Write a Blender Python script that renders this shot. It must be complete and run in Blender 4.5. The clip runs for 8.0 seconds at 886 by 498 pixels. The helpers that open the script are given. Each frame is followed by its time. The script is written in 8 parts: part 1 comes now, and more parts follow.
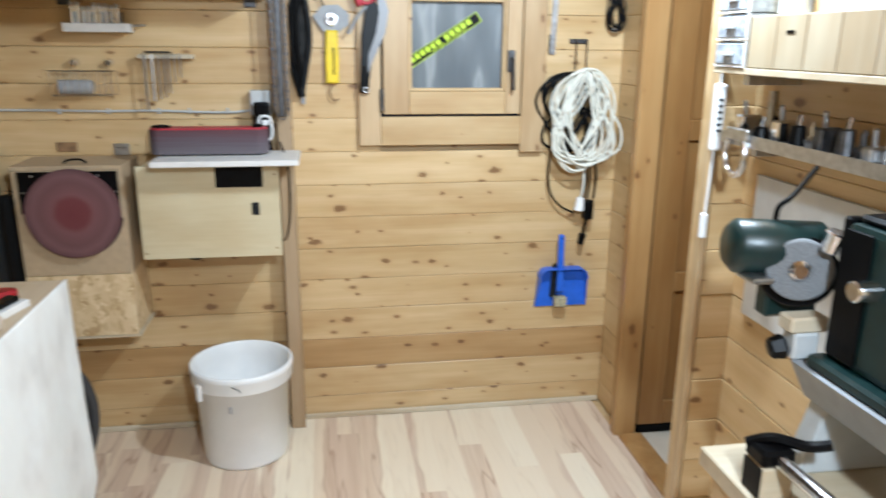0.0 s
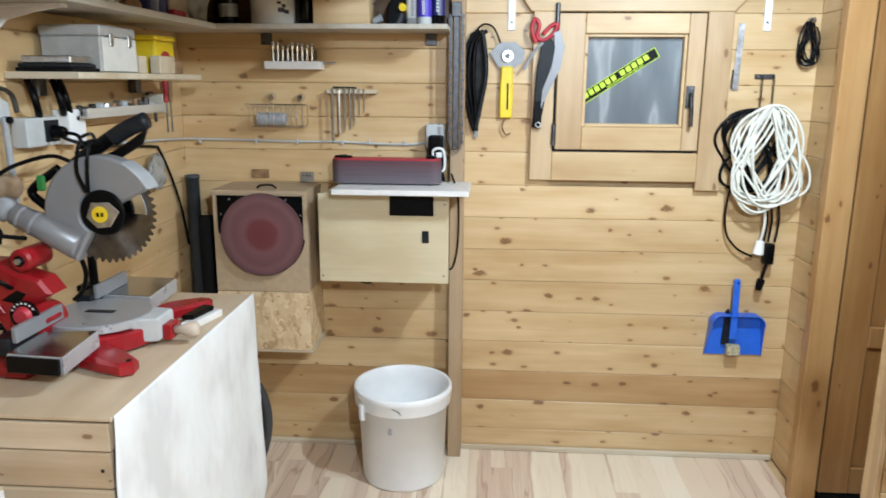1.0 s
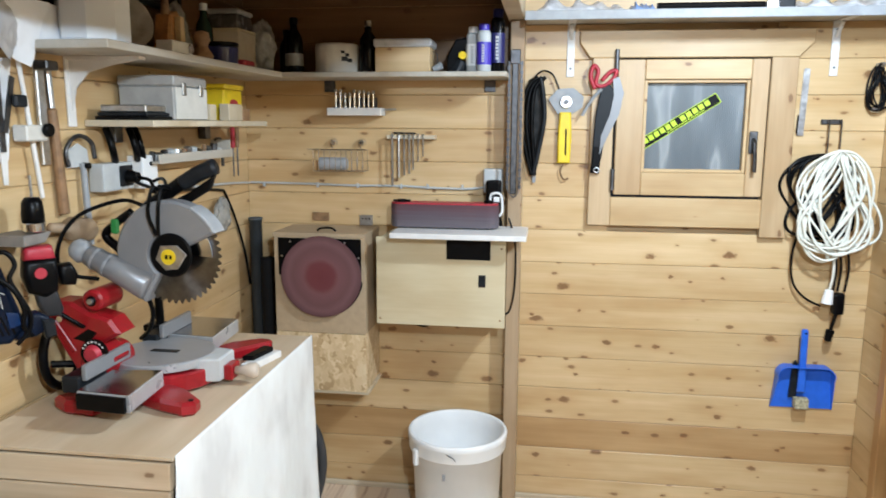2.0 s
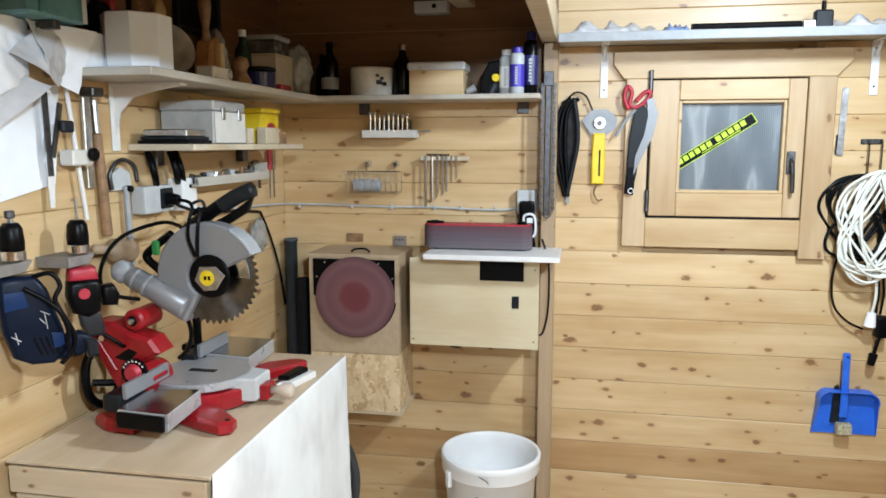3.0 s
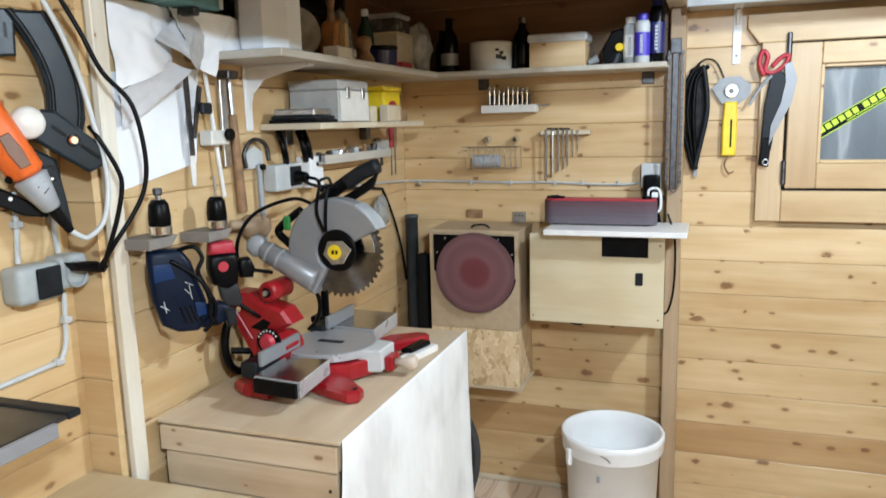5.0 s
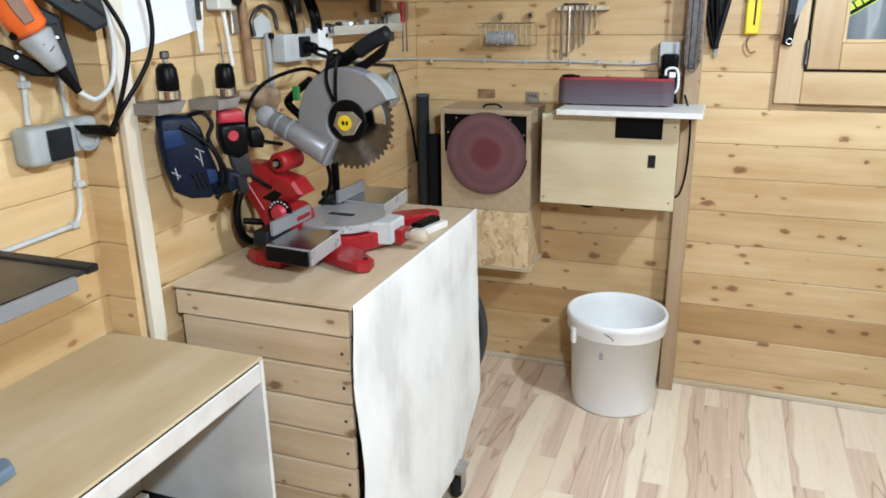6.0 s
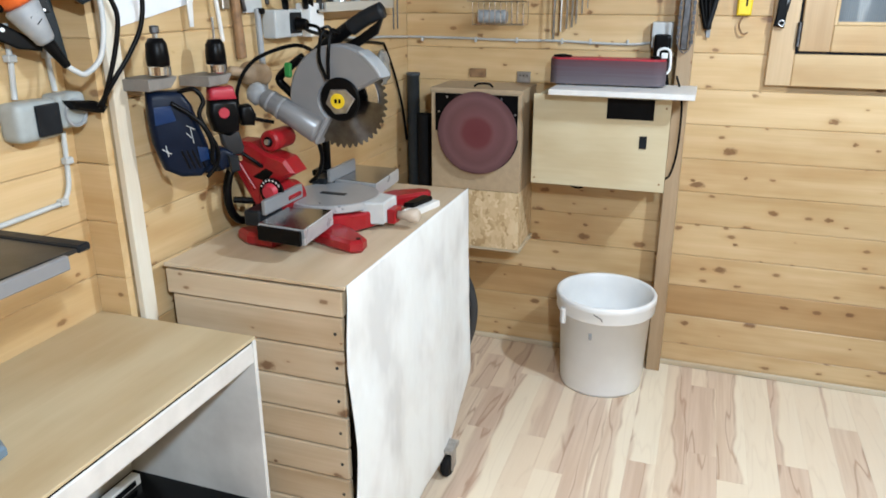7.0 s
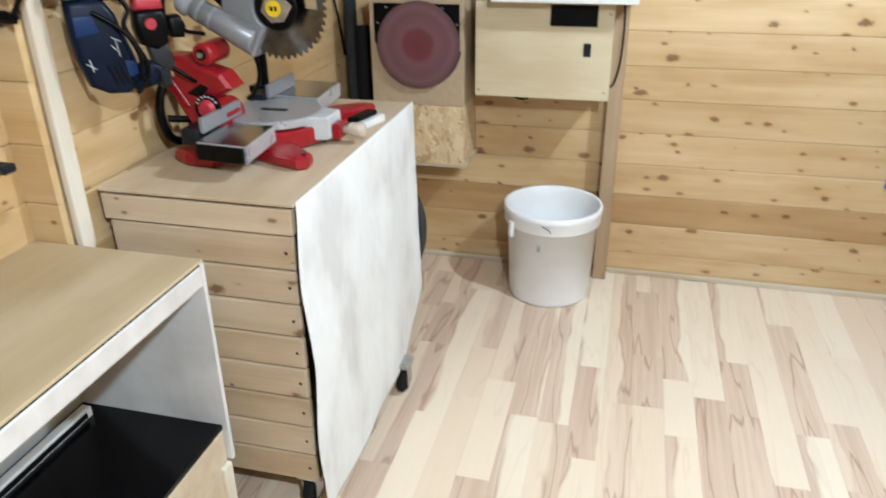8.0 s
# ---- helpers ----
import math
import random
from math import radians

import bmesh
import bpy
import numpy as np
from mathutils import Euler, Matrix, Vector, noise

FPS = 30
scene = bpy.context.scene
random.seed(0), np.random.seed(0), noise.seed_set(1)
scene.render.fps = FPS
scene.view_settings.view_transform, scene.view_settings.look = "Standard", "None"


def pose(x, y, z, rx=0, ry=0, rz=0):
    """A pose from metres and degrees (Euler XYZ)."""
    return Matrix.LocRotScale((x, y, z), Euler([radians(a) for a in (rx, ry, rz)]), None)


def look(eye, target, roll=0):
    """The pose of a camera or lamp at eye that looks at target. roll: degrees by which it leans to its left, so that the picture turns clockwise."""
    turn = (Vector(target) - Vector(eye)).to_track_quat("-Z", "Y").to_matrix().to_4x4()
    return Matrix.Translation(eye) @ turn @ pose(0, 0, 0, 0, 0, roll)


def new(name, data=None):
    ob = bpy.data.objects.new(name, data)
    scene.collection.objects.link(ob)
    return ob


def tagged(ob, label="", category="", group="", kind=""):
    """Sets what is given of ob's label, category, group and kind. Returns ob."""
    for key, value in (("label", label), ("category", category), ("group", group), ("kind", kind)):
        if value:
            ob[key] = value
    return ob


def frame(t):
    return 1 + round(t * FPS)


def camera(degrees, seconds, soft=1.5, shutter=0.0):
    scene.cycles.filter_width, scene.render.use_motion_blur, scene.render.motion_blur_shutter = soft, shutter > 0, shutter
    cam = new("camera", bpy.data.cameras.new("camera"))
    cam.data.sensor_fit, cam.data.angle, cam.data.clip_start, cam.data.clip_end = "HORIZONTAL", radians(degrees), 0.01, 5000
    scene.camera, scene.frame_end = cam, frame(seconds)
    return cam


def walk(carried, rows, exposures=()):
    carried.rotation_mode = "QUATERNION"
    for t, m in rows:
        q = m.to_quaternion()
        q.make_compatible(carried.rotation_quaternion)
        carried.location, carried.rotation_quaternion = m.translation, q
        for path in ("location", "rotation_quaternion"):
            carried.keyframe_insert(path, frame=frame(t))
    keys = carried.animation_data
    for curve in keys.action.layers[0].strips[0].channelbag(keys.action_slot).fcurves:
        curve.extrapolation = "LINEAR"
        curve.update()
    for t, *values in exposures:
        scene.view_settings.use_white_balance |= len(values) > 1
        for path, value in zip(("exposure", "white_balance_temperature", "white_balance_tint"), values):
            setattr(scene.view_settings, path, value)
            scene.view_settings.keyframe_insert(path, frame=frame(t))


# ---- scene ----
cam = camera(61.8, 8.0, soft=1.6, shutter=0.5)
PATH = [
    (0, (1.27, -2.948, 1.57), (1.569, -1.045, 1.034), 0.5),
    (0.5, (1.261, -2.961, 1.562), (1.29, -1.02, 1.077), 0.2),
    (1, (1.244, -2.955, 1.556), (1.12, -1.009, 1.114), 0.4),
    (1.5, (1.239, -2.957, 1.564), (1.059, -1.004, 1.175), 0.8),
    (2, (1.237, -2.957, 1.569), (0.963, -1.005, 1.234), 0.3),
    (3.5, (1.226, -2.967, 1.576), (0.811, -1.029, 1.306), -0.2),
    (4, (1.188, -2.965, 1.563), (0.669, -1.05, 1.307), -0.7),
    (4.2, (1.178, -2.965, 1.562), (0.617, -1.063, 1.304), -0.9),
    (5.3, (1.225, -2.963, 1.565), (0.551, -1.126, 1.151), -1.6),
    (5.5, (1.225, -2.966, 1.545), (0.555, -1.145, 1.06), -1.4),
    (6, (1.219, -2.976, 1.514), (0.552, -1.193, 0.9), -0.8),
    (6.5, (1.202, -2.978, 1.512), (0.537, -1.199, 0.884), -0.5),
    (7, (1.196, -2.976, 1.512), (0.574, -1.196, 0.847), -0.1),
    (7.5, (1.2, -2.98, 1.497), (0.607, -1.224, 0.747), -0.4),
    (8, (1.165, -2.965, 1.477), (0.717, -1.214, 0.621), -0.6),
]
walk(cam, [(t, look(e, g, r)) for t, e, g, r in PATH], exposures=[(0.0, 1.10), (0.5, 1.08), (1.3, 1.22), (8.0, 1.24)])

# ---- light: two unseen lamps set over the room, night outside ----
world = bpy.data.worlds.new("world")
scene.world = world
world.use_nodes = True
world.node_tree.nodes["Background"].inputs[0].default_value = (0.02, 0.025, 0.035, 1)
world.node_tree.nodes["Background"].inputs[1].default_value = 0.3


def unseen_lamp(name, x, y, z, bare, down):
    """An unseen lamp over the room: bare bulb above an added disk facing down."""
    for kind, watts in (("POINT", bare), ("AREA", down)):
        lamp = bpy.data.lights.new(name, kind)
        lamp.energy, lamp.color = watts, (0.67, 0.835, 1.0)
        if kind == "AREA":
            lamp.shape, lamp.size = "DISK", 0.14
        else:
            lamp.shadow_soft_size = 0.05
        new(name, lamp).location = (x, y, z if kind == "AREA" else z + 0.06)


unseen_lamp("lamp_light_1", 2.02, -1.26, 2.15, 34, 9)
# fill added behind the camera to brighten surfaces that face it
unseen_lamp("lamp_light_2", 1.62, -3.20, 2.02, 76, 3)
scene.view_settings.exposure = 1.22


# ---- mesh kit ----
def part(name, bm, material, parent=None, label="", smooth=False):
    """One bmesh as one mesh object, under a thing or a part."""
    me = bpy.data.meshes.new(name)
    bm.to_mesh(me)
    bm.free()
    me.materials.append(material)
    if smooth:
        for p in me.polygons:
            p.use_smooth = True
    ob = new(name, me)
    if parent is not None:
        ob.parent = parent
        if parent.name in BASES:
            ob.matrix_parent_inverse = Matrix.Translation(-BASES[parent.name])
    if label:
        ob["label"] = label
    return ob


BASES = {}


def thing(name, base, label, category, group="", kind=""):
    """An empty at a thing's base, whose parts are given in the room's own metres; or, from a pose, in its own."""
    ob = new(name)
    if isinstance(base, Matrix):
        ob.matrix_world = base
    else:
        ob.matrix_world = Matrix.Translation(base)
        BASES[ob.name] = Vector(base)
    ob.empty_display_size = 0.05
    return tagged(ob, label, category, group, kind)


def box(x0, x1, y0, y1, z0, z1, bevel=0.0, bm=None, seg=1):
    out = bm or bmesh.new()
    t = bmesh.new()
    bmesh.ops.create_cube(t, size=1, matrix=Matrix.LocRotScale(((x0 + x1) / 2, (y0 + y1) / 2, (z0 + z1) / 2), None, (abs(x1 - x0), abs(y1 - y0), abs(z1 - z0))))
    if bevel:
        bmesh.ops.bevel(t, geom=t.edges[:], offset=bevel, segments=seg, affect="EDGES", profile=0.6)
    merge(out, t)
    return out


def merge(out, t):
    me = bpy.data.meshes.new("tmp")
    t.to_mesh(me)
    t.free()
    out.from_mesh(me)
    bpy.data.meshes.remove(me)


def frame_of(a, b):
    """A matrix whose z runs from a to b."""
    d = Vector(b) - Vector(a)
    return Matrix.Translation(a) @ d.to_track_quat("Z", "Y").to_matrix().to_4x4(), d.length


def rod(a, b, r0, r1=None, seg=16, bm=None, bevel=0.0):
    """A rod from a to b, capped."""
    out = bm or bmesh.new()
    m, length = frame_of(a, b)
    r1 = r0 if r1 is None else r1
    c = bevel
    prof = [(0, 0), (max(r0 - c, 0), 0), (r0, c), (r1, length - c), (max(r1 - c, 0), length), (0, length)] if c else [(0, 0), (r0, 0), (r1, length), (0, length)]
    lathe(prof, seg, out, m)
    return out


def lathe(prof, seg=24, bm=None, m=None):
    """A profile of (radius, height) turned round z."""
    out = bm or bmesh.new()
    m = m or Matrix()
    rings = []
    for r, z in prof:
        if r < 1e-6:
            rings.append([out.verts.new(m @ Vector((0, 0, z)))])
        else:
            rings.append([out.verts.new(m @ Vector((r * math.cos(2 * math.pi * i / seg), r * math.sin(2 * math.pi * i / seg), z))) for i in range(seg)])
    for p, q in zip(rings, rings[1:]):
        for i in range(seg):
            j = (i + 1) % seg
            if len(p) == 1 and len(q) == 1:
                continue
            if len(p) == 1:
                out.faces.new((p[0], q[j], q[i]))
            elif len(q) == 1:
                out.faces.new((p[i], p[j], q[0]))
            else:
                out.faces.new((p[i], p[j], q[j], q[i]))
    return out


def smooth_line(pts, n=6, closed=False):
    """A Catmull-Rom line through points."""
    P = [Vector(p) for p in pts]
    out = []
    k = len(P)
    for i in range(k if closed else k - 1):
        if closed:
            a, b, c, d = P[i - 1], P[i], P[(i + 1) % k], P[(i + 2) % k]
        else:
            a, b, c, d = P[max(i - 1, 0)], P[i], P[i + 1], P[min(i + 2, k - 1)]
        for s in range(n):
            t = s / n
            out.append(0.5 * (2 * b + (c - a) * t + (2 * a - 5 * b + 4 * c - d) * t * t + (3 * b - a - 3 * c + d) * t ** 3))
    if not closed:
        out.append(P[-1])
    return out


def hose(pts, r, seg=8, bm=None, n=6, closed=False, sharp=False):
    """A round cord along a smooth line."""
    out = bm or bmesh.new()
    line = [Vector(p) for p in pts] if sharp else smooth_line(pts, n, closed)
    k = len(line)
    up = None
    rings = []
    for i, p in enumerate(line):
        a = line[i - 1] if (i or closed) else p
        b = line[(i + 1) % k] if (i < k - 1 or closed) else p
        d = (b - a).normalized() if (b - a).length > 1e-9 else Vector((0, 0, 1))
        if up is None:
            up = d.orthogonal().normalized()
        up = (up - d * up.dot(d))
        up = up.normalized() if up.length > 1e-6 else d.orthogonal().normalized()
        side = d.cross(up)
        rings.append([out.verts.new(p + r * (math.cos(2 * math.pi * j / seg) * up + math.sin(2 * math.pi * j / seg) * side)) for j in range(seg)])
    pairs = list(zip(rings, rings[1:])) + ([(rings[-1], rings[0])] if closed else [])
    for p, q in pairs:
        for j in range(seg):
            h = (j + 1) % seg
            out.faces.new((p[j], p[h], q[h], q[j]))
    if not closed:
        out.faces.new(rings[0][::-1])
        out.faces.new(rings[-1])
    return out


def slab(outline, depth, m=None, bm=None, bevel=0.0):
    """A flat outline (x, y) given depth along z."""
    out = bm or bmesh.new()
    t = bmesh.new()
    lo = [t.verts.new((x, y, 0)) for x, y in outline]
    hi = [t.verts.new((x, y, depth)) for x, y in outline]
    k = len(lo)
    t.faces.new(lo[::-1])
    t.faces.new(hi)
    for i in range(k):
        j = (i + 1) % k
        t.faces.new((lo[i], lo[j], hi[j], hi[i]))
    bmesh.ops.recalc_face_normals(t, faces=t.faces)
    if bevel:
        es = [e for e in t.edges if abs(e.verts[0].co.z - e.verts[1].co.z) < 1e-7]
        bmesh.ops.bevel(t, geom=es, offset=bevel, segments=1, affect="EDGES")
    if m is not None:
        bmesh.ops.transform(t, matrix=m, verts=t.verts)
    merge(out, t)
    return out


def arc(cx, cy, r, a0, a1, n=10):
    return [(cx + r * math.cos(radians(a0 + (a1 - a0) * i / n)), cy + r * math.sin(radians(a0 + (a1 - a0) * i / n))) for i in range(n + 1)]


# local axes for flat outlines: x along the back wall and y up, facing the room
ON_BACK = Matrix(((1, 0, 0, 0), (0, 0, -1, 0), (0, 1, 0, 0), (0, 0, 0, 1)))
# x along the left wall towards the back, y up, facing the room
ON_LEFT = Matrix(((0, 0, 1, 0), (1, 0, 0, 0), (0, 1, 0, 0), (0, 0, 0, 1)))


# ---- materials ----
def nodes_of(name):
    mat = bpy.data.materials.new(name)
    mat.use_nodes = True
    nt = mat.node_tree
    return mat, nt, nt.nodes["Principled BSDF"]


def link(nt, a, b):
    nt.links.new(a, b)


def math_node(nt, op, a, b=None, c=None):
    n = nt.nodes.new("ShaderNodeMath")
    n.operation = op
    for i, v in enumerate((a, b, c)):
        if v is None:
            continue
        if isinstance(v, (int, float)):
            n.inputs[i].default_value = v
        else:
            nt.links.new(v, n.inputs[i])
    return n.outputs[0]


def mix(nt, fac, a, b, blend="MIX"):
    n = nt.nodes.new("ShaderNodeMix")
    n.data_type, n.blend_type = "RGBA", blend
    for sock, v in ((n.inputs[0], fac), (n.inputs[6], a), (n.inputs[7], b)):
        if isinstance(v, (int, float)):
            sock.default_value = v
        elif isinstance(v, tuple):
            sock.default_value = (*v[:3], 1)
        else:
            nt.links.new(v, sock)
    return n.outputs[2]


def ramp(nt, fac, stops):
    n = nt.nodes.new("ShaderNodeValToRGB")
    el = n.color_ramp.elements
    while len(el) < len(stops):
        el.new(0.5)
    for e, (p, c) in zip(el, stops):
        e.position, e.color = p, (*c, 1) if len(c) == 3 else c
    nt.links.new(fac, n.inputs[0])
    return n.outputs[0]


def noise_tex(nt, vec, scale, detail=4.0, rough=0.55):
    n = nt.nodes.new("ShaderNodeTexNoise")
    n.inputs["Scale"].default_value, n.inputs["Detail"].default_value, n.inputs["Roughness"].default_value = scale, detail, rough
    nt.links.new(vec, n.inputs["Vector"])
    return n.outputs[0]


def coords(nt, scale=(1, 1, 1), per_object=True):
    tc = nt.nodes.new("ShaderNodeTexCoord")
    mp = nt.nodes.new("ShaderNodeMapping")
    mp.inputs["Scale"].default_value = scale
    src = tc.outputs["Object"]
    if per_object:
        oi = nt.nodes.new("ShaderNodeObjectInfo")
        cb = nt.nodes.new("ShaderNodeCombineXYZ")
        for i, k in enumerate((31.0, 17.0, 23.0)):
            nt.links.new(math_node(nt, "MULTIPLY", oi.outputs["Random"], k), cb.inputs[i])
        add2 = nt.nodes.new("ShaderNodeVectorMath")
        add2.operation = "ADD"
        nt.links.new(src, add2.inputs[0])
        nt.links.new(cb.outputs[0], add2.inputs[1])
        src = add2.outputs[0]
    nt.links.new(src, mp.inputs[0])
    return mp.outputs[0]


def bump(nt, bsdf, height, strength, dist=0.002):
    b = nt.nodes.new("ShaderNodeBump")
    b.inputs["Strength"].default_value, b.inputs["Distance"].default_value = strength, dist
    nt.links.new(height, b.inputs["Height"])
    nt.links.new(b.outputs[0], bsdf.inputs["Normal"])


def plain(name, colour, rough=0.5, metal=0.0, vary=0.12, scale=25.0, relief=0.08, coat=0.0, spec=0.5):
    """A painted, moulded or metal surface with soft variation and fine relief."""
    mat, nt, b = nodes_of(name)
    v = coords(nt)
    n1, n2 = noise_tex(nt, v, scale, 5), noise_tex(nt, v, scale * 9, 3)
    dark = tuple(c * (1 - vary * 1.6) for c in colour)
    lite = tuple(min(c * (1 + vary), 1) for c in colour)
    link(nt, ramp(nt, n1, [(0.3, dark), (0.7, lite)]), b.inputs["Base Color"])
    r = math_node(nt, "MULTIPLY_ADD", n1, 0.25, max(rough - 0.12, 0.03))
    link(nt, r, b.inputs["Roughness"])
    b.inputs["Metallic"].default_value = metal
    b.inputs["Specular IOR Level"].default_value = spec
    if coat:
        b.inputs["Coat Weight"].default_value = coat
    bump(nt, b, n2, relief)
    return mat


def wood(name, lite, dark, knot=(0.13, 0.055, 0.022), knots=0.0, along=0, tone=0.25, rough=0.42, flat=(0, 2), grain=1.0, streak=None):
    """Sawn wood. along: the axis of its grain; flat: the two axes of its face, along the grain first; knots: the share of cells with a knot."""
    mat, nt, b = nodes_of(name)
    stretch = [26.0, 26.0, 26.0]
    stretch[along] = 1.3
    v = coords(nt, tuple(stretch))
    fine = [220.0, 220.0, 220.0]
    fine[along] = 5.0
    g1 = noise_tex(nt, v, 1.0, 5, 0.6)
    g2 = noise_tex(nt, coords(nt, tuple(fine)), 1.0, 3, 0.5)
    broad = noise_tex(nt, coords(nt, tuple(2.2 if i == along else 7.0 for i in range(3))), 1.0, 3)
    col = ramp(nt, g1, [(0.28, dark), (0.5, tuple((a + c) / 2 for a, c in zip(lite, dark))), (0.68, lite)])
    col = mix(nt, math_node(nt, "MULTIPLY", g2, 0.35 * grain), col, tuple(c * 0.72 for c in dark))
    oi = nt.nodes.new("ShaderNodeObjectInfo")
    col = mix(nt, 1.0, col, ramp(nt, oi.outputs["Random"], [(0.0, (1 - tone, 1 - tone * 1.15, 1 - tone * 1.4)), (1.0, (1, 1, 1))]), "MULTIPLY")
    col = mix(nt, 0.75, col, ramp(nt, broad, [(0.34, (0.80, 0.71, 0.60)), (0.60, (1, 1, 1))]), "MULTIPLY")
    height = math_node(nt, "MULTIPLY", g2, 0.5)
    if streak:
        w = noise_tex(nt, coords(nt, tuple(2.0 if i == along else 30.0 for i in range(3))), 1.0, 2, 0.4)
        line = ramp(nt, w, [(0.57, (0, 0, 0)), (0.62, (1, 1, 1)), (0.66, (0.2, 0.2, 0.2)), (0.72, (0, 0, 0))])
        col = mix(nt, math_node(nt, "MULTIPLY", line, 0.55), col, streak)
    if knots:
        src = coords(nt)
        sep = nt.nodes.new("ShaderNodeSeparateXYZ")
        link(nt, src, sep.inputs[0])
        wob = noise_tex(nt, src, 45.0, 3, 0.65)
        tint = noise_tex(nt, src, 160.0, 2)
        # large knots, and clusters of small ones with a wider spread
        for along_k, across_k, share, low, span, depth in ((4.6, 8.2, knots, 0.036, 0.110, 0.88), (8.0, 17.0, knots * 0.60, 0.040, 0.13, 0.75)):
            cb = nt.nodes.new("ShaderNodeCombineXYZ")
            link(nt, math_node(nt, "MULTIPLY", sep.outputs[flat[0]], along_k), cb.inputs[0])
            link(nt, math_node(nt, "MULTIPLY", sep.outputs[flat[1]], across_k), cb.inputs[1])
            vo = nt.nodes.new("ShaderNodeTexVoronoi")
            vo.voronoi_dimensions = "2D"
            vo.inputs["Scale"].default_value = 1.0
            link(nt, cb.outputs[0], vo.inputs["Vector"])
            rs = nt.nodes.new("ShaderNodeSeparateColor")
            link(nt, vo.outputs["Color"], rs.inputs[0])
            keep = math_node(nt, "LESS_THAN", rs.outputs[0], share)
            size = math_node(nt, "MULTIPLY_ADD", math_node(nt, "POWER", rs.outputs[1], 1.6), span, low)
            d = math_node(nt, "MULTIPLY_ADD", wob, 0.19, math_node(nt, "SUBTRACT", vo.outputs["Distance"], 0.095))
            core = math_node(nt, "SUBTRACT", 1.0, math_node(nt, "DIVIDE", d, size))
            core = math_node(nt, "MULTIPLY", math_node(nt, "MINIMUM", math_node(nt, "MAXIMUM", math_node(nt, "MULTIPLY", core, 2.2), 0.0), 1.0), keep)
            halo = math_node(nt, "SUBTRACT", 1.0, math_node(nt, "MINIMUM", math_node(nt, "MAXIMUM", math_node(nt, "DIVIDE", d, math_node(nt, "MULTIPLY", size, 3.2)), 0.0), 1.0))
            halo = math_node(nt, "MULTIPLY", math_node(nt, "MULTIPLY", halo, halo), keep)
            col = mix(nt, math_node(nt, "MULTIPLY", halo, 0.55), col, tuple(c * k for c, k in zip(dark, (0.74, 0.60, 0.48))))
            face = mix(nt, math_node(nt, "MULTIPLY", tint, 0.55), knot, tuple(c * k for c, k in zip(dark, (0.55, 0.42, 0.32))))
            col = mix(nt, math_node(nt, "MULTIPLY", core, depth), col, face)
    link(nt, col, b.inputs["Base Color"])
    link(nt, math_node(nt, "MULTIPLY_ADD", g1, 0.25, rough - 0.1), b.inputs["Roughness"])
    bump(nt, b, height, 0.12)
    return mat


PINE = wood("pine_board", (0.74, 0.555, 0.325), (0.62, 0.43, 0.215), knots=0.50, tone=0.15, rough=0.36)
PINE_DARK = wood("pine_door", (0.42, 0.235, 0.085), (0.32, 0.155, 0.052), knots=0.15, along=2, flat=(2, 0), tone=0.1)
PINE_POST = wood("pine_door_post", (0.47, 0.275, 0.11), (0.37, 0.195, 0.07), knots=0.2, along=2, flat=(2, 0), tone=0.1)
PINE_UP = wood("pine_upright", (0.62, 0.455, 0.275), (0.52, 0.365, 0.205), knots=0.25, along=2, flat=(2, 0), tone=0.1)
PINE_TRIM = wood("pine_trim", (0.69, 0.51, 0.295), (0.58, 0.405, 0.21), knots=0.22, tone=0.12)
PLANED = wood("planed_pine", (0.66, 0.585, 0.45), (0.56, 0.475, 0.345), knots=0.0, tone=0.08, rough=0.55)
PLANED_UP = wood("planed_pine_upright", (0.76, 0.72, 0.63), (0.70, 0.65, 0.54), knots=0.12, along=2, flat=(2, 1), tone=0.05, rough=0.55)
PLY = wood("birch_ply", (0.64, 0.56, 0.38), (0.58, 0.50, 0.33), knots=0.0, tone=0.05, rough=0.55, grain=0.6)
PLY_TOP = wood("birch_ply_top", (0.62, 0.505, 0.365), (0.55, 0.44, 0.31), knots=0.0, tone=0.05, along=1, rough=0.5, grain=0.6)
PINE_BROWN = wood("pine_board_browner", (0.56, 0.37, 0.18), (0.45, 0.27, 0.115), knots=0.6, tone=0.1)
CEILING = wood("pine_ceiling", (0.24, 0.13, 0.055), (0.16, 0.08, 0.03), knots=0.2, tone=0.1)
TABLE_PLY = wood("worn_table_ply", (0.56, 0.465, 0.305), (0.50, 0.405, 0.255), knots=0.0, tone=0.05, along=1, rough=0.45, grain=0.5)
MDF = plain("mdf", (0.42, 0.315, 0.20), 0.7, vary=0.06, scale=40)
SHELF = wood("grey_shelf", (0.55, 0.52, 0.46), (0.46, 0.43, 0.37), along=1, tone=0.05, rough=0.55)
WHITE_PLASTIC = plain("white_plastic", (0.80, 0.81, 0.81), 0.4, vary=0.03, scale=9)
WHITE_PAINT = plain("white_paint", (0.70, 0.69, 0.67), 0.45, vary=0.05, scale=18)
BLACK = plain("black_plastic", (0.0025, 0.0025, 0.003), 0.36, vary=0.3, spec=0.12)
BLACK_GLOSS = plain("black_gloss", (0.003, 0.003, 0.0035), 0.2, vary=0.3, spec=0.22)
DARK_GREY = plain("dark_grey_plastic", (0.013, 0.015, 0.018), 0.4, vary=0.2, spec=0.18)
GREY = plain("grey_plastic", (0.30, 0.315, 0.33), 0.5, vary=0.1)
LIGHT_GREY = plain("light_grey_plastic", (0.48, 0.50, 0.50), 0.5, vary=0.06)
STEEL = plain("steel", (0.55, 0.56, 0.57), 0.35, metal=1.0, vary=0.15, scale=60)
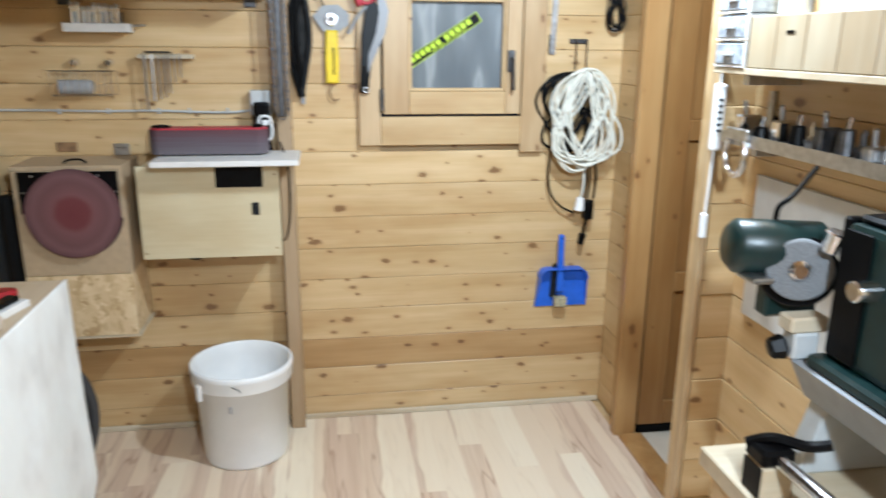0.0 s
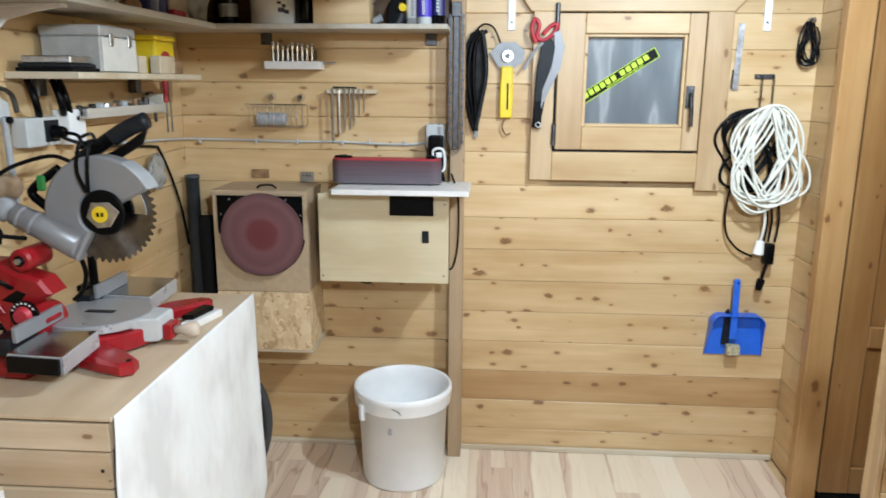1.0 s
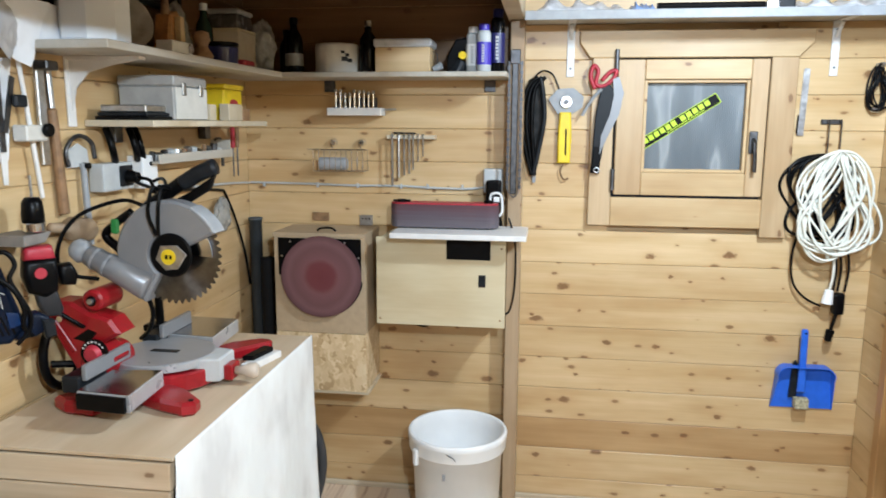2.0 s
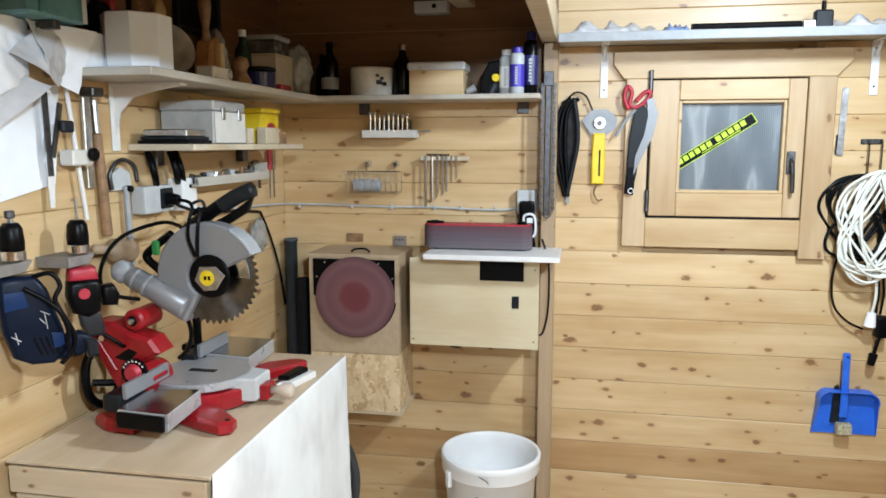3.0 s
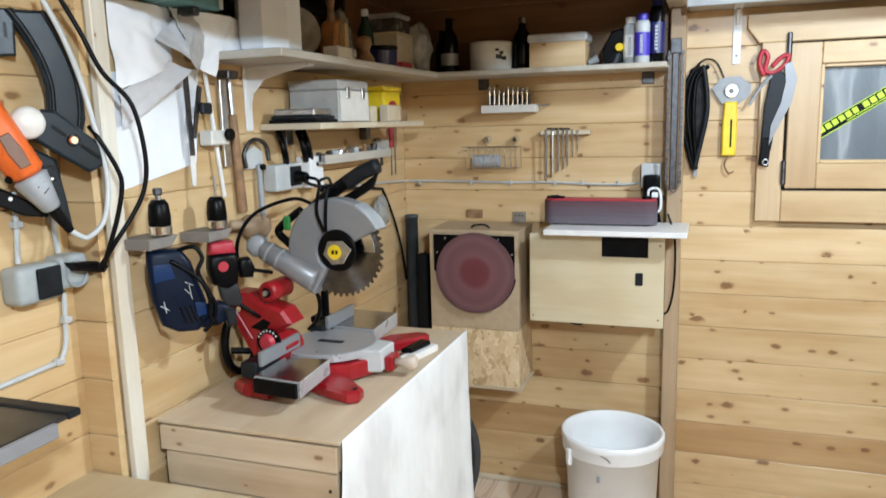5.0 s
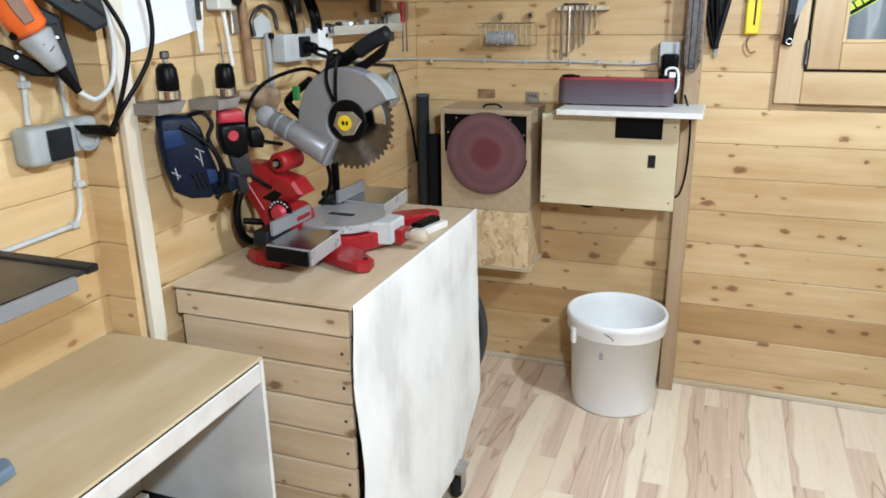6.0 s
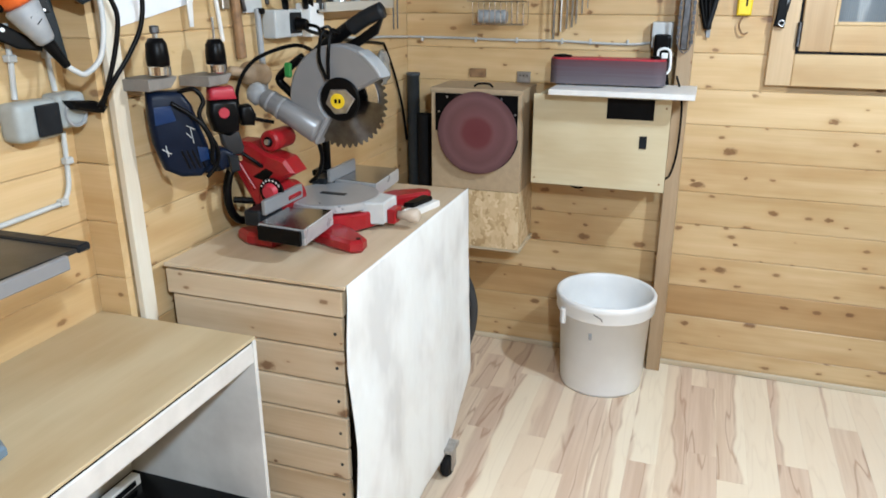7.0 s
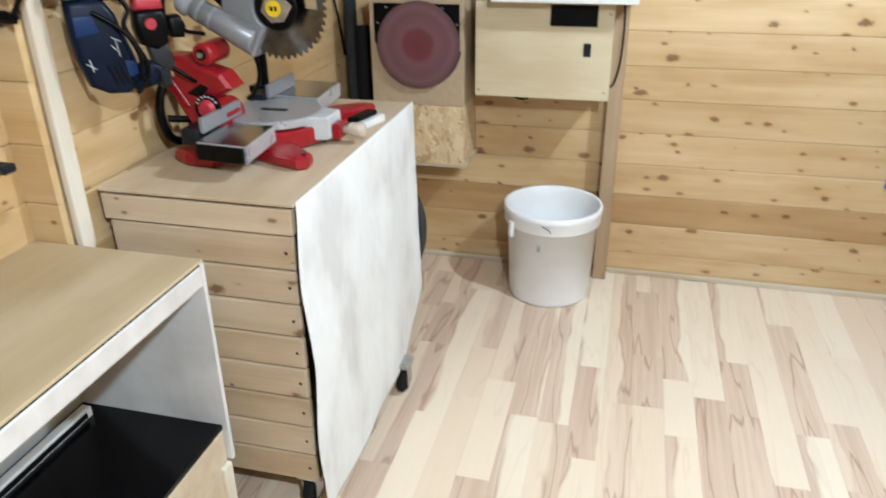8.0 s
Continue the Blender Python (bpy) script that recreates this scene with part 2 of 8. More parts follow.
STEEL_DARK = plain("dark_steel", (0.12, 0.12, 0.125), 0.42, metal=1.0, vary=0.25, scale=50)
ALU = plain("cast_aluminium", (0.225, 0.23, 0.24), 0.36, metal=0.15, vary=0.03, scale=18, relief=0.03)
CHROME = plain("chrome", (0.75, 0.75, 0.76), 0.14, metal=1.0, vary=0.05)
RED = plain("red_paint", (0.29, 0.006, 0.011), 0.35, vary=0.12)
RED_SOFT = plain("red_plastic", (0.40, 0.022, 0.04), 0.45, vary=0.12)
GREEN = plain("green_paint", (0.004, 0.020, 0.019), 0.34, vary=0.2)
BLUE_TOOL = plain("blue_tool_plastic", (0.0018, 0.0065, 0.020), 0.4, vary=0.1, spec=0.18)
BLUE = plain("blue_plastic", (0.022, 0.13, 0.62), 0.35, vary=0.08)
YELLOW = plain("yellow_plastic", (0.78, 0.56, 0.02), 0.4, vary=0.08)
ORANGE = plain("orange_plastic", (0.72, 0.13, 0.02), 0.45, vary=0.12)
LIME = plain("lime_print", (0.50, 0.72, 0.02), 0.5, vary=0.05)
PAPER = plain("paper", (0.74, 0.76, 0.79), 0.85, vary=0.04, scale=12)
RUBBER = plain("rubber", (0.008, 0.008, 0.009), 0.7, vary=0.2, spec=0.2)
TURNED = plain("turned_wood", (0.26, 0.145, 0.07), 0.55, vary=0.25, scale=30)
CREAM = plain("cream_ceramic", (0.60, 0.58, 0.53), 0.35, vary=0.06)
SLAT_GREY = plain("grey_panel", (0.60, 0.60, 0.58), 0.5, vary=0.10, scale=8)


def osb_material():
    mat, nt, b = nodes_of("osb")
    v = coords(nt, (1, 1, 1))
    vo = nt.nodes.new("ShaderNodeTexVoronoi")
    vo.inputs["Scale"].default_value = 62
    mp = nt.nodes.new("ShaderNodeMapping")
    mp.inputs["Scale"].default_value = (1.0, 1.0, 0.5)
    link(nt, v, mp.inputs[0])
    wob = nt.nodes.new("ShaderNodeVectorMath")
    wob.operation = "MULTIPLY_ADD"
    nn = nt.nodes.new("ShaderNodeTexNoise")
    nn.inputs["Scale"].default_value = 30
    link(nt, v, nn.inputs["Vector"])
    link(nt, nn.outputs["Color"], wob.inputs[0])
    wob.inputs[1].default_value = (0.05, 0.05, 0.05)
    link(nt, mp.outputs[0], wob.inputs[2])
    link(nt, wob.outputs[0], vo.inputs["Vector"])
    sp = nt.nodes.new("ShaderNodeSeparateColor")
    link(nt, vo.outputs["Color"], sp.inputs[0])
    link(nt, ramp(nt, sp.outputs[0], [(0.0, (0.42, 0.28, 0.14)), (0.22, (0.56, 0.41, 0.23)), (0.6, (0.62, 0.47, 0.28)), (1.0, (0.70, 0.56, 0.36))]), b.inputs["Base Color"])
    b.inputs["Roughness"].default_value = 0.6
    bump(nt, b, sp.outputs[1], 0.25)
    return mat


def laminate_tones():
    """Strips of cream sapwood and pinkish brown heartwood with a dark wavy line between, told apart piece by piece."""
    mat, nt, b = nodes_of("laminate_floor")
    oi = nt.nodes.new("ShaderNodeObjectInfo")
    r1 = oi.outputs["Random"]
    r2 = math_node(nt, "FRACT", math_node(nt, "MULTIPLY", r1, 17.37))
    r3 = math_node(nt, "FRACT", math_node(nt, "MULTIPLY", r1, 91.73))
    tc = nt.nodes.new("ShaderNodeTexCoord")
    sep = nt.nodes.new("ShaderNodeSeparateXYZ")
    link(nt, tc.outputs["Object"], sep.inputs[0])
    sway = noise_tex(nt, coords(nt, (1.0, 2.6, 1)), 1.0, 2, 0.5)
    fine = noise_tex(nt, coords(nt, (150, 5, 1)), 1.0, 3)
    grain = noise_tex(nt, coords(nt, (46, 1.5, 1)), 1.0, 4, 0.6)
    cloud = noise_tex(nt, coords(nt, (9, 2.2, 1)), 1.0, 3)
    across = math_node(nt, "DIVIDE", sep.outputs[0], 0.096)
    across = math_node(nt, "MULTIPLY_ADD", math_node(nt, "SUBTRACT", sway, 0.5), 1.1, across)
    turn = math_node(nt, "LESS_THAN", r3, 0.5)
    across = math_node(nt, "ABSOLUTE", math_node(nt, "SUBTRACT", turn, across))
    edge = math_node(nt, "MULTIPLY_ADD", r2, 1.65, -0.35)
    off = math_node(nt, "SUBTRACT", across, edge)
    heart = ramp(nt, math_node(nt, "MULTIPLY_ADD", off, 2.4, 0.5), [(0.2, (0, 0, 0)), (0.8, (1, 1, 1))])
    cream = ramp(nt, r3, [(0.0, (0.84, 0.76, 0.61)), (0.5, (0.79, 0.68, 0.53)), (1.0, (0.74, 0.61, 0.47))])
    pink = ramp(nt, r1, [(0.0, (0.69, 0.55, 0.43)), (0.5, (0.63, 0.485, 0.375)), (1.0, (0.73, 0.60, 0.465))])
    pink = mix(nt, ramp(nt, grain, [(0.42, (0, 0, 0)), (0.62, (1, 1, 1))]), pink, mix(nt, 1.0, pink, (0.90, 0.86, 0.83), "MULTIPLY"))
    cream = mix(nt, math_node(nt, "MULTIPLY", cloud, 0.45), cream, mix(nt, 1.0, cream, (0.92, 0.86, 0.80), "MULTIPLY"))
    col = mix(nt, heart, cream, pink)
    line = ramp(nt, math_node(nt, "ABSOLUTE", off), [(0.0, (1, 1, 1)), (0.075, (0, 0, 0))])
    line = math_node(nt, "MULTIPLY", line, ramp(nt, cloud, [(0.42, (0, 0, 0)), (0.60, (1, 1, 1))]))
    col = mix(nt, math_node(nt, "MULTIPLY", line, 0.55), col, (0.36, 0.21, 0.135))
    vein = ramp(nt, noise_tex(nt, coords(nt, (15, 1.3, 1)), 1.0, 2, 0.5), [(0.535, (0, 0, 0)), (0.555, (1, 1, 1)), (0.58, (0, 0, 0))])
    vein = math_node(nt, "MULTIPLY", vein, math_node(nt, "MULTIPLY_ADD", heart, 0.55, 0.10))
    col = mix(nt, vein, col, (0.34, 0.19, 0.12))
    col = mix(nt, math_node(nt, "MULTIPLY", fine, 0.28), col, mix(nt, 1.0, col, (0.78, 0.70, 0.64), "MULTIPLY"))
    link(nt, col, b.inputs["Base Color"])
    link(nt, math_node(nt, "MULTIPLY_ADD", grain, 0.2, 0.26), b.inputs["Roughness"])
    bump(nt, b, fine, 0.04)
    return mat


def cloth_material():
    """White embossed wax cloth with soft greyish stains that run down it."""
    mat, nt, b = nodes_of("white_cloth")
    v = coords(nt, (1, 6.5, 4.2), per_object=False)
    stain = noise_tex(nt, v, 1.0, 3, 0.5)
    small = noise_tex(nt, coords(nt, (1, 20, 18), per_object=False), 1.0, 3)
    col = ramp(nt, stain, [(0.42, (0.75, 0.78, 0.785)), (0.55, (0.70, 0.715, 0.715)), (0.68, (0.59, 0.60, 0.60))])
    col = mix(nt, math_node(nt, "MULTIPLY", small, 0.25), col, mix(nt, 1.0, col, (0.86, 0.86, 0.85), "MULTIPLY"))
    link(nt, col, b.inputs["Base Color"])
    b.inputs["Roughness"].default_value = 0.55
    fan = nt.nodes.new("ShaderNodeTexVoronoi")
    fan.feature = "SMOOTH_F1"
    fan.inputs["Scale"].default_value, fan.inputs["Smoothness"].default_value = 26.0, 0.6
    link(nt, coords(nt, (0.1, 1, 0.7), per_object=False), fan.inputs["Vector"])
    bump(nt, b, fan.outputs["Distance"], 0.25, 0.004)
    return mat


CLOTH = cloth_material()
OSB = osb_material()
FLOOR = laminate_tones()

# ---- large structure ----
ROW = 0.1317
Z0 = 0.0983
TOP = 2.42
XR = 2.46           # right end of the window wall
YS = -1.735         # front of the alcove
XL = -0.085         # nearer left wall
XN = 2.396          # nearer right wall
YN = -1.10          # its stub
YB = -4.30          # wall behind


def board_rows():
    out = [(0.0, Z0)]
    z = Z0
    while z < TOP:
        out.append((z, min(z + ROW, TOP)))
        z += ROW
    return out


BOARD_MESHES = {}


def board_mesh(length, height, key):
    """A board with chamfered long edges: x its length, y its thickness from the face, z its height."""
    k = (round(length, 3), round(height, 3), key)
    if k not in BOARD_MESHES:
        bm = bmesh.new()
        c, t, g = 0.0026, 0.02, 0.0004
        sec = [(t, g), (c, g), (0, c + g), (0, height - c - g), (c, height - g), (t, height - g)]
        a = [bm.verts.new((0.0004, y, z)) for y, z in sec]
        b = [bm.verts.new((length - 0.0004, y, z)) for y, z in sec]
        for i in range(len(sec)):
            j = (i + 1) % len(sec)
            bm.faces.new((a[i], b[i], b[j], a[j]))
        bm.faces.new(a)
        bm.faces.new(b[::-1])
        bmesh.ops.recalc_face_normals(bm, faces=bm.faces)
        me = bpy.data.meshes.new("board")
        bm.to_mesh(me)
        bm.free()
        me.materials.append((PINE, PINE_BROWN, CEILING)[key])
        BOARD_MESHES[k] = me
    return BOARD_MESHES[k]


def clad(wall, origin, turn, length, holes=(), rows=None, brown=-9.0):
    """Boards on a wall: origin at its lower end, boards along local x, faces towards local -y."""
    rnd = random.Random(len(wall.name) * 7)
    for z0, z1 in rows or board_rows():
        spans = [(0.0, length)]
        for h0, h1, hz0, hz1 in holes:
            if z1 > hz0 + 0.02 and z0 < hz1 - 0.02:
                spans = [s for a, b in spans for s in ((a, min(b, h0)), (max(a, h1), b)) if s[1] - s[0] > 0.01]
        for a, b in spans:
            ob = new("board", board_mesh(b - a, z1 - z0, 1 if abs(z0 - brown) < 0.02 else 0))
            ob.parent = wall
            m = Matrix.Translation(origin) @ pose(0, 0, 0, 0, 0, turn) @ Matrix.Translation((a, rnd.uniform(-0.0012, 0.0012), z0))
            ob.matrix_world = m


def wall(name, bm, material, label):
    return tagged(part(name, bm, material), label, "wall", kind="structure")


# backing of the walls; the window goes through the first
WX0, WX1, WZ0, WZ1 = 1.475, 2.065, 1.255, 1.845
bm = box(-0.02, WX0, 0.0215, 0.12, 0, TOP)
box(WX1, XR + 0.14, 0.0215, 0.12, 0, TOP, bm=bm)
box(WX0, WX1, 0.0215, 0.12, 0, WZ0, bm=bm)
box(WX0, WX1, 0.0215, 0.12, WZ1, TOP, bm=bm)
wall_back = wall("wall_north", bm, PINE_TRIM, "knotty pine board wall with a small window")
wall_left = wall("wall_west", box(-0.14, -0.0215, YS + 0.03, 0.02, 0, TOP), PINE_TRIM, "knotty pine board wall hung with tools")
wall_stub = wall("wall_stub", box(XL - 0.14, -0.022, YS + 0.0215, YS + 0.029, 0, TOP), PINE_TRIM, "narrow return of pine boards beside a planed batten")
wall_near_left = wall("wall_west_near", box(XL - 0.14, XL - 0.0215, YB, YS + 0.02, 0, TOP), PINE_TRIM, "pine board wall with power sockets")
wall_right = wall("wall_east", box(XR + 0.0215, XR + 0.12, -0.28, 0.02, 0, TOP), PINE_TRIM, "short pine board wall beside the doorway")
wall_near_right = wall("wall_east_near", box(XN + 0.0215, XN + 0.14, YB, YN - 0.001, 0, TOP), PINE_TRIM, "pine board wall behind the machines")
wall_stub_right = wall("wall_stub_east", box(2.2985, XN + 0.14, YN + 0.0215, YN + 0.09, 0, TOP), PINE_TRIM, "narrow pine board return beside the doorway")
# never in view; dark so that little light bounces back
wall_behind = wall("wall_south", box(XL - 0.14, XN + 0.14, YB - 0.12, YB - 0.001, 0, TOP), CEILING, "unseen dark brown wall added to close the room behind")
bm = box(3.55, 3.67, YN, 0.1, 0, TOP)
box(XN + 0.14, 3.55, YN + 0.02, YN + 0.09, 0, TOP, bm=bm)
box(XR + 0.14, 3.55, 0.05, 0.12, 0, TOP, bm=bm)
wall_next = wall("wall_next_room", bm, PINE, "plain pine wall of the side room")
bm = box(XL - 0.14, 3.67, YB - 0.12, 0.12, TOP + 0.002, TOP + 0.1)
tagged(part("ceiling", bm, CEILING), "brown pine board ceiling of the workshop", "ceiling", kind="structure")

# floor: a base sheet with laminate strips on it
floor = tagged(part("floor", box(XL - 0.14, 3.67, YB - 0.12, 0.12, -0.06, -0.009), PINE_TRIM), "pale laminate strip floor in cream and pinkish brown", "floor", kind="structure")

# threshold and side-room floor
tagged(part("threshold", box(2.425, 2.525, YN + 0.1, -0.335, -0.009, 0.012, 0.004), PINE_POST), "worn brown wooden door threshold", "threshold", kind="structure")
tagged(part("side_floor", box(2.526, 3.55, YN + 0.09, 0.05, -0.009, -0.002), plain("side_floor_vinyl", (0.60, 0.54, 0.44), 0.5, vary=0.08, scale=6)), "pale floor of the side room", "floor", kind="structure")

# skirting: a thin pale strip along the back wall
tagged(part("baseboard", box(0.02, XR - 0.01, -0.014, -0.0005, 0, 0.022, 0.003), PLANED), "thin pale wooden skirting strip", "skirting", kind="structure")

# posts and beams of the alcove
POST_WOOD = wood("grey_pine_post", (0.50, 0.365, 0.235), (0.40, 0.28, 0.165), knots=0.25, along=2, flat=(2, 0), tone=0.1)
tagged(part("post_back", box(1.085, 1.140, -0.085, -0.001, 0, 1.95, 0.003), POST_WOOD), "grey-brown square pine post against the wall", "post", kind="structure")
tagged(part("post_front", box(0.0022, 0.020, YS + 0.0215, -1.672, 0, 1.845, 0.002), PLANED_UP), "pale planed batten at the front of the alcove", "post", kind="structure")
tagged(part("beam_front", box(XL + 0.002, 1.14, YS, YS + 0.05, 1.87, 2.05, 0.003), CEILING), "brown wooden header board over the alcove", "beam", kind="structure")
tagged(part("beam_front_edge", box(XL + 0.002, 1.14, YS, YS + 0.05, 1.846, 1.868, 0.002), PLANED), "pale batten under the header board", "trim", kind="structure")
tagged(part("beam_side", box(1.075, 1.135, YS + 0.052, -0.001, 1.952, 2.06, 0.003), PLANED), "pale wooden beam from the post forwards", "beam", kind="structure")
tagged(part("beam_loft", box(0.0, 0.075, 0, 1.75, 0, 0.08, 0.004), PLANED), "pale rafter under the loft", "beam", kind="structure").matrix_world = pose(0.62, YS + 0.06, 2.10, 0, 0, -4) @ Matrix()
# added mostly out of view to shut lamp light out of the loft
tagged(part("loft_front", box(XL + 0.002, 1.14, YS, YS + 0.025, 2.0515, TOP), CEILING), "brown loft front boards over the header, added to block light", "panel", kind="structure")
tagged(part("loft_side", box(1.11, 1.135, YS + 0.026, -0.001, 2.0615, TOP), CEILING), "brown loft side boards over the beam, added to block light", "panel", kind="structure")
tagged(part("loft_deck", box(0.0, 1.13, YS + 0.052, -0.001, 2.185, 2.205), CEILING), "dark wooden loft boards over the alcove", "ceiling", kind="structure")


# ---- rolling saw bench with its cloth ----
BENCH_PINE = wood("bench_pine", (0.68, 0.56, 0.41), (0.56, 0.44, 0.30), knots=0.4, tone=0.12, rough=0.55)

def saw_bench():
    x0, x1, y0, y1, h = 0.03, 0.500, -1.640, -0.765, 0.90
    t = thing("saw_bench", (0.265, -1.2, 0), "rolling pine bench clad in boards with a plywood top", "workbench")
    part("benchtop", box(x0, x1 + 0.004, y0 - 0.006, y1, h - 0.008, h, 0.001), PLY_TOP, t, "thin plywood top with slightly lifted corner")
    part("frame_rail", box(x0, x1 - 0.006, y0 - 0.002, y0 + 0.03, h - 0.076, h - 0.016, 0.002), BENCH_PINE, t)
    z = h - 0.082
    n = 0
    while z > 0.13:
        bm = box(x0 + 0.005, x1 - 0.012, y0 + 0.006, y0 + 0.024, z - 0.083, z, 0.004)
        part("board", bm, BENCH_PINE, t)
        part("screw", rod((x1 - 0.03, y0 + 0.0062, z - 0.04), (x1 - 0.03, y0 + 0.0045, z - 0.04), 0.004, seg=8), STEEL_DARK, t)
        z -= 0.0865
        n += 1
    part("back_panel", box(x0 + 0.005, x1 - 0.012, y1 - 0.03, y1 - 0.012, 0.13, h - 0.009), PLANED, t)
    part("left_panel", box(x0 + 0.005, x0 + 0.02, y0 + 0.025, y1 - 0.031, 0.13, h - 0.009), PLANED, t)
    part("base_board", box(x0 + 0.005, x1 - 0.012, y0 + 0.0245, y1 - 0.031, 0.115, 0.129), PLANED, t)
    for cx, cy in ((x0 + 0.06, y0 + 0.07), (x0 + 0.06, y1 - 0.07), (x1 - 0.06, y0 + 0.07), (0.532, -1.03)):
        c = part("caster", rod((cx - 0.014, cy, 0.046), (cx + 0.014, cy, 0.046), 0.046, seg=24, bevel=0.008), RUBBER, t, "black rubber caster wheel")
        b = bmesh.new()
        box(cx - 0.021, cx - 0.017, cy - 0.02, cy + 0.02, 0.03, 0.10, bm=b)
        box(cx + 0.017, cx + 0.021, cy - 0.02, cy + 0.02, 0.03, 0.10, bm=b)
        box(cx - 0.026, cx + 0.026, cy - 0.035, cy + 0.035, 0.10, 0.114, bm=b)
        part("bracket", b, STEEL, c, "bright zinc caster bracket")
    return t


saw_bench()


def bench_cloth():
    """A white cloth that hangs over the long side, with quilted folds."""
    bm = bmesh.new()
    ny, nz = 90, 90
    y0, y1, x = -1.647, -0.758, 0.508
    rnd = random.Random(4)
    rows = []
    for side in (0, 1):
        grid = []
        for j in range(nz + 1):
            v = j / nz
            low = 0.10
            row = []
            for i in range(ny + 1):
                u = i / ny
                y = y0 + (y1 - y0) * u
                zb = low + 0.006 * math.sin(u * 9) + (0.14 if u > 0.72 else 0) * ((u - 0.72) / 0.28) ** 2 - 0.03 * (1 - u)
                z = 0.902 + (zb - 0.902) * v
                wave = 0.005 * math.sin(y * 17 + 1.2 * math.sin(z * 5)) * v
                puck = 0.005 * noise.noise(Vector((y * 6, z * 5, 3.1))) + 0.0010 * noise.noise(Vector((y * 40, z * 30, 7.7)))
                edge = 0.010 * math.sin(z * 14 + 1) * (1 if i in (0,) else 0)
                out = 0.012 * v + 0.018 * v * (1 - u)
                row.append(bm.verts.new((x + out + wave + puck * min(1, v * 6) - 0.0022 * side, y + edge - 0.03 * v * (1 - u), z)))
            grid.append(row)
        rows.append(grid)
    for g, flip in ((rows[0], False), (rows[1], True)):
        for j in range(nz):
            for i in range(ny):
                f = (g[j][i], g[j][i + 1], g[j + 1][i + 1], g[j + 1][i])
                bm.faces.new(f[::-1] if not flip else f)
    a, b = rows
    rim = [(0, i) for i in range(ny)] + [(j, ny) for j in range(nz)] + [(nz, i) for i in range(ny, 0, -1)] + [(j, 0) for j in range(nz, 0, -1)]
    for k in range(len(rim)):
        (p, q), (r, s) = rim[k], rim[(k + 1) % len(rim)]
        bm.faces.new((a[p][q], a[r][s], b[r][s], b[p][q]))
    bmesh.ops.recalc_face_normals(bm, faces=bm.faces)
    ob = part("bench_cloth", bm, CLOTH, smooth=True)
    return tagged(ob, "white quilted cloth hanging down the bench side", "cloth")


bench_cloth()


# ---- near worktable with a shelf hollow ----
RAIL_WHITE = plain("worn_white_paint", (0.60, 0.585, 0.56), 0.5, vary=0.08, scale=14)


def work_table():
    x0, x1, y0, y1, h = XL + 0.002, 0.332, -3.30, -1.740, 0.80
    t = thing("work_table", (0.12, -2.5, 0), "white-edged worktable with a tan plywood top", "workbench")
    part("tabletop", box(x0, x1, y0, y1, h - 0.007, h, 0.001), TABLE_PLY, t, "tan plywood tabletop")
    part("dark_liner", box(x0, x1 - 0.002, y0, y1 - 0.012, h - 0.0115, h - 0.0072), BLACK, t)
    part("edge_rail", box(x1 - 0.020, x1 + 0.001, y0, y1 - 0.0125, h - 0.058, h - 0.012, 0.003), RAIL_WHITE, t, "white painted edge rail")
    part("inner_rail", box(x1 - 0.040, x1 - 0.021, y0, y1 - 0.0125, h - 0.078, h - 0.012, 0.002), SLAT_GREY, t)
    part("side_panel", box(x0 + 0.01, x1 + 0.001, y1 - 0.012, y1, 0.275, h - 0.0075, 0.001), SLAT_GREY, t, "grey-white board side")
    part("side_panel", box(x0 + 0.01, x1 - 0.03, y0, y0 + 0.016, 0.0, h - 0.102), WHITE_PAINT, t)
    part("back_panel", box(x0 + 0.01, x0 + 0.025, y0 + 0.02, y1 - 0.013, 0.0, h - 0.012), SLAT_GREY, t)
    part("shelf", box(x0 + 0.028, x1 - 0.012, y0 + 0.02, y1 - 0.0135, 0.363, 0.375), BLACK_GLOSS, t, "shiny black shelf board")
    part("front_board", box(x1 - 0.030, x1 - 0.012, y0 + 0.02, y1 - 0.0135, 0.02, 0.361, 0.002), PLANED, t)
    part("leg", box(x1 - 0.035, x1 - 0.002, y1 - 0.046, y1 - 0.0125, 0.0, 0.270, 0.002), PLANED_UP, t)
    run = part("runner", box(x0 + 0.060, x0 + 0.085, y0 + 0.1, y1 - 0.05, 0.3755, 0.402, 0.002), WHITE_PAINT, t)
    part("groove", box(x0 + 0.0855, x0 + 0.088, y0 + 0.12, y1 - 0.07, 0.382, 0.396), BLACK, run)
    return t


work_table()


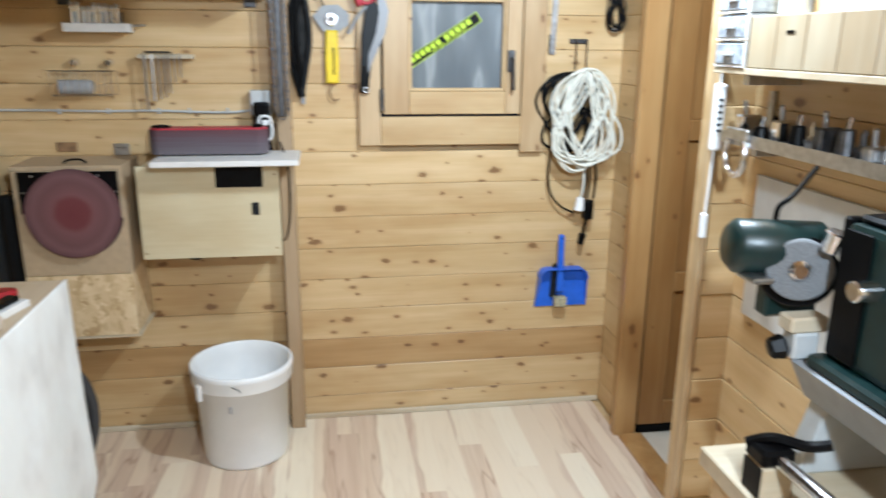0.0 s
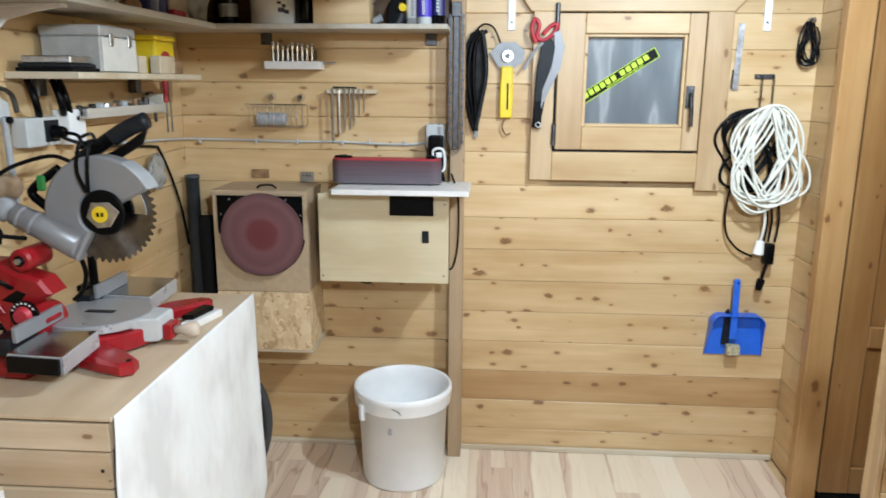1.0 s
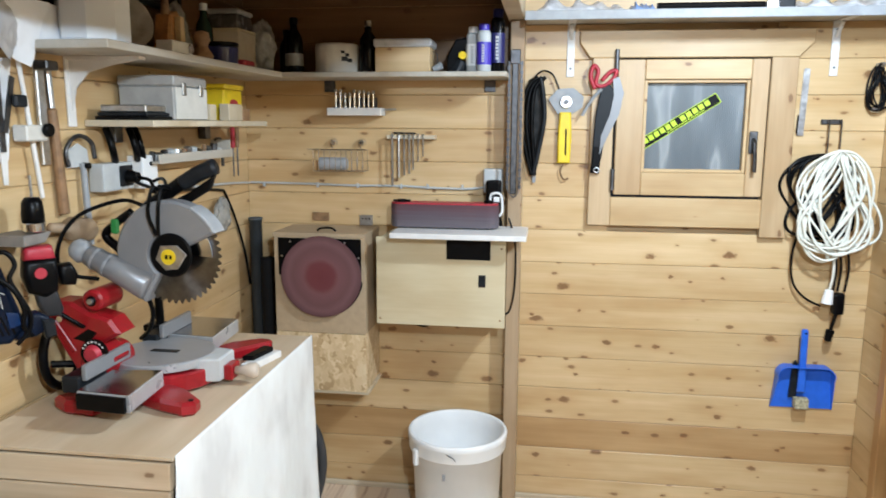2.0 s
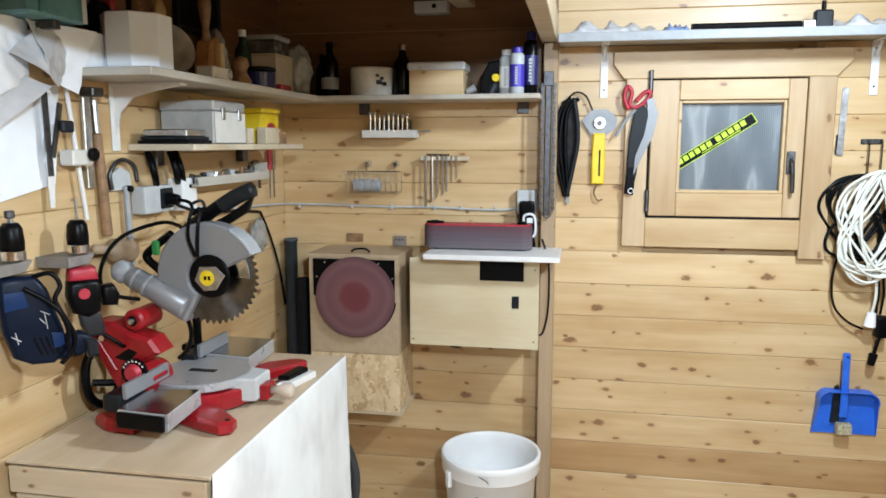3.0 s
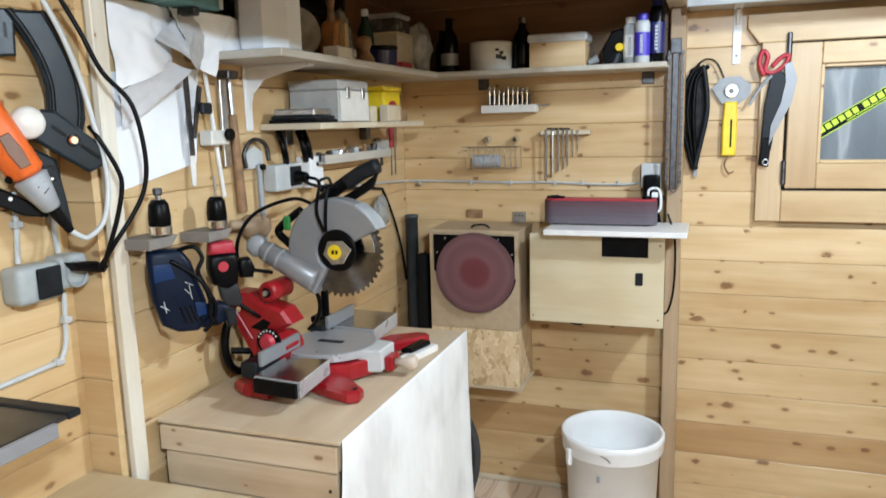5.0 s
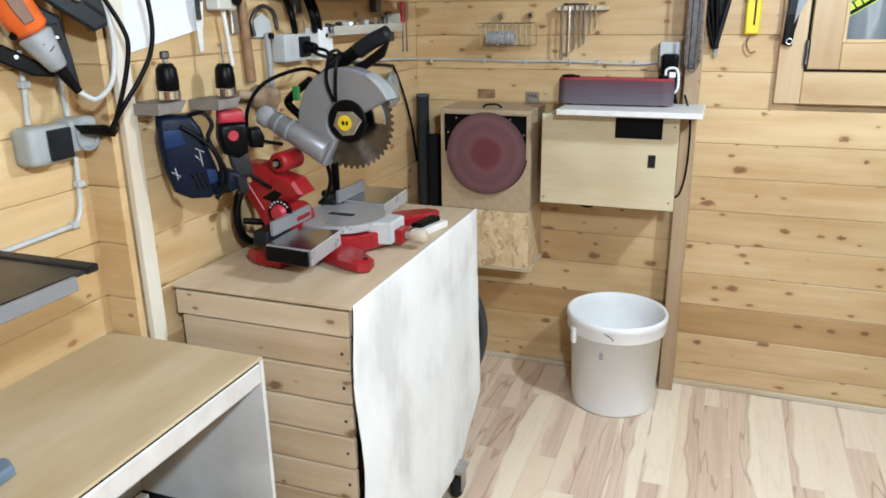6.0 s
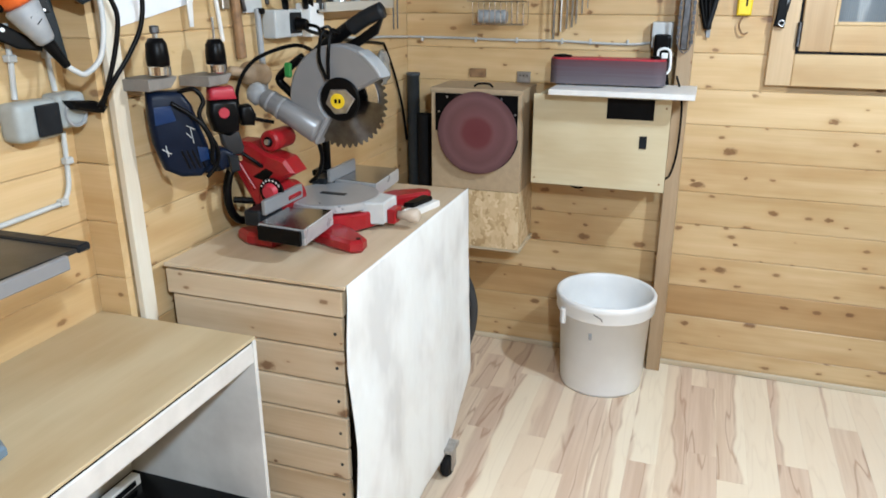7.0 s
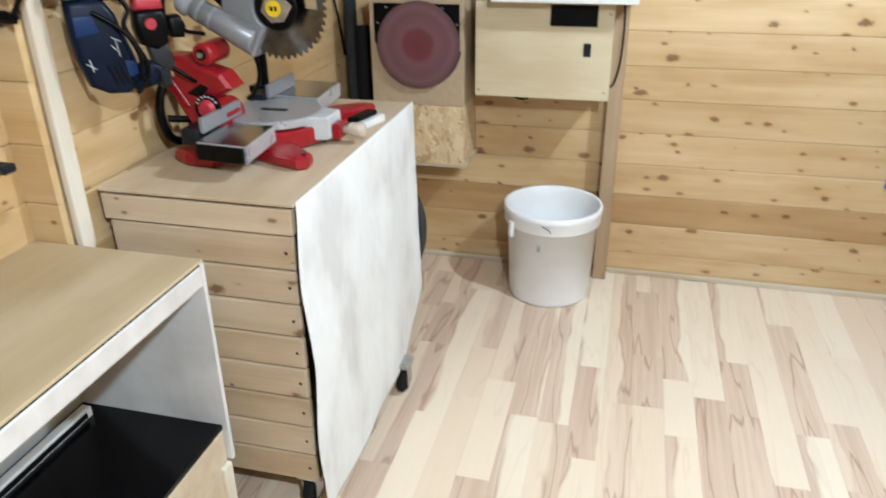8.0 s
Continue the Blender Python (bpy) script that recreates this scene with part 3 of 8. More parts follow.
# ---- disc sander cabinet ----
def disc_sander():
    x0, x1, z0, z1, yf = 0.195, 0.555, 0.515, 1.150, -0.245
    t = thing("disc_sander", (0.375, -0.12, 0.51), "shop-made disc sander in a wall-hung wooden cabinet", "sander")
    b = box(x0, x1, yf + 0.018, -0.002, 0.755, z1 - 0.016, 0.001)
    part("body", b, MDF, t)
    part("lower_body", box(x0 + 0.002, x1 - 0.002, yf + 0.02, -0.002, z0 + 0.006, 0.7545), OSB, t, "lower case of oriented strand board")
    part("bottom_panel", box(x0 + 0.002, x1 + 0.008, yf + 0.002, -0.002, z0 - 0.006, z0 + 0.005, 0.001), PLANED, t)
    part("top_panel", box(x0 - 0.006, x1 + 0.002, yf + 0.002, -0.002, z1 - 0.0155, z1, 0.0015), MDF, t)
    part("front_panel", box(x0, x1, yf, yf + 0.0175, 0.757, z1 - 0.016, 0.001), MDF, t)
    part("lower_front", box(x0, x1, yf, yf + 0.0175, z0 + 0.006, 0.755, 0.001), OSB, t, "front of oriented strand board")
    cx, cz, r = 0.387, 0.985, 0.158
    part("backing_plate", slab([(x0 + 0.018, 0.985), (x0 + 0.025, 0.985)] + arc(cx, cz, 0.161, 180, 360, 20)[1:-1] + [(x1 - 0.025, 0.985), (x1 - 0.014, 0.985), (x1 - 0.014, 1.131), (x0 + 0.018, 1.131)], 0.004, Matrix.Translation((0, yf - 0.0005, 0)) @ ON_BACK), BLACK, t, "black steel guard plate")
    for sx, sz in ((0.262, 1.117), (0.478, 1.117), (0.228, 1.06), (0.532, 1.06)):
        part("screw", rod((sx, yf - 0.0048, sz), (sx, yf - 0.007, sz), 0.004, seg=8), STEEL, t)
    disc = lathe([(0, 0), (r - 0.002, 0), (r, 0.002), (r, 0.012), (r - 0.001, 0.0125), (0, 0.0125)], 64, None, Matrix.Translation((cx, yf - 0.012, cz)) @ pose(0, 0, 0, 90, 0, 0))
    mat, nt, bs = nodes_of("sanding_disc")
    tc = nt.nodes.new("ShaderNodeTexCoord")
    vm = nt.nodes.new("ShaderNodeVectorMath")
    vm.operation = "DISTANCE"
    vm.inputs[1].default_value = (cx, yf - 0.0245, cz)
    link(nt, tc.outputs["Object"], vm.inputs[0])
    wob = noise_tex(nt, tc.outputs["Object"], 9.0, 3)
    rad = math_node(nt, "MULTIPLY_ADD", wob, 0.03, math_node(nt, "SUBTRACT", vm.outputs["Value"], 0.015))
    col = ramp(nt, math_node(nt, "DIVIDE", rad, 0.165), [(0.0, (0.125, 0.024, 0.028)), (0.30, (0.135, 0.030, 0.034)), (0.42, (0.16, 0.066, 0.070)), (0.66, (0.13, 0.055, 0.058)), (0.80, (0.155, 0.072, 0.075)), (0.95, (0.10, 0.040, 0.044))])
    link(nt, col, bs.inputs["Base Color"])
    bs.inputs["Roughness"].default_value = 0.85
    bump(nt, bs, noise_tex(nt, tc.outputs["Object"], 900.0, 2), 0.5)
    part("sanding_disc", disc, mat, t, "round maroon sanding disc worn pale towards the rim")
    part("handle", hose([(0.355, -0.20, z1 + 0.004), (0.37, -0.2, z1 + 0.014), (0.41, -0.2, z1 + 0.016), (0.43, -0.2, z1 + 0.004)], 0.004), BLACK, t)
    part("hanger", box(0.275, 0.345, -0.008, -0.001, z1 + 0.018, z1 + 0.052, 0.001), TURNED, t)
    hb = box(0.475, 0.530, -0.006, -0.001, z1 + 0.002, z1 + 0.045, 0.001)
    part("hanger", hb, STEEL, t, "drilled steel hanging plate")
    for hx in (0.489, 0.502, 0.516):
        part("rivet", rod((hx, -0.0062, z1 + 0.03), (hx, -0.008, z1 + 0.03), 0.003, seg=8), BLACK, t)
    return t


disc_sander()


# ---- belt sander on a plywood box ----
def belt_sander():
    x0, x1, z0, z1, yf = 0.600, 1.080, 0.805, 1.140, -0.245
    t = thing("belt_sander", (0.84, -0.12, 0.805), "shop-made belt sander on a wall-hung plywood box", "sander")
    part("body", box(x0 + 0.012, x1 - 0.003, yf + 0.012, -0.002, z0 + 0.004, z1, 0.001), PLY, t)
    part("front_panel", box(x0, x1 + 0.012, yf, yf + 0.0115, z0, z1 + 0.004, 0.001), PLY, t, "pale plywood front panel")
    part("table", box(0.672, 1.168, yf - 0.10, -0.085 - 0.003, z1 + 0.014, z1 + 0.034, 0.002), WHITE_PAINT, t, "white laminated sanding table")
    part("table_support", box(0.70, 1.07, yf + 0.01, -0.1, z1 + 0.0005, z1 + 0.0135), PLY, t)
    part("dust_slot", box(0.870, 1.035, yf - 0.003, yf - 0.0005, 1.065, 1.138), BLACK, t, "dark rectangular dust slot")
    part("switch_plate", box(0.992, 1.018, yf - 0.004, yf - 0.0005, 0.962, 1.008, 0.001), DARK_GREY, t, "small dark switch")
    zb0, zb1, ya, yb = z1 + 0.036, z1 + 0.130, -0.215, -0.135
    xa, xb, r = 0.685, 1.020, (yb - ya) / 2
    ring = [(xa + r * math.cos(radians(a)), (ya + yb) / 2 + r * math.sin(radians(a))) for a in range(90, 271, 15)] + [(xb + r * math.cos(radians(a)), (ya + yb) / 2 + r * math.sin(radians(a))) for a in range(-90, 91, 15)]
    mat, nt, bs = nodes_of("sanding_belt")
    tc = nt.nodes.new("ShaderNodeTexCoord")
    sp = nt.nodes.new("ShaderNodeSeparateXYZ")
    link(nt, tc.outputs["Object"], sp.inputs[0])
    nn = noise_tex(nt, coords(nt, (2, 2, 40)), 3.0, 4)
    h = math_node(nt, "MULTIPLY_ADD", nn, 0.5, math_node(nt, "MULTIPLY", math_node(nt, "SUBTRACT", sp.outputs[2], zb0), 8.0))
    link(nt, ramp(nt, h, [(0.25, (0.13, 0.115, 0.13)), (0.6, (0.10, 0.075, 0.09)), (0.95, (0.10, 0.040, 0.050))]), bs.inputs["Base Color"])
    bs.inputs["Roughness"].default_value = 0.8
    bump(nt, bs, noise_tex(nt, tc.outputs["Object"], 900.0, 2), 0.4)
    part("sanding_belt", slab(ring, zb1 - zb0 - 0.008, Matrix.Translation((0, 0, zb0 + 0.004))), mat, t, "purple-grey sanding belt worn pale below")
    part("belt_rim", slab([((x - 0.8525) * 0.985 + 0.8525, (y + 0.175) * 0.94 - 0.175) for x, y in ring], 0.006, Matrix.Translation((0, 0, zb1 - 0.004))), RED_SOFT, t, "red cover over the belt")
    for rx in (xa, xb):
        part("roller", rod((rx, -0.175, zb0 - 0.002), (rx, -0.175, zb1 + 0.012), 0.018, seg=16, bevel=0.002), BLACK, t)
    part("arm", box(0.655, 0.72, -0.185, -0.165, zb1 + 0.0025, zb1 + 0.010, 0.001), BLACK, t)
    part("cord", hose([(1.094, -0.12, z1 + 0.07), (1.12, -0.15, 1.13), (1.125, -0.16, 1.02), (1.12, -0.16, 0.92), (1.105, -0.14, 0.85), (1.09, -0.12, 0.83)], 0.004), BLACK, t)
    part("cord_loop", hose([(0.72, -0.15, z0 + 0.003), (0.74, -0.16, z0 - 0.02), (0.78, -0.16, z0 - 0.026), (0.815, -0.15, z0 + 0.003)], 0.004), BLACK, t)
    for sx, sz in ((x0 + 0.013, z0 + 0.022), (x1 - 0.006, z0 + 0.03), (x1 - 0.004, z1 - 0.03)):
        part("screw", rod((sx, yf - 0.0004, sz), (sx, yf - 0.0016, sz), 0.004, seg=8), TURNED, t)
    return t


belt_sander()


# ---- bucket ----
def bucket():
    t = thing("bucket", pose(0.915, -0.225, 0.0), "white plastic bucket with a smudged rim and handle lug", "bucket")
    prof = [(0, 0.004), (0.150, 0.004), (0.158, 0.0), (0.162, 0.012), (0.175, 0.318), (0.187, 0.320), (0.190, 0.326), (0.191, 0.362), (0.194, 0.366), (0.194, 0.384), (0.190, 0.391), (0.183, 0.390), (0.179, 0.384), (0.174, 0.34), (0.158, 0.012), (0, 0.012)]
    part("body", lathe(prof, 56), WHITE_PLASTIC, t, smooth=True)
    a = radians(222)
    part("lug", box(-0.012, 0.012, -0.012, 0.006, 0.285, 0.350, 0.004), WHITE_PLASTIC, t).matrix_basis = Matrix.Translation((0.190 * math.cos(a), 0.190 * math.sin(a), 0)) @ pose(0, 0, 0, 0, 0, 222 + 90)
    part("wire_end", hose([(-0.03, -0.188, 0.372), (-0.012, -0.193, 0.360), (0.006, -0.195, 0.352), (0.014, -0.1935, 0.340)], 0.0018, seg=6), STEEL_DARK, t, "bent end of a dark wire over the rim")
    part("tear_scar", box(-0.006, 0.006, -0.001, 0.001, -0.014, 0.014, 0.0008), GREY, t).matrix_basis = Matrix.Translation((-0.03, -0.1735, 0.262)) @ pose(0, 0, 0, 4, 0, 0)
    return t


bucket()


# ---- window in the back wall ----
def window():
    t = tagged(new("window_1"), "small pine-framed window with ribbed glass and a sticker", "window", kind="structure")
    BASES["window_1"] = Vector((0, 0, 0))
    yf, yb = -0.030, -0.0015
    part("head_casing", slab([(1.385, 1.815), (2.135, 1.815), (2.185, 1.870), (2.185, 1.915), (1.345, 1.915), (1.345, 1.870)], 0.028, Matrix.Translation((0, yb, 0)) @ ON_BACK, bevel=0.003), PINE_TRIM, t)
    part("left_casing", box(1.395, 1.480, yf, yb, 1.178, 1.8145, 0.003), PINE_UP, t)
    part("right_casing", box(2.040, 2.135, yf, yb, 1.145, 1.8145, 0.003), PINE_UP, t)
    part("window_sill", box(1.4805, 2.0395, yf, yb, 1.178, 1.290, 0.003), PINE_TRIM, t)
    sash = part("sash", box(1.490, 1.590, -0.036, 0.02, 1.300, 1.808, 0.003), PINE_UP, t, "hinged pine sash frame")
    part("sash_rail", box(1.972, 2.034, -0.036, 0.02, 1.300, 1.808, 0.003), PINE_UP, sash)
    part("sash_rail", box(1.5905, 1.9715, -0.036, 0.02, 1.300, 1.388, 0.003), PINE_TRIM, sash)
    part("sash_rail", box(1.5905, 1.9715, -0.036, 0.02, 1.735, 1.808, 0.003), PINE_TRIM, sash)
    bead = bmesh.new()
    box(1.5905, 1.602, -0.024, 0.006, 1.3885, 1.7345, 0.002, bm=bead)
    box(1.960, 1.9715, -0.024, 0.006, 1.3885, 1.7345, 0.002, bm=bead)
    box(1.6025, 1.9595, -0.024, 0.006, 1.3885, 1.400, 0.002, bm=bead)
    box(1.6025, 1.9595, -0.024, 0.006, 1.723, 1.7345, 0.002, bm=bead)
    part("glazing_bead", bead, PINE_TRIM, sash)
    mat, nt, b = nodes_of("ribbed_glass")
    tc = nt.nodes.new("ShaderNodeTexCoord")
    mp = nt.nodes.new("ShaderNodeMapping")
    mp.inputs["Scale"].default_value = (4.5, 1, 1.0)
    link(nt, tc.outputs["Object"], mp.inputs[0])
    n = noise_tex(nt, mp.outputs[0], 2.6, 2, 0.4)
    # paler streaks come from stretched noise in the base colour
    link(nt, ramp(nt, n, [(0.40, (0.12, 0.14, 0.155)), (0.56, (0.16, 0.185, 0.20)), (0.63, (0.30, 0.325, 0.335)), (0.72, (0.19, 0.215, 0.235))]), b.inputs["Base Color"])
    b.inputs["Roughness"].default_value = 0.3
    w = nt.nodes.new("ShaderNodeTexWave")
    w.inputs["Scale"].default_value = 45.0
    link(nt, tc.outputs["Object"], w.inputs["Vector"])
    bump(nt, b, w.outputs[1], 0.35, 0.002)
    part("pane", box(1.5915, 1.9705, 0.0065, 0.012, 1.3895, 1.7335), mat, sash, "grey ribbed glass with pale streaks in its colour")
    for hz in (1.315, 1.760):
        part("hinge", rod((1.484, -0.040, hz), (1.484, -0.040, hz + 0.085), 0.008, seg=10, bevel=0.002), STEEL_DARK, t, "steel pin hinge")
    la = part("latch", box(1.976, 2.006, -0.043, -0.0365, 1.462, 1.545, 0.002), STEEL_DARK, sash, "dark metal window handle")
    part("lever", hose([(1.991, -0.045, 1.515), (1.991, -0.066, 1.50), (1.994, -0.068, 1.45), (1.996, -0.064, 1.395)], 0.0075), STEEL_DARK, la)
    # sticker: a dark strip with a bright border and two bars for its print
    ang = math.atan2(1.668 - 1.490, 1.865 - 1.592)
    m = Matrix.Translation((1.728, -0.0005, 1.580)) @ ON_BACK @ pose(0, 0, 0, 0, 0, math.degrees(ang))
    st = part("sticker", slab([(-0.166, -0.021), (0.166, -0.021), (0.166, 0.021), (-0.166, 0.021)], 0.0012, m @ Matrix.Translation((0, 0, -0.006))), BLACK, sash, "black sticker strip with bright lime print")
    lm = bmesh.new()
    for x0, x1, y0, y1 in ((-0.166, 0.166, 0.0185, 0.021), (-0.166, 0.166, -0.021, -0.0185), (-0.166, -0.163, -0.0185, 0.0185), (0.163, 0.166, -0.0185, 0.0185)):
        slab([(x0, y0), (x1, y0), (x1, y1), (x0, y1)], 0.0006, m @ Matrix.Translation((0, 0, -0.0046)), bm=lm)
    part("border", lm, LIME, st)
    lm = bmesh.new()
    x = -0.152
    for wd in [0.022] * 6 + [0.012] + [0.023] * 5:
        if wd > 0.015:
            slab([(x, -0.006), (x + wd - 0.0035, -0.006), (x + wd - 0.0035, 0.014), (x, 0.014)], 0.0006, m @ Matrix.Translation((0, 0, -0.0046)), bm=lm)
        x += wd * 1.11
    slab([(-0.06, -0.0135), (0.10, -0.0135), (0.10, -0.0105), (-0.06, -0.0105)], 0.0006, m @ Matrix.Translation((0, 0, -0.0046)), bm=lm)
    part("print_bars", lm, LIME, st, "row of bright lime bars")
    return t


window()


# ---- shelf over the window ----
def angle_bracket(x, z, reach, drop, material, wall_y=-0.0015, turned=False):
    """A shelf bracket: a drilled leg on the wall and an arm with a curved foot."""
    bm = box(x - 0.014, x + 0.014, wall_y - 0.005, wall_y, z - drop, z - 0.001, 0.001)
    box(x - 0.014, x + 0.014, wall_y - reach, wall_y - 0.0051, z - 0.006, z - 0.001, 0.001, bm=bm)
    rod((x, wall_y - 0.006, z - 0.055), (x, wall_y - 0.06, z - 0.007), 0.007, seg=8, bm=bm)
    return bm


def window_shelf():
    t = thing("wall_shelf", (1.80, -0.12, 1.95), "long grey shelf over the window on white brackets", "shelf", "wall shelves")
    part("shelf_board", box(1.143, XR - 0.002, -0.235, -0.0015, 1.942, 1.958, 0.002), SHELF, t)
    part("front_edge", box(1.143, XR - 0.002, -0.243, -0.2355, 1.928, 1.960, 0.002), GREY, t, "grey metal front edge")
    for x in (1.312, 2.262):
        br = part("bracket", angle_bracket(x, 1.942, 0.20, 0.195, WHITE_PAINT), WHITE_PAINT, t, "white metal shelf bracket")
        for dz in (0.03, 0.165):
            part("screw", rod((x, -0.0068, 1.942 - dz), (x, -0.009, 1.942 - dz), 0.004, seg=8), STEEL_DARK, br)
    return t


window_shelf()


def crumpled(x0, x1, y0, y1, z, high, seed, material, name, label, cat):
    bm = bmesh.new()
    n, m = 34, 10
    g = []
    for j in range(m + 1):
        row = []
        for i in range(n + 1):
            u, v = i / n, j / m
            e = min(1.0, 6 * min(u, 1 - u)) * min(1.0, 4 * min(v, 1 - v))
            h = e * high * (0.55 + 0.8 * noise.noise(Vector((u * 9, v * 3, seed))) + 0.25 * abs(noise.noise(Vector((u * 14, v * 9, seed)))))
            row.append(bm.verts.new((x0 + (x1 - x0) * u, y0 + (y1 - y0) * v, z + 0.002 + max(h, 0.0))))
        g.append(row)
    for j in range(m):
        for i in range(n):
            bm.faces.new((g[j][i], g[j][i + 1], g[j + 1][i + 1], g[j + 1][i]))
    low = [bm.verts.new((v.co.x, v.co.y, z + 0.0005)) for v in (g[0][0], g[0][n], g[m][n], g[m][0])]
    bm.faces.new(low[::-1])
    bm.faces.new([*g[0]][::-1] + [low[0], low[1]][:0] + [low[0], low[1]])
    bm.faces.new([*g[m]] + [low[2], low[3]])
    bm.faces.new([g[j][0] for j in range(m + 1)] + [low[3], low[0]])
    bm.faces.new([g[j][n] for j in range(m, -1, -1)] + [low[1], low[2]])
    bmesh.ops.recalc_face_normals(bm, faces=bm.faces)
    return tagged(part(name, bm, material, smooth=True), label, cat)


FILM = plain("plastic_sheet", (0.55, 0.57, 0.60), 0.3, vary=0.3, scale=30, relief=0.4)
crumpled(1.16, 1.50, -0.23, -0.03, 1.958, 0.046, 2.3, FILM, "folded_sheet", "crumpled white plastic sheeting on the shelf", "sheet")
crumpled(2.02, 2.44, -0.23, -0.03, 1.958, 0.044, 5.9, FILM, "folded_sheet", "rolled white plastic sheeting on the shelf", "sheet")
crumpled(1.50, 1.60, -0.225, -0.05, 1.958, 0.035, 8.1, plain("blue_film", (0.20, 0.34, 0.62), 0.35), "plastic_film", "bluish folded plastic film on the shelf", "sheet")


def long_tool(x0, x1, y, r, label):
    t = thing("long_tool", ((x0 + x1) / 2, y, 1.958), label, "tool")
    part("shaft", rod((x0, y, 1.959 + r), (x1, y, 1.959 + r), r, seg=12, bevel=0.004), BLACK, t)
    part("grip", rod((x0 - 0.001, y, 1.959 + r), (x0 + 0.12, y, 1.959 + r), r * 0.98, r * 0.98, seg=12), DARK_GREY, t)
    part("jaw", box(x1 + 0.0005, x1 + 0.06, y - 0.012, y + 0.012, 1.960, 1.960 + 2 * r, 0.003), STEEL, t)


long_tool(1.60, 1.96, -0.19, 0.014, "long black bar clamp lying on the shelf")
long_tool(1.66, 2.0, -0.12, 0.017, "black-handled bar lying at the shelf back")
tb = thing("tube_clamp", (2.02, -0.19, 1.958), "small dark clamp standing on the shelf", "clamp")
part("body", box(1.995, 2.055, -0.205, -0.175, 1.9585, 2.02, 0.006), DARK_GREY, tb)
part("screw", rod((2.025, -0.19, 2.0205), (2.025, -0.19, 2.05), 0.008, seg=10), BLACK, tb)


# ---- tools on the window wall ----
def coil(cx, y, cz, rx, rz, turns, r, seed, material_depth=0.02, wobble=0.22, loose=1.0):
    rnd = random.Random(seed)
    pts = []
    for k in range(turns):
        ox, oz = rnd.uniform(-0.32, 0.32) * rx * loose, rnd.uniform(-0.12, 0.12) * rz
        sx, sz = rnd.uniform(1 - 0.55 * loose, 1.0), rnd.uniform(0.74, 1.0)
        lean = rnd.uniform(-1.1, 1.1) * loose
        yy = y - rnd.uniform(0, 1) * material_depth
        for i in range(10):
            a = 2 * math.pi * i / 10 + math.pi / 2
            px, pz = rx * sx * math.cos(a), rz * sz * math.sin(a)
            px += lean * rx * 0.5 * math.sin(2 * a)
            px *= 1.0 + wobble * 0.5 * math.sin(a * 1.0 + 3.5)
            top = max(0.0, math.sin(a)) ** 4
            pts.append((cx + ox * (1 - top) + px, yy - 0.006 * math.sin(a * 3 + k), cz + oz * (1 - top) + pz * (1 if a else 1) + (rz * (1 - sz)) * top))
    return pts


def rope():
    hook = thing("wall_hook", (2.275, -0.01, 1.58), "dark steel double hook screwed to the boards", "hook")
    part("plate", box(2.235, 2.310, -0.008, -0.0015, 1.572, 1.590, 0.002), STEEL_DARK, hook)
    for x in (2.255, 2.298):
        part("prong", hose([(x, -0.010, 1.583), (x, -0.032, 1.585), (x, -0.036, 1.56), (x, -0.036, 1.46), (x, -0.05, 1.452), (x, -0.09, 1.458), (x, -0.095, 1.47)], 0.0025, seg=6), STEEL_DARK, hook)
    cord = plain("rope_white", (0.74, 0.73, 0.64), 0.75, vary=0.08, scale=200, relief=0.4)
    t = thing("extension_cord", (2.28, -0.06, 1.08), "coiled white extension cord hung on a hook", "cord")
    part("coil", hose(coil(2.285, -0.070, 1.282, 0.104, 0.195, 15, 0.0042, 21, 0.035), 0.0048, seg=7, n=5), cord, t, "loosely wound white cord", smooth=True)
    part("lead", hose([(2.30, -0.07, 1.11), (2.305, -0.068, 1.02), (2.298, -0.062, 0.958)], 0.0048, seg=7), cord, t)
    part("socket", rod((2.298, -0.062, 0.958), (2.294, -0.06, 0.905), 0.015, 0.021, seg=14, bevel=0.002), WHITE_PLASTIC, t, "white socket end")
    t = thing("black_cable", (2.27, -0.03, 1.08), "coiled black cable with a plug, behind the white cord", "cord")
    part("coil", hose(coil(2.255, -0.030, 1.30, 0.105, 0.160, 9, 0.005, 5, 0.016), 0.006, seg=7, n=5), BLACK, t, smooth=True)
    part("lead", hose([(2.185, -0.03, 1.20), (2.165, -0.03, 1.08), (2.175, -0.03, 0.98), (2.22, -0.035, 0.92), (2.28, -0.04, 0.89)], 0.0045, seg=7), BLACK, t)
    for i, x in enumerate((2.318, 2.335, 2.362)):
        part("strand", hose([(x - 0.01, -0.04, 1.14), (x + 0.004, -0.045, 1.04), (x - 0.002 * i, -0.045, 0.95)], 0.0045, seg=7), BLACK, t)
    part("plug", box(2.318, 2.358, -0.066, -0.026, 0.862, 0.945, 0.010, seg=2), BLACK, t)
    part("plug_tail", rod((2.336, -0.046, 0.861), (2.322, -0.046, 0.80), 0.007, seg=8), BLACK, t)
    part("plug_end", rod((2.322, -0.046, 0.80), (2.314, -0.046, 0.755), 0.016, 0.013, seg=12, bevel=0.003), BLACK, t)


rope()


def wire_loop():
    t = thing("wire_coil", (2.41, -0.03, 1.62), "small coil of dark wire tied with silver", "wire")
    part("coil", hose(coil(2.410, -0.020, 1.705, 0.032, 0.082, 8, 0.003, 9, 0.02, 0.1), 0.0036, seg=6, n=5), BLACK, t, smooth=True)
    part("tie", rod((2.400, -0.03, 1.780), (2.425, -0.03, 1.786), 0.010, seg=8), STEEL, t)
    part("tie", rod((2.395, -0.03, 1.625), (2.42, -0.03, 1.622), 0.009, seg=8), STEEL, t)


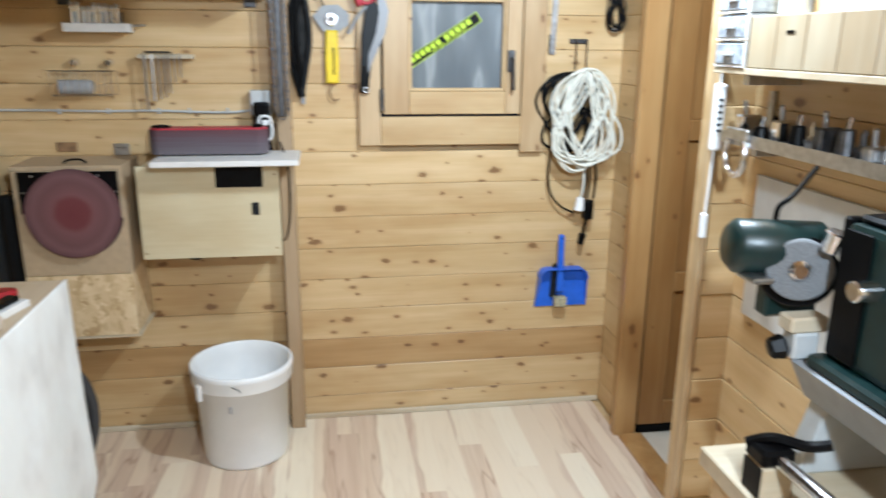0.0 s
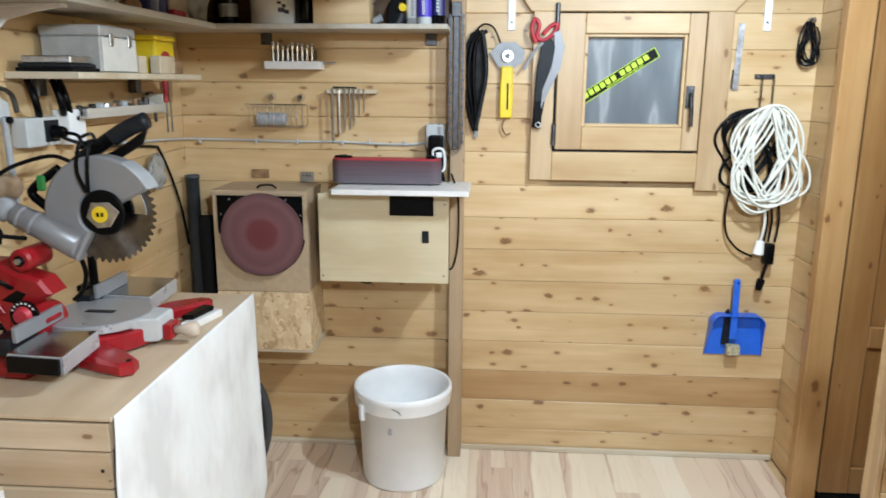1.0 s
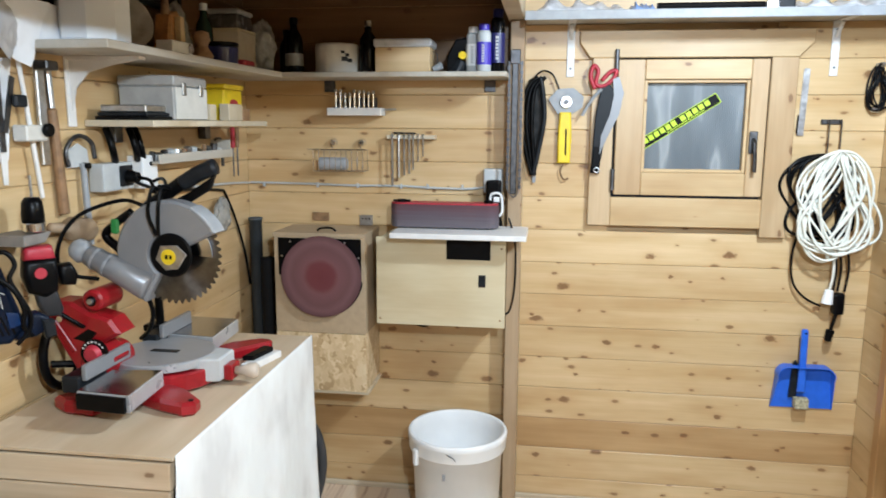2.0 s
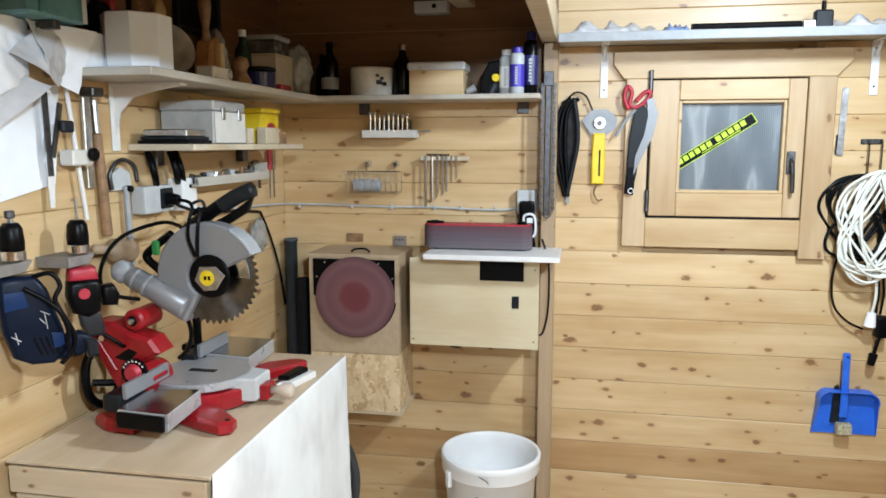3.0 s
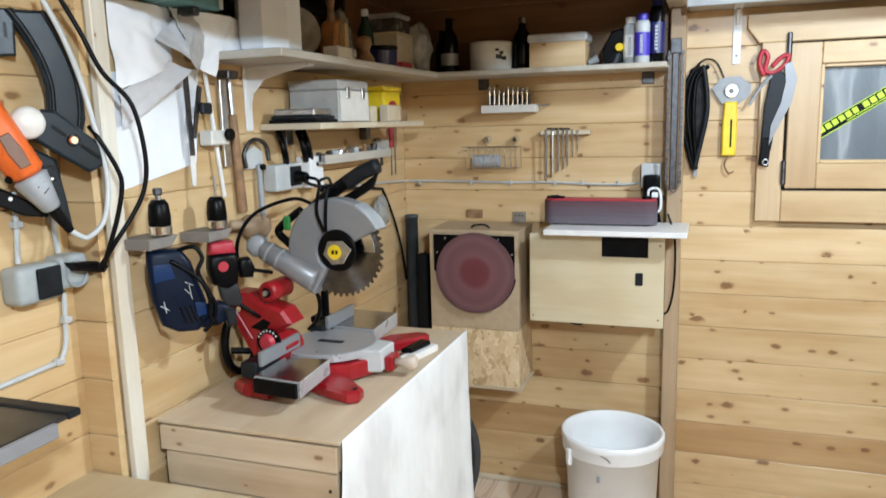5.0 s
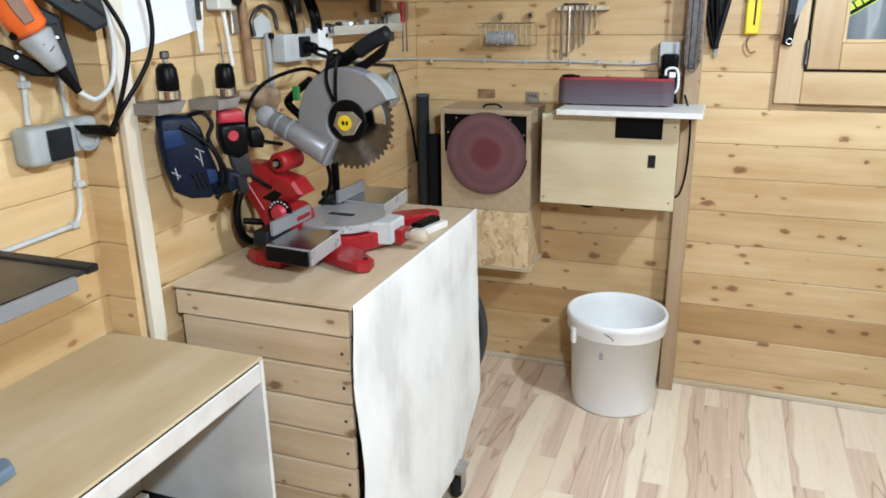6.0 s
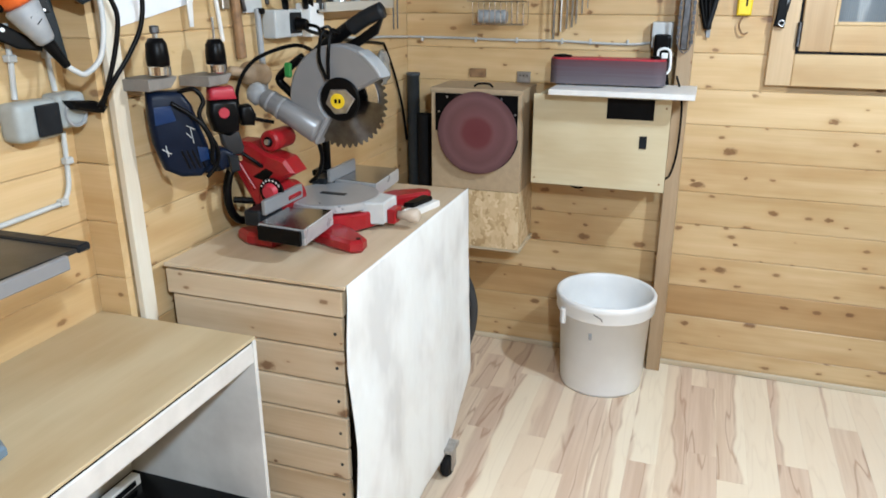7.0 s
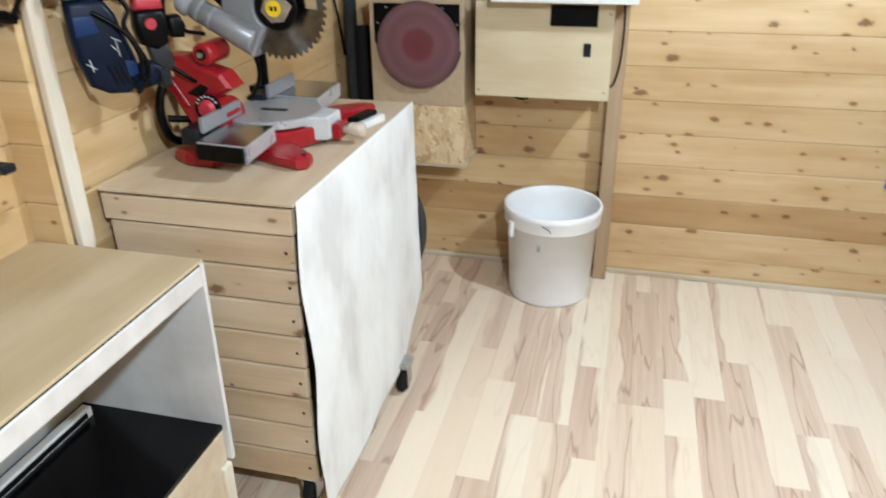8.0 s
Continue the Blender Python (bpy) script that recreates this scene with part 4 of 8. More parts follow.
wire_loop()


def steel_rule():
    t = thing("steel_rule", (2.172, -0.012, 1.53), "narrow bright steel rule hung from a nail", "ruler")
    part("blade", slab([(-0.011, -0.245), (0.011, -0.245), (0.011, -0.005), (0.006, 0.0), (-0.006, 0.0), (-0.011, -0.005)], 0.004, Matrix.Translation((2.171, -0.004, 1.775)) @ ON_BACK @ pose(0, 0, 0, 0, 0, -1.5)), STEEL, t)
    part("dark_edge", slab([(-0.016, -0.24), (-0.0115, -0.24), (-0.0115, -0.17), (-0.016, -0.17)], 0.006, Matrix.Translation((2.171, -0.004, 1.775)) @ ON_BACK @ pose(0, 0, 0, 0, 0, -1.5)), BLACK, t)


steel_rule()


def dustpan():
    t = thing("dustpan", (2.25, -0.03, 0.465), "bright blue plastic dustpan hung on the board wall", "dustpan")
    base = [(-0.116, 0.0), (0.116, 0.0), (0.104, 0.13)] + arc(0.066, 0.140, 0.040, 0, 80, 6) + arc(-0.066, 0.140, 0.040, 100, 180, 6) + [(-0.104, 0.13)]
    m = Matrix.Translation((2.250, -0.004, 0.468)) @ ON_BACK
    part("tray", slab(base, 0.006, m, bevel=0.002), BLUE, t)
    w = bmesh.new()
    edge = [base[1]] + base[2:] + [base[0]]
    for (xa, ya), (xb, yb) in zip(edge, edge[1:]):
        ha, hb = 0.010 + 0.045 * min(ya / 0.14, 1), 0.010 + 0.045 * min(yb / 0.14, 1)
        q = []
        for x, y, h in ((xa, ya, ha), (xb, yb, hb)):
            s = 0.975
            for sx, z in ((1, 0.004), (1, h), (s, h), (s, 0.004)):
                q.append(w.verts.new(m @ Vector((x * sx, y if sx == 1 else y * 0.985, z))))
        for i in range(4):
            j = (i + 1) % 4
            w.faces.new((q[i], q[j], q[4 + j], q[4 + i]))
        w.faces.new(q[:4])
        w.faces.new(q[4:][::-1])
    bmesh.ops.recalc_face_normals(w, faces=w.faces)
    part("rim", w, BLUE, t)
    part("handle", slab([(-0.015, 0.0), (0.015, 0.0), (0.010, 0.15), (0.009, 0.245), (0.004, 0.252), (-0.012, 0.252), (-0.016, 0.245), (-0.014, 0.12)], 0.016, Matrix.Translation((2.236, -0.034, 0.545)) @ ON_BACK, bevel=0.004), BLUE, t)
    part("hang_hole", rod((2.234, -0.0505, 0.782), (2.234, -0.0515, 0.782), 0.004, seg=10), BLACK, t)
    br = thing("hand_brush", (2.245, -0.05, 0.475), "worn bristle brush tucked in the dustpan", "brush")
    part("bristles", box(2.215, 2.268, -0.055, -0.014, 0.476, 0.520, 0.008, seg=2), plain("bristle", (0.45, 0.40, 0.26), 0.9, vary=0.35, scale=120, relief=0.8), br)
    part("back", slab([(-0.03, 0), (-0.002, 0), (0.004, 0.10), (-0.010, 0.15), (-0.022, 0.14)], 0.012, Matrix.Translation((2.228, -0.012, 0.515)) @ ON_BACK), DARK_GREY, br)


dustpan()


def hanging_strap():
    t = thing("leather_strap", (1.19, -0.03, 1.35), "bundle of dark straps looped on a nail", "strap")
    for k, (dx, w) in enumerate(((0.0, 0.0), (0.014, 0.006), (-0.014, 0.012))):
        part("strand", hose([(1.205 + dx, -0.02 - w, 1.745), (1.165 + dx, -0.022 - w, 1.70), (1.150 + dx * 1.5, -0.024 - w, 1.58), (1.165 + dx, -0.022 - w, 1.46), (1.180 + dx * 0.4, -0.02 - w, 1.37)], 0.008, seg=8), BLACK, t, smooth=True)
    part("strand", hose([(1.180, -0.03, 1.37), (1.198, -0.028, 1.46), (1.218, -0.028, 1.58), (1.212, -0.028, 1.68), (1.20, -0.03, 1.745)], 0.009, seg=8), DARK_GREY, t, smooth=True)
    part("loop", hose([(1.17, -0.025, 1.735), (1.205, -0.025, 1.768), (1.245, -0.025, 1.755), (1.272, -0.025, 1.70)], 0.0035, seg=6), BLACK, t)
    part("pouch", slab([(0.004, 0.385), (0.036, 0.400), (0.066, 0.360), (0.070, 0.270), (0.052, 0.150), (0.036, 0.030), (0.026, 0.0), (0.016, 0.040), (0.006, 0.160), (-0.010, 0.270)], 0.012, Matrix.Translation((1.150, -0.003, 1.350)) @ ON_BACK, bevel=0.004), plain("worn_black_fabric", (0.022, 0.022, 0.022), 0.7, vary=0.45, scale=35, relief=0.4, spec=0.2), t, "worn black fabric pouch")
    part("tip", slab([(0, 0), (0.012, 0.0), (0.018, 0.10), (-0.008, 0.11)], 0.004, Matrix.Translation((1.178, -0.012, 1.34)) @ ON_BACK), GREY, t)


hanging_strap()


def yellow_cutter():
    t = thing("hand_cutter", (1.297, -0.03, 1.36), "disc cutter with a bright yellow handle", "hand tool")
    part("blade_plate", slab([(-0.066, 0.01), (-0.03, -0.045), (0.02, -0.05), (0.064, -0.02), (0.068, 0.02), (0.03, 0.052), (-0.03, 0.05)], 0.004, Matrix.Translation((1.298, -0.014, 1.652)) @ ON_BACK), GREY, t, "dull steel blade plate")
    part("disc", rod((1.300, -0.0185, 1.652), (1.300, -0.027, 1.652), 0.024, seg=24, bevel=0.002), CHROME, t)
    part("bolt", rod((1.300, -0.0272, 1.652), (1.300, -0.034, 1.652), 0.010, seg=6), STEEL_DARK, t)
    h = part("handle", slab([(-0.024, 0.0), (0.024, 0.0), (0.027, 0.1), (0.023, 0.195), (-0.020, 0.195), (-0.025, 0.1)], 0.022, Matrix.Translation((1.297, -0.006, 1.418)) @ ON_BACK, bevel=0.005), YELLOW, t, "yellow plastic handle")
    part("slot", box(1.300, 1.306, -0.0295, -0.0285, 1.45, 1.55), BLACK, h)
    part("cord", hose([(1.297, -0.018, 1.417), (1.285, -0.018, 1.385), (1.30, -0.02, 1.355), (1.318, -0.02, 1.36)], 0.003, seg=6), TURNED, t)


yellow_cutter()


def shears():
    t = thing("pruning_saw", (1.425, -0.05, 1.38), "pruning saw with red grip and grey curved blade", "saw")
    part("handle_loop", hose([(1.405, -0.045, 1.70), (1.388, -0.045, 1.745), (1.398, -0.045, 1.785), (1.415, -0.045, 1.765), (1.408, -0.045, 1.72), (1.435, -0.045, 1.71), (1.47, -0.045, 1.735), (1.482, -0.045, 1.765), (1.46, -0.045, 1.762), (1.43, -0.045, 1.73)], 0.008, seg=8), RED_SOFT, t, "red plastic grips", smooth=True)
    part("sheath", slab([(-0.018, 0.0), (0.018, 0.0), (0.030, 0.09), (0.065, 0.19), (0.058, 0.26), (0.03, 0.29), (0.008, 0.27), (-0.010, 0.16)], 0.016, Matrix.Translation((1.420, -0.034, 1.435)) @ ON_BACK, bevel=0.003), DARK_GREY, t)
    part("blade", slab([(0.010, 0.02), (0.036, 0.08), (0.078, 0.17), (0.092, 0.25), (0.072, 0.31), (0.050, 0.30), (0.056, 0.24), (0.044, 0.17), (0.014, 0.09)], 0.004, Matrix.Translation((1.420, -0.052, 1.435)) @ ON_BACK), ALU, t, "grey curved blade")
    part("lower_sheath", slab([(-0.022, 0.0), (0.012, -0.006), (0.020, 0.10), (-0.012, 0.10)], 0.018, Matrix.Translation((1.420, -0.034, 1.385)) @ ON_BACK, bevel=0.004), BLACK, t)
    part("ring", hose([(1.412, -0.054, 1.395), (1.422, -0.054, 1.405), (1.432, -0.054, 1.395), (1.422, -0.054, 1.385)], 0.002, seg=6, closed=True), STEEL, t)
    part("arm", hose([(1.43, -0.05, 1.70), (1.395, -0.045, 1.66), (1.36, -0.04, 1.60)], 0.006, seg=8), GREY, t)


shears()


# ---- the post's hung saw bar ----
def chain_bar():
    t = thing("chain_saw_bar", (1.115, -0.09, 1.28), "steel bar with a hung saw chain on the post", "chain")
    bm = box(1.094, 1.118, -0.094, -0.0855, 1.30, 1.83, 0.003)
    part("bar", bm, STEEL_DARK, t)
    part("clip", box(1.088, 1.125, -0.100, -0.0945, 1.79, 1.842, 0.002), STEEL_DARK, t)
    rnd = random.Random(3)
    line = [(1.084, z) for z in np.linspace(1.80, 1.32, 30)] + [(1.095, 1.298), (1.109, 1.288), (1.122, 1.298)] + [(1.131, z) for z in np.linspace(1.32, 1.80, 30)]
    for i, ((xa, za), (xb, zb)) in enumerate(zip(line, line[1:])):
        w = 0.0055 if i % 2 else 0.0035
        a, b = Vector((xa, -0.098, za)), Vector((xb, -0.098, zb))
        mm, ln = frame_of(a, b)
        ob = part("link", slab([(-w, 0.001), (w, 0.001), (w * 1.2, ln * 0.5), (w, ln * 0.95), (-w, ln * 0.95)], 0.004, mm @ pose(0, 0, 0, 90, 0, 0) @ Matrix.Translation((0, 0, -0.002))), STEEL_DARK, t)


chain_bar()


# ---- doorway on the right ----
tagged(part("door_jamb", box(2.408, 2.500, -0.330, -0.2815, 0, TOP, 0.003), PINE_POST), "tall planed pine door post", "door post", kind="structure")
# black strip stands in for the unlit gap between post and door
tagged(part("door_seal", box(2.5015, 2.511, -0.308, -0.27, 0, TOP, 0.001), BLACK), "black strip in place of the shaded gap beside the door", "seal", kind="structure")


def side_door():
    t = tagged(new("door_1"), "brown pine panel door standing open in the side room", "door", kind="structure")
    y0, y1, x0, x1 = -0.318, -0.280, 2.5125, 3.28
    part("stile", box(x0, x0 + 0.11, y0, y1, 0.035, 2.02, 0.003), PINE_DARK, t)
    part("stile", box(x1 - 0.11, x1, y0, y1, 0.035, 2.02, 0.003), PINE_DARK, t)
    for z0, z1 in ((0.035, 0.14), (0.62, 0.70), (1.22, 1.30), (1.92, 2.02)):
        part("rail", box(x0 + 0.1105, x1 - 0.1105, y0, y1, z0, z1, 0.003), PINE_DARK, t)
    for z0, z1 in ((0.1405, 0.6195), (0.7005, 1.2195), (1.3005, 1.9195)):
        part("panel", box(x0 + 0.1105, x1 - 0.1105, y0 + 0.012, y1 - 0.008, z0, z1, 0.002), PINE_DARK, t)
    # the shade below the door, put in as a black strip
    part("dark_sweep", box(x0, x1, y0 - 0.004, y1, 0.0, 0.033, 0.002), BLACK, t, "black strip for the shaded gap under the door")


side_door()
tagged(part("post_right", box(2.280, 2.2975, YN - 0.004, YN + 0.030, 0, TOP, 0.003), PINE_UP), "narrow pine post at the partition end", "post", kind="structure")


# ---- fixtures on the partition ----
def thermometer():
    t = thing("power_strip", (2.290, YN - 0.02, 1.30), "slim white remote-like power strip hung on the post", "power strip")
    z0, z1 = 1.30, 1.475
    part("body", box(2.271, 2.300, YN - 0.024, YN - 0.0045, z0, z1, 0.007, seg=2), WHITE_PLASTIC, t)
    for i in range(6):
        part("button", box(2.280, 2.292, YN - 0.0255, YN - 0.0238, z0 + 0.05 + i * 0.016, z0 + 0.057 + i * 0.016), DARK_GREY, t)
    part("cable", hose([(2.285, YN - 0.012, z0), (2.284, YN - 0.010, 1.22), (2.280, YN - 0.010, 1.12), (2.278, YN - 0.010, 1.06)], 0.003, seg=6), WHITE_PLASTIC, t)
    part("cable", hose([(2.286, YN - 0.012, z1), (2.288, YN - 0.010, 1.56), (2.286, YN - 0.010, 1.72)], 0.003, seg=6), LIGHT_GREY, t)
    part("switch", box(2.268, 2.286, YN - 0.022, YN - 0.0045, 1.06, 1.13, 0.004), WHITE_PLASTIC, t)


thermometer()
for z in (1.55, 1.615):
    k = thing("wall_peg", (2.278, YN - 0.01, z), "small round white peg on the post", "peg", "pegs on the post")
    part("peg", rod((2.278, YN - 0.0045, z), (2.278, YN - 0.030, z), 0.009, seg=12, bevel=0.002), WHITE_PLASTIC, k)


def machine_shelf(z, depth, label, metal):
    t = thing("wall_shelf", (XN - depth / 2, -1.8, z), label, "shelf", "shelves by the machines")
    m = STEEL if metal else PLANED
    part("shelf_board", box(XN - depth, XN - 0.0015, -2.35, YN - 0.06, z - 0.016, z, 0.002), m, t)
    if metal:
        part("lip", box(XN - depth - 0.002, XN - depth - 0.0005, -2.35, YN - 0.06, z - 0.018, z + 0.012), STEEL, t)
    for y in (-1.28, -2.1):
        part("bracket", box(XN - depth + 0.02, XN - 0.0015, y - 0.01, y + 0.01, z - 0.04, z - 0.0165, 0.002), STEEL, t)
    part("upright", box(XN - 0.012, XN - 0.0015, -1.20, -1.18, z + 0.0005, z + 0.11), STEEL, t, "slotted steel upright")


machine_shelf(1.520, 0.16, "pale wooden shelf with drawers and boxes", False)
machine_shelf(1.350, 0.12, "narrow grey metal shelf of small tools", True)


def drawer_unit():
    x0, x1, y0, y1, z = 2.235, XN - 0.004, -1.300, -1.165, 1.5205
    t = thing("drawer_unit", ((x0 + x1) / 2, (y0 + y1) / 2, z), "stack of small clear plastic drawers in white frames", "drawer unit")
    clear = plain("clear_plastic", (0.36, 0.39, 0.43), 0.18, vary=0.35, scale=45)
    for i in range(4):
        za = z + i * 0.062
        c = part("case", box(x0 + 0.004, x1, y0, y1, za, za + 0.060, 0.003), clear, t)
        d = part("drawer", box(x0 - 0.004, x0 + 0.003, y0 + 0.006, y1 - 0.006, za + 0.006, za + 0.054, 0.002), clear, t, "clear drawer front")
        part("pull", box(x0 - 0.012, x0 - 0.0045, y0 + 0.045, y1 - 0.045, za + 0.026, za + 0.034, 0.001), LIGHT_GREY, d)
        part("front_frame", box(x0 - 0.002, x0 + 0.003, y0, y0 + 0.005, za, za + 0.060), WHITE_PLASTIC, t)
        part("shelf_lip", box(x0 - 0.002, x0 + 0.003, y0 + 0.0055, y1 - 0.001, za + 0.0, za + 0.0055), WHITE_PLASTIC, t)


drawer_unit()


BOX_WOOD = wood("box_wood", (0.52, 0.44, 0.32), (0.45, 0.37, 0.255), along=2, flat=(2, 1), knots=0.15, tone=0.12, rough=0.55)


def wood_block_box(y0, y1, slotted):
    t = thing("wooden_box", (2.31, (y0 + y1) / 2, 1.5205), "pale planed wooden box with a dark slot" if slotted else "pale planed wooden box on the shelf", "box", "boxes on the shelf")
    part("front", box(2.236, 2.246, y0, y1, 1.5205, 1.635, 0.002), BOX_WOOD, t)
    part("body", box(2.2465, XN - 0.006, y0 + 0.003, y1 - 0.003, 1.5205, 1.628), PLY, t)
    if slotted:
        part("slot", box(2.2345, 2.2357, (y0 + y1) / 2 - 0.014, (y0 + y1) / 2 + 0.014, 1.595, 1.602), BLACK, t)


for i in range(5):
    wood_block_box(-1.412 - 0.105 * i, -1.309 - 0.105 * i, i == 1)
jar = thing("glass_jar", (2.30, -1.36, 1.636), "small clear jar standing on the wooden box", "jar")
part("glass", lathe([(0, 0), (0.026, 0), (0.028, 0.004), (0.028, 0.045), (0.02, 0.05), (0, 0.05)], 20, None, Matrix.Translation((2.30, -1.36, 1.6365))), plain("jar_glass", (0.5, 0.52, 0.53), 0.1, vary=0.1), jar)
part("lid", rod((2.30, -1.36, 1.687), (2.30, -1.36, 1.70), 0.024, seg=20), BLACK, jar)


def shelf_clutter():
    rnd = random.Random(17)
    y = -1.19
    names = [("steel_clamp", "small dark steel clamp on the narrow shelf", "clamp"), ("chuck_jaw", "small steel chuck part on the narrow shelf", "chuck part"), ("drive_centre", "small turned steel centre on the shelf", "lathe part")]
    k = 0
    while y > -1.95:
        n, l, c = names[k % 3]
        x = 2.33
        t = thing(n, (x, y, 1.3505), l, c, "parts on the narrow shelf")
        mt = rnd.choice((STEEL, STEEL_DARK, BLACK, CHROME))
        h = rnd.uniform(0.02, 0.06)
        if k % 3 == 0:
            part("body", box(x - 0.03, x + 0.03, y - 0.016, y + 0.014, 1.3505, 1.3505 + h, 0.005), mt, t)
            part("screw", rod((x - 0.01, y, 1.351 + h), (x - 0.02, y - 0.01, 1.385 + h), 0.005, seg=8), STEEL, t)
        elif k % 3 == 1:
            part("body", rod((x, y, 1.3505), (x, y, 1.3505 + h), 0.02, 0.016, seg=14, bevel=0.003), mt, t)
            part("stem", rod((x, y, 1.351 + h), (x + 0.005, y, 1.375 + h), 0.006, seg=8), CHROME, t)
        else:
            part("body", lathe([(0, 0), (0.014, 0), (0.016, 0.02), (0.008, 0.028), (0.008, 0.05), (0.002, 0.06), (0, 0.06)], 14, None, Matrix.Translation((x, y, 1.3505))), mt, t)
            part("collar", rod((x - 0.012, y - 0.018, 1.356), (x + 0.03, y - 0.02, 1.356), 0.006, seg=8), STEEL, t)
        y -= rnd.uniform(0.042, 0.06)
        k += 1
    t = thing("hanging_caliper", (2.27, -1.26, 1.26), "bright steel ring tool hung from the shelf edge", "clamp")
    part("ring", hose([(2.268, -1.215 + 0.0, 1.345), (2.266, -1.205, 1.31), (2.266, -1.225, 1.27), (2.266, -1.27, 1.262), (2.266, -1.295, 1.30), (2.268, -1.285, 1.345)], 0.008, seg=8), CHROME, t, smooth=True)
    part("bar", box(2.262, 2.274, -1.30, -1.20, 1.3455, 1.375, 0.003), STEEL, t)


shelf_clutter()

tagged(part("splash_panel", box(XN - 0.014, XN - 0.0015, -2.3, -1.175, 0.86, 1.245, 0.002), SLAT_GREY), "grey-white laminated panel behind the machines", "panel", kind="structure")


# ---- bench grinder on a stand over the lathe ----
def grinder():
    t = thing("bench_grinder", (2.12, -1.70, 1.08), "dark green bench grinder with a grey wheel", "grinder")
    part("motor", rod((2.015, -1.690, 1.205), (2.200, -1.715, 1.198), 0.052, seg=32, bevel=0.014), GREEN, t, "rounded green motor housing", smooth=True)
    part("motor_neck", box(2.09, 2.20, -1.72, -1.68, 1.065, 1.15, 0.006), GREEN, t)
    w0 = Vector((2.128, -1.750, 1.172))
    d = Vector((-0.45, -0.89, 0.02)).normalized()
    part("wheel_guard", rod(w0 + d * -0.034 + Vector((0, 0, -0.008)), w0 + d * -0.004 + Vector((0, 0, -0.008)), 0.070, seg=40, bevel=0.004), BLACK, t, "black wheel guard")
    part("grinding_wheel", rod(w0 + d * -0.0035, w0 + d * 0.018, 0.058, seg=44, bevel=0.003), plain("abrasive_grey", (0.20, 0.21, 0.22), 0.85, vary=0.15, scale=300, relief=0.6), t, "grey abrasive wheel")
    part("flange", rod(w0 + d * 0.0185, w0 + d * 0.030, 0.020, 0.015, seg=24, bevel=0.003), CHROME, t)
    part("rest", box(2.03, 2.075, -1.765, -1.70, 1.148, 1.158, 0.003), STEEL, t)
    part("lamp_head", rod((2.150, -1.795, 1.215), (2.155, -1.805, 1.255), 0.016, 0.020, seg=16, bevel=0.003), CHROME, t)
    part("cable", hose([(2.10, -1.70, 1.255), (2.105, -1.70, 1.28), (2.13, -1.70, 1.30), (2.20, -1.66, 1.345)], 0.005, seg=8), BLACK, t)


def lathe_machine():
    t = thing("wood_lathe", (2.2, -2.0, 0.80), "grey-bedded wood lathe with a green headstock", "lathe")
    part("headstock", box(2.140, 2.30, -2.00, -1.845, 1.035, 1.285, 0.014, seg=2), GREEN, t, "dark green cast headstock")
    part("front_plate", box(2.134, 2.1393, -1.915, -1.852, 1.045, 1.275, 0.002), BLACK, t, "black front plate")
    part("headstock_cap", box(2.15, 2.28, -1.99, -1.855, 1.2855, 1.300, 0.006), BLACK, t)
    part("headstock_foot", box(2.115, 2.32, -2.03, -1.82, 1.010, 1.0345, 0.006), GREEN, t)
    part("spindle", rod((2.1395, -1.935, 1.19), (2.095, -1.935, 1.19), 0.018, seg=20, bevel=0.003), CHROME, t)
    part("column", box(2.145, 2.175, -1.8445, -1.825, 1.036, 1.29, 0.004), BLACK, t)
    part("bed", slab([(-0.13, 0.0), (0.12, 0.0), (0.10, -0.075), (-0.09, -0.075)], 1.0, Matrix.Translation((2.235, -1.790, 1.0095)) @ pose(0, 0, 0, 90, 0, 0), bevel=0.004), GREY, t, "grey cast lathe bed")
    part("end_foot", slab([(-0.11, 0.0), (0.09, 0.0), (0.06, 0.133), (-0.07, 0.133)], 0.05, Matrix.Translation((2.225, -1.80, 0.8005)) @ pose(0, 0, 0, 90, 0, 0), bevel=0.004), LIGHT_GREY, t)
    part("rest_block", box(2.095, 2.170, -1.80, -1.755, 1.062, 1.092, 0.004), PLANED, t)
    part("rest_arm", box(2.105, 2.155, -1.80, -1.76, 1.0100, 1.0615, 0.004), LIGHT_GREY, t)
    part("star_knob", rod((2.1045, -1.775, 1.030), (2.075, -1.768, 1.022), 0.024, 0.020, seg=6, bevel=0.005), BLACK, t)
    part("guide_rod", rod((2.03, -1.92, 0.875), (2.05, -2.5, 0.875), 0.014, seg=14), CHROME, t)
    part("clamp", box(1.995, 2.06, -1.915, -1.855, 0.862, 0.893, 0.006), BLACK, t)
    part("clamp_lever", hose([(1.995, -1.86, 0.885), (2.03, -1.88, 0.902), (2.08, -1.91, 0.898), (2.11, -1.93, 0.91)], 0.010, seg=8), BLACK, t)


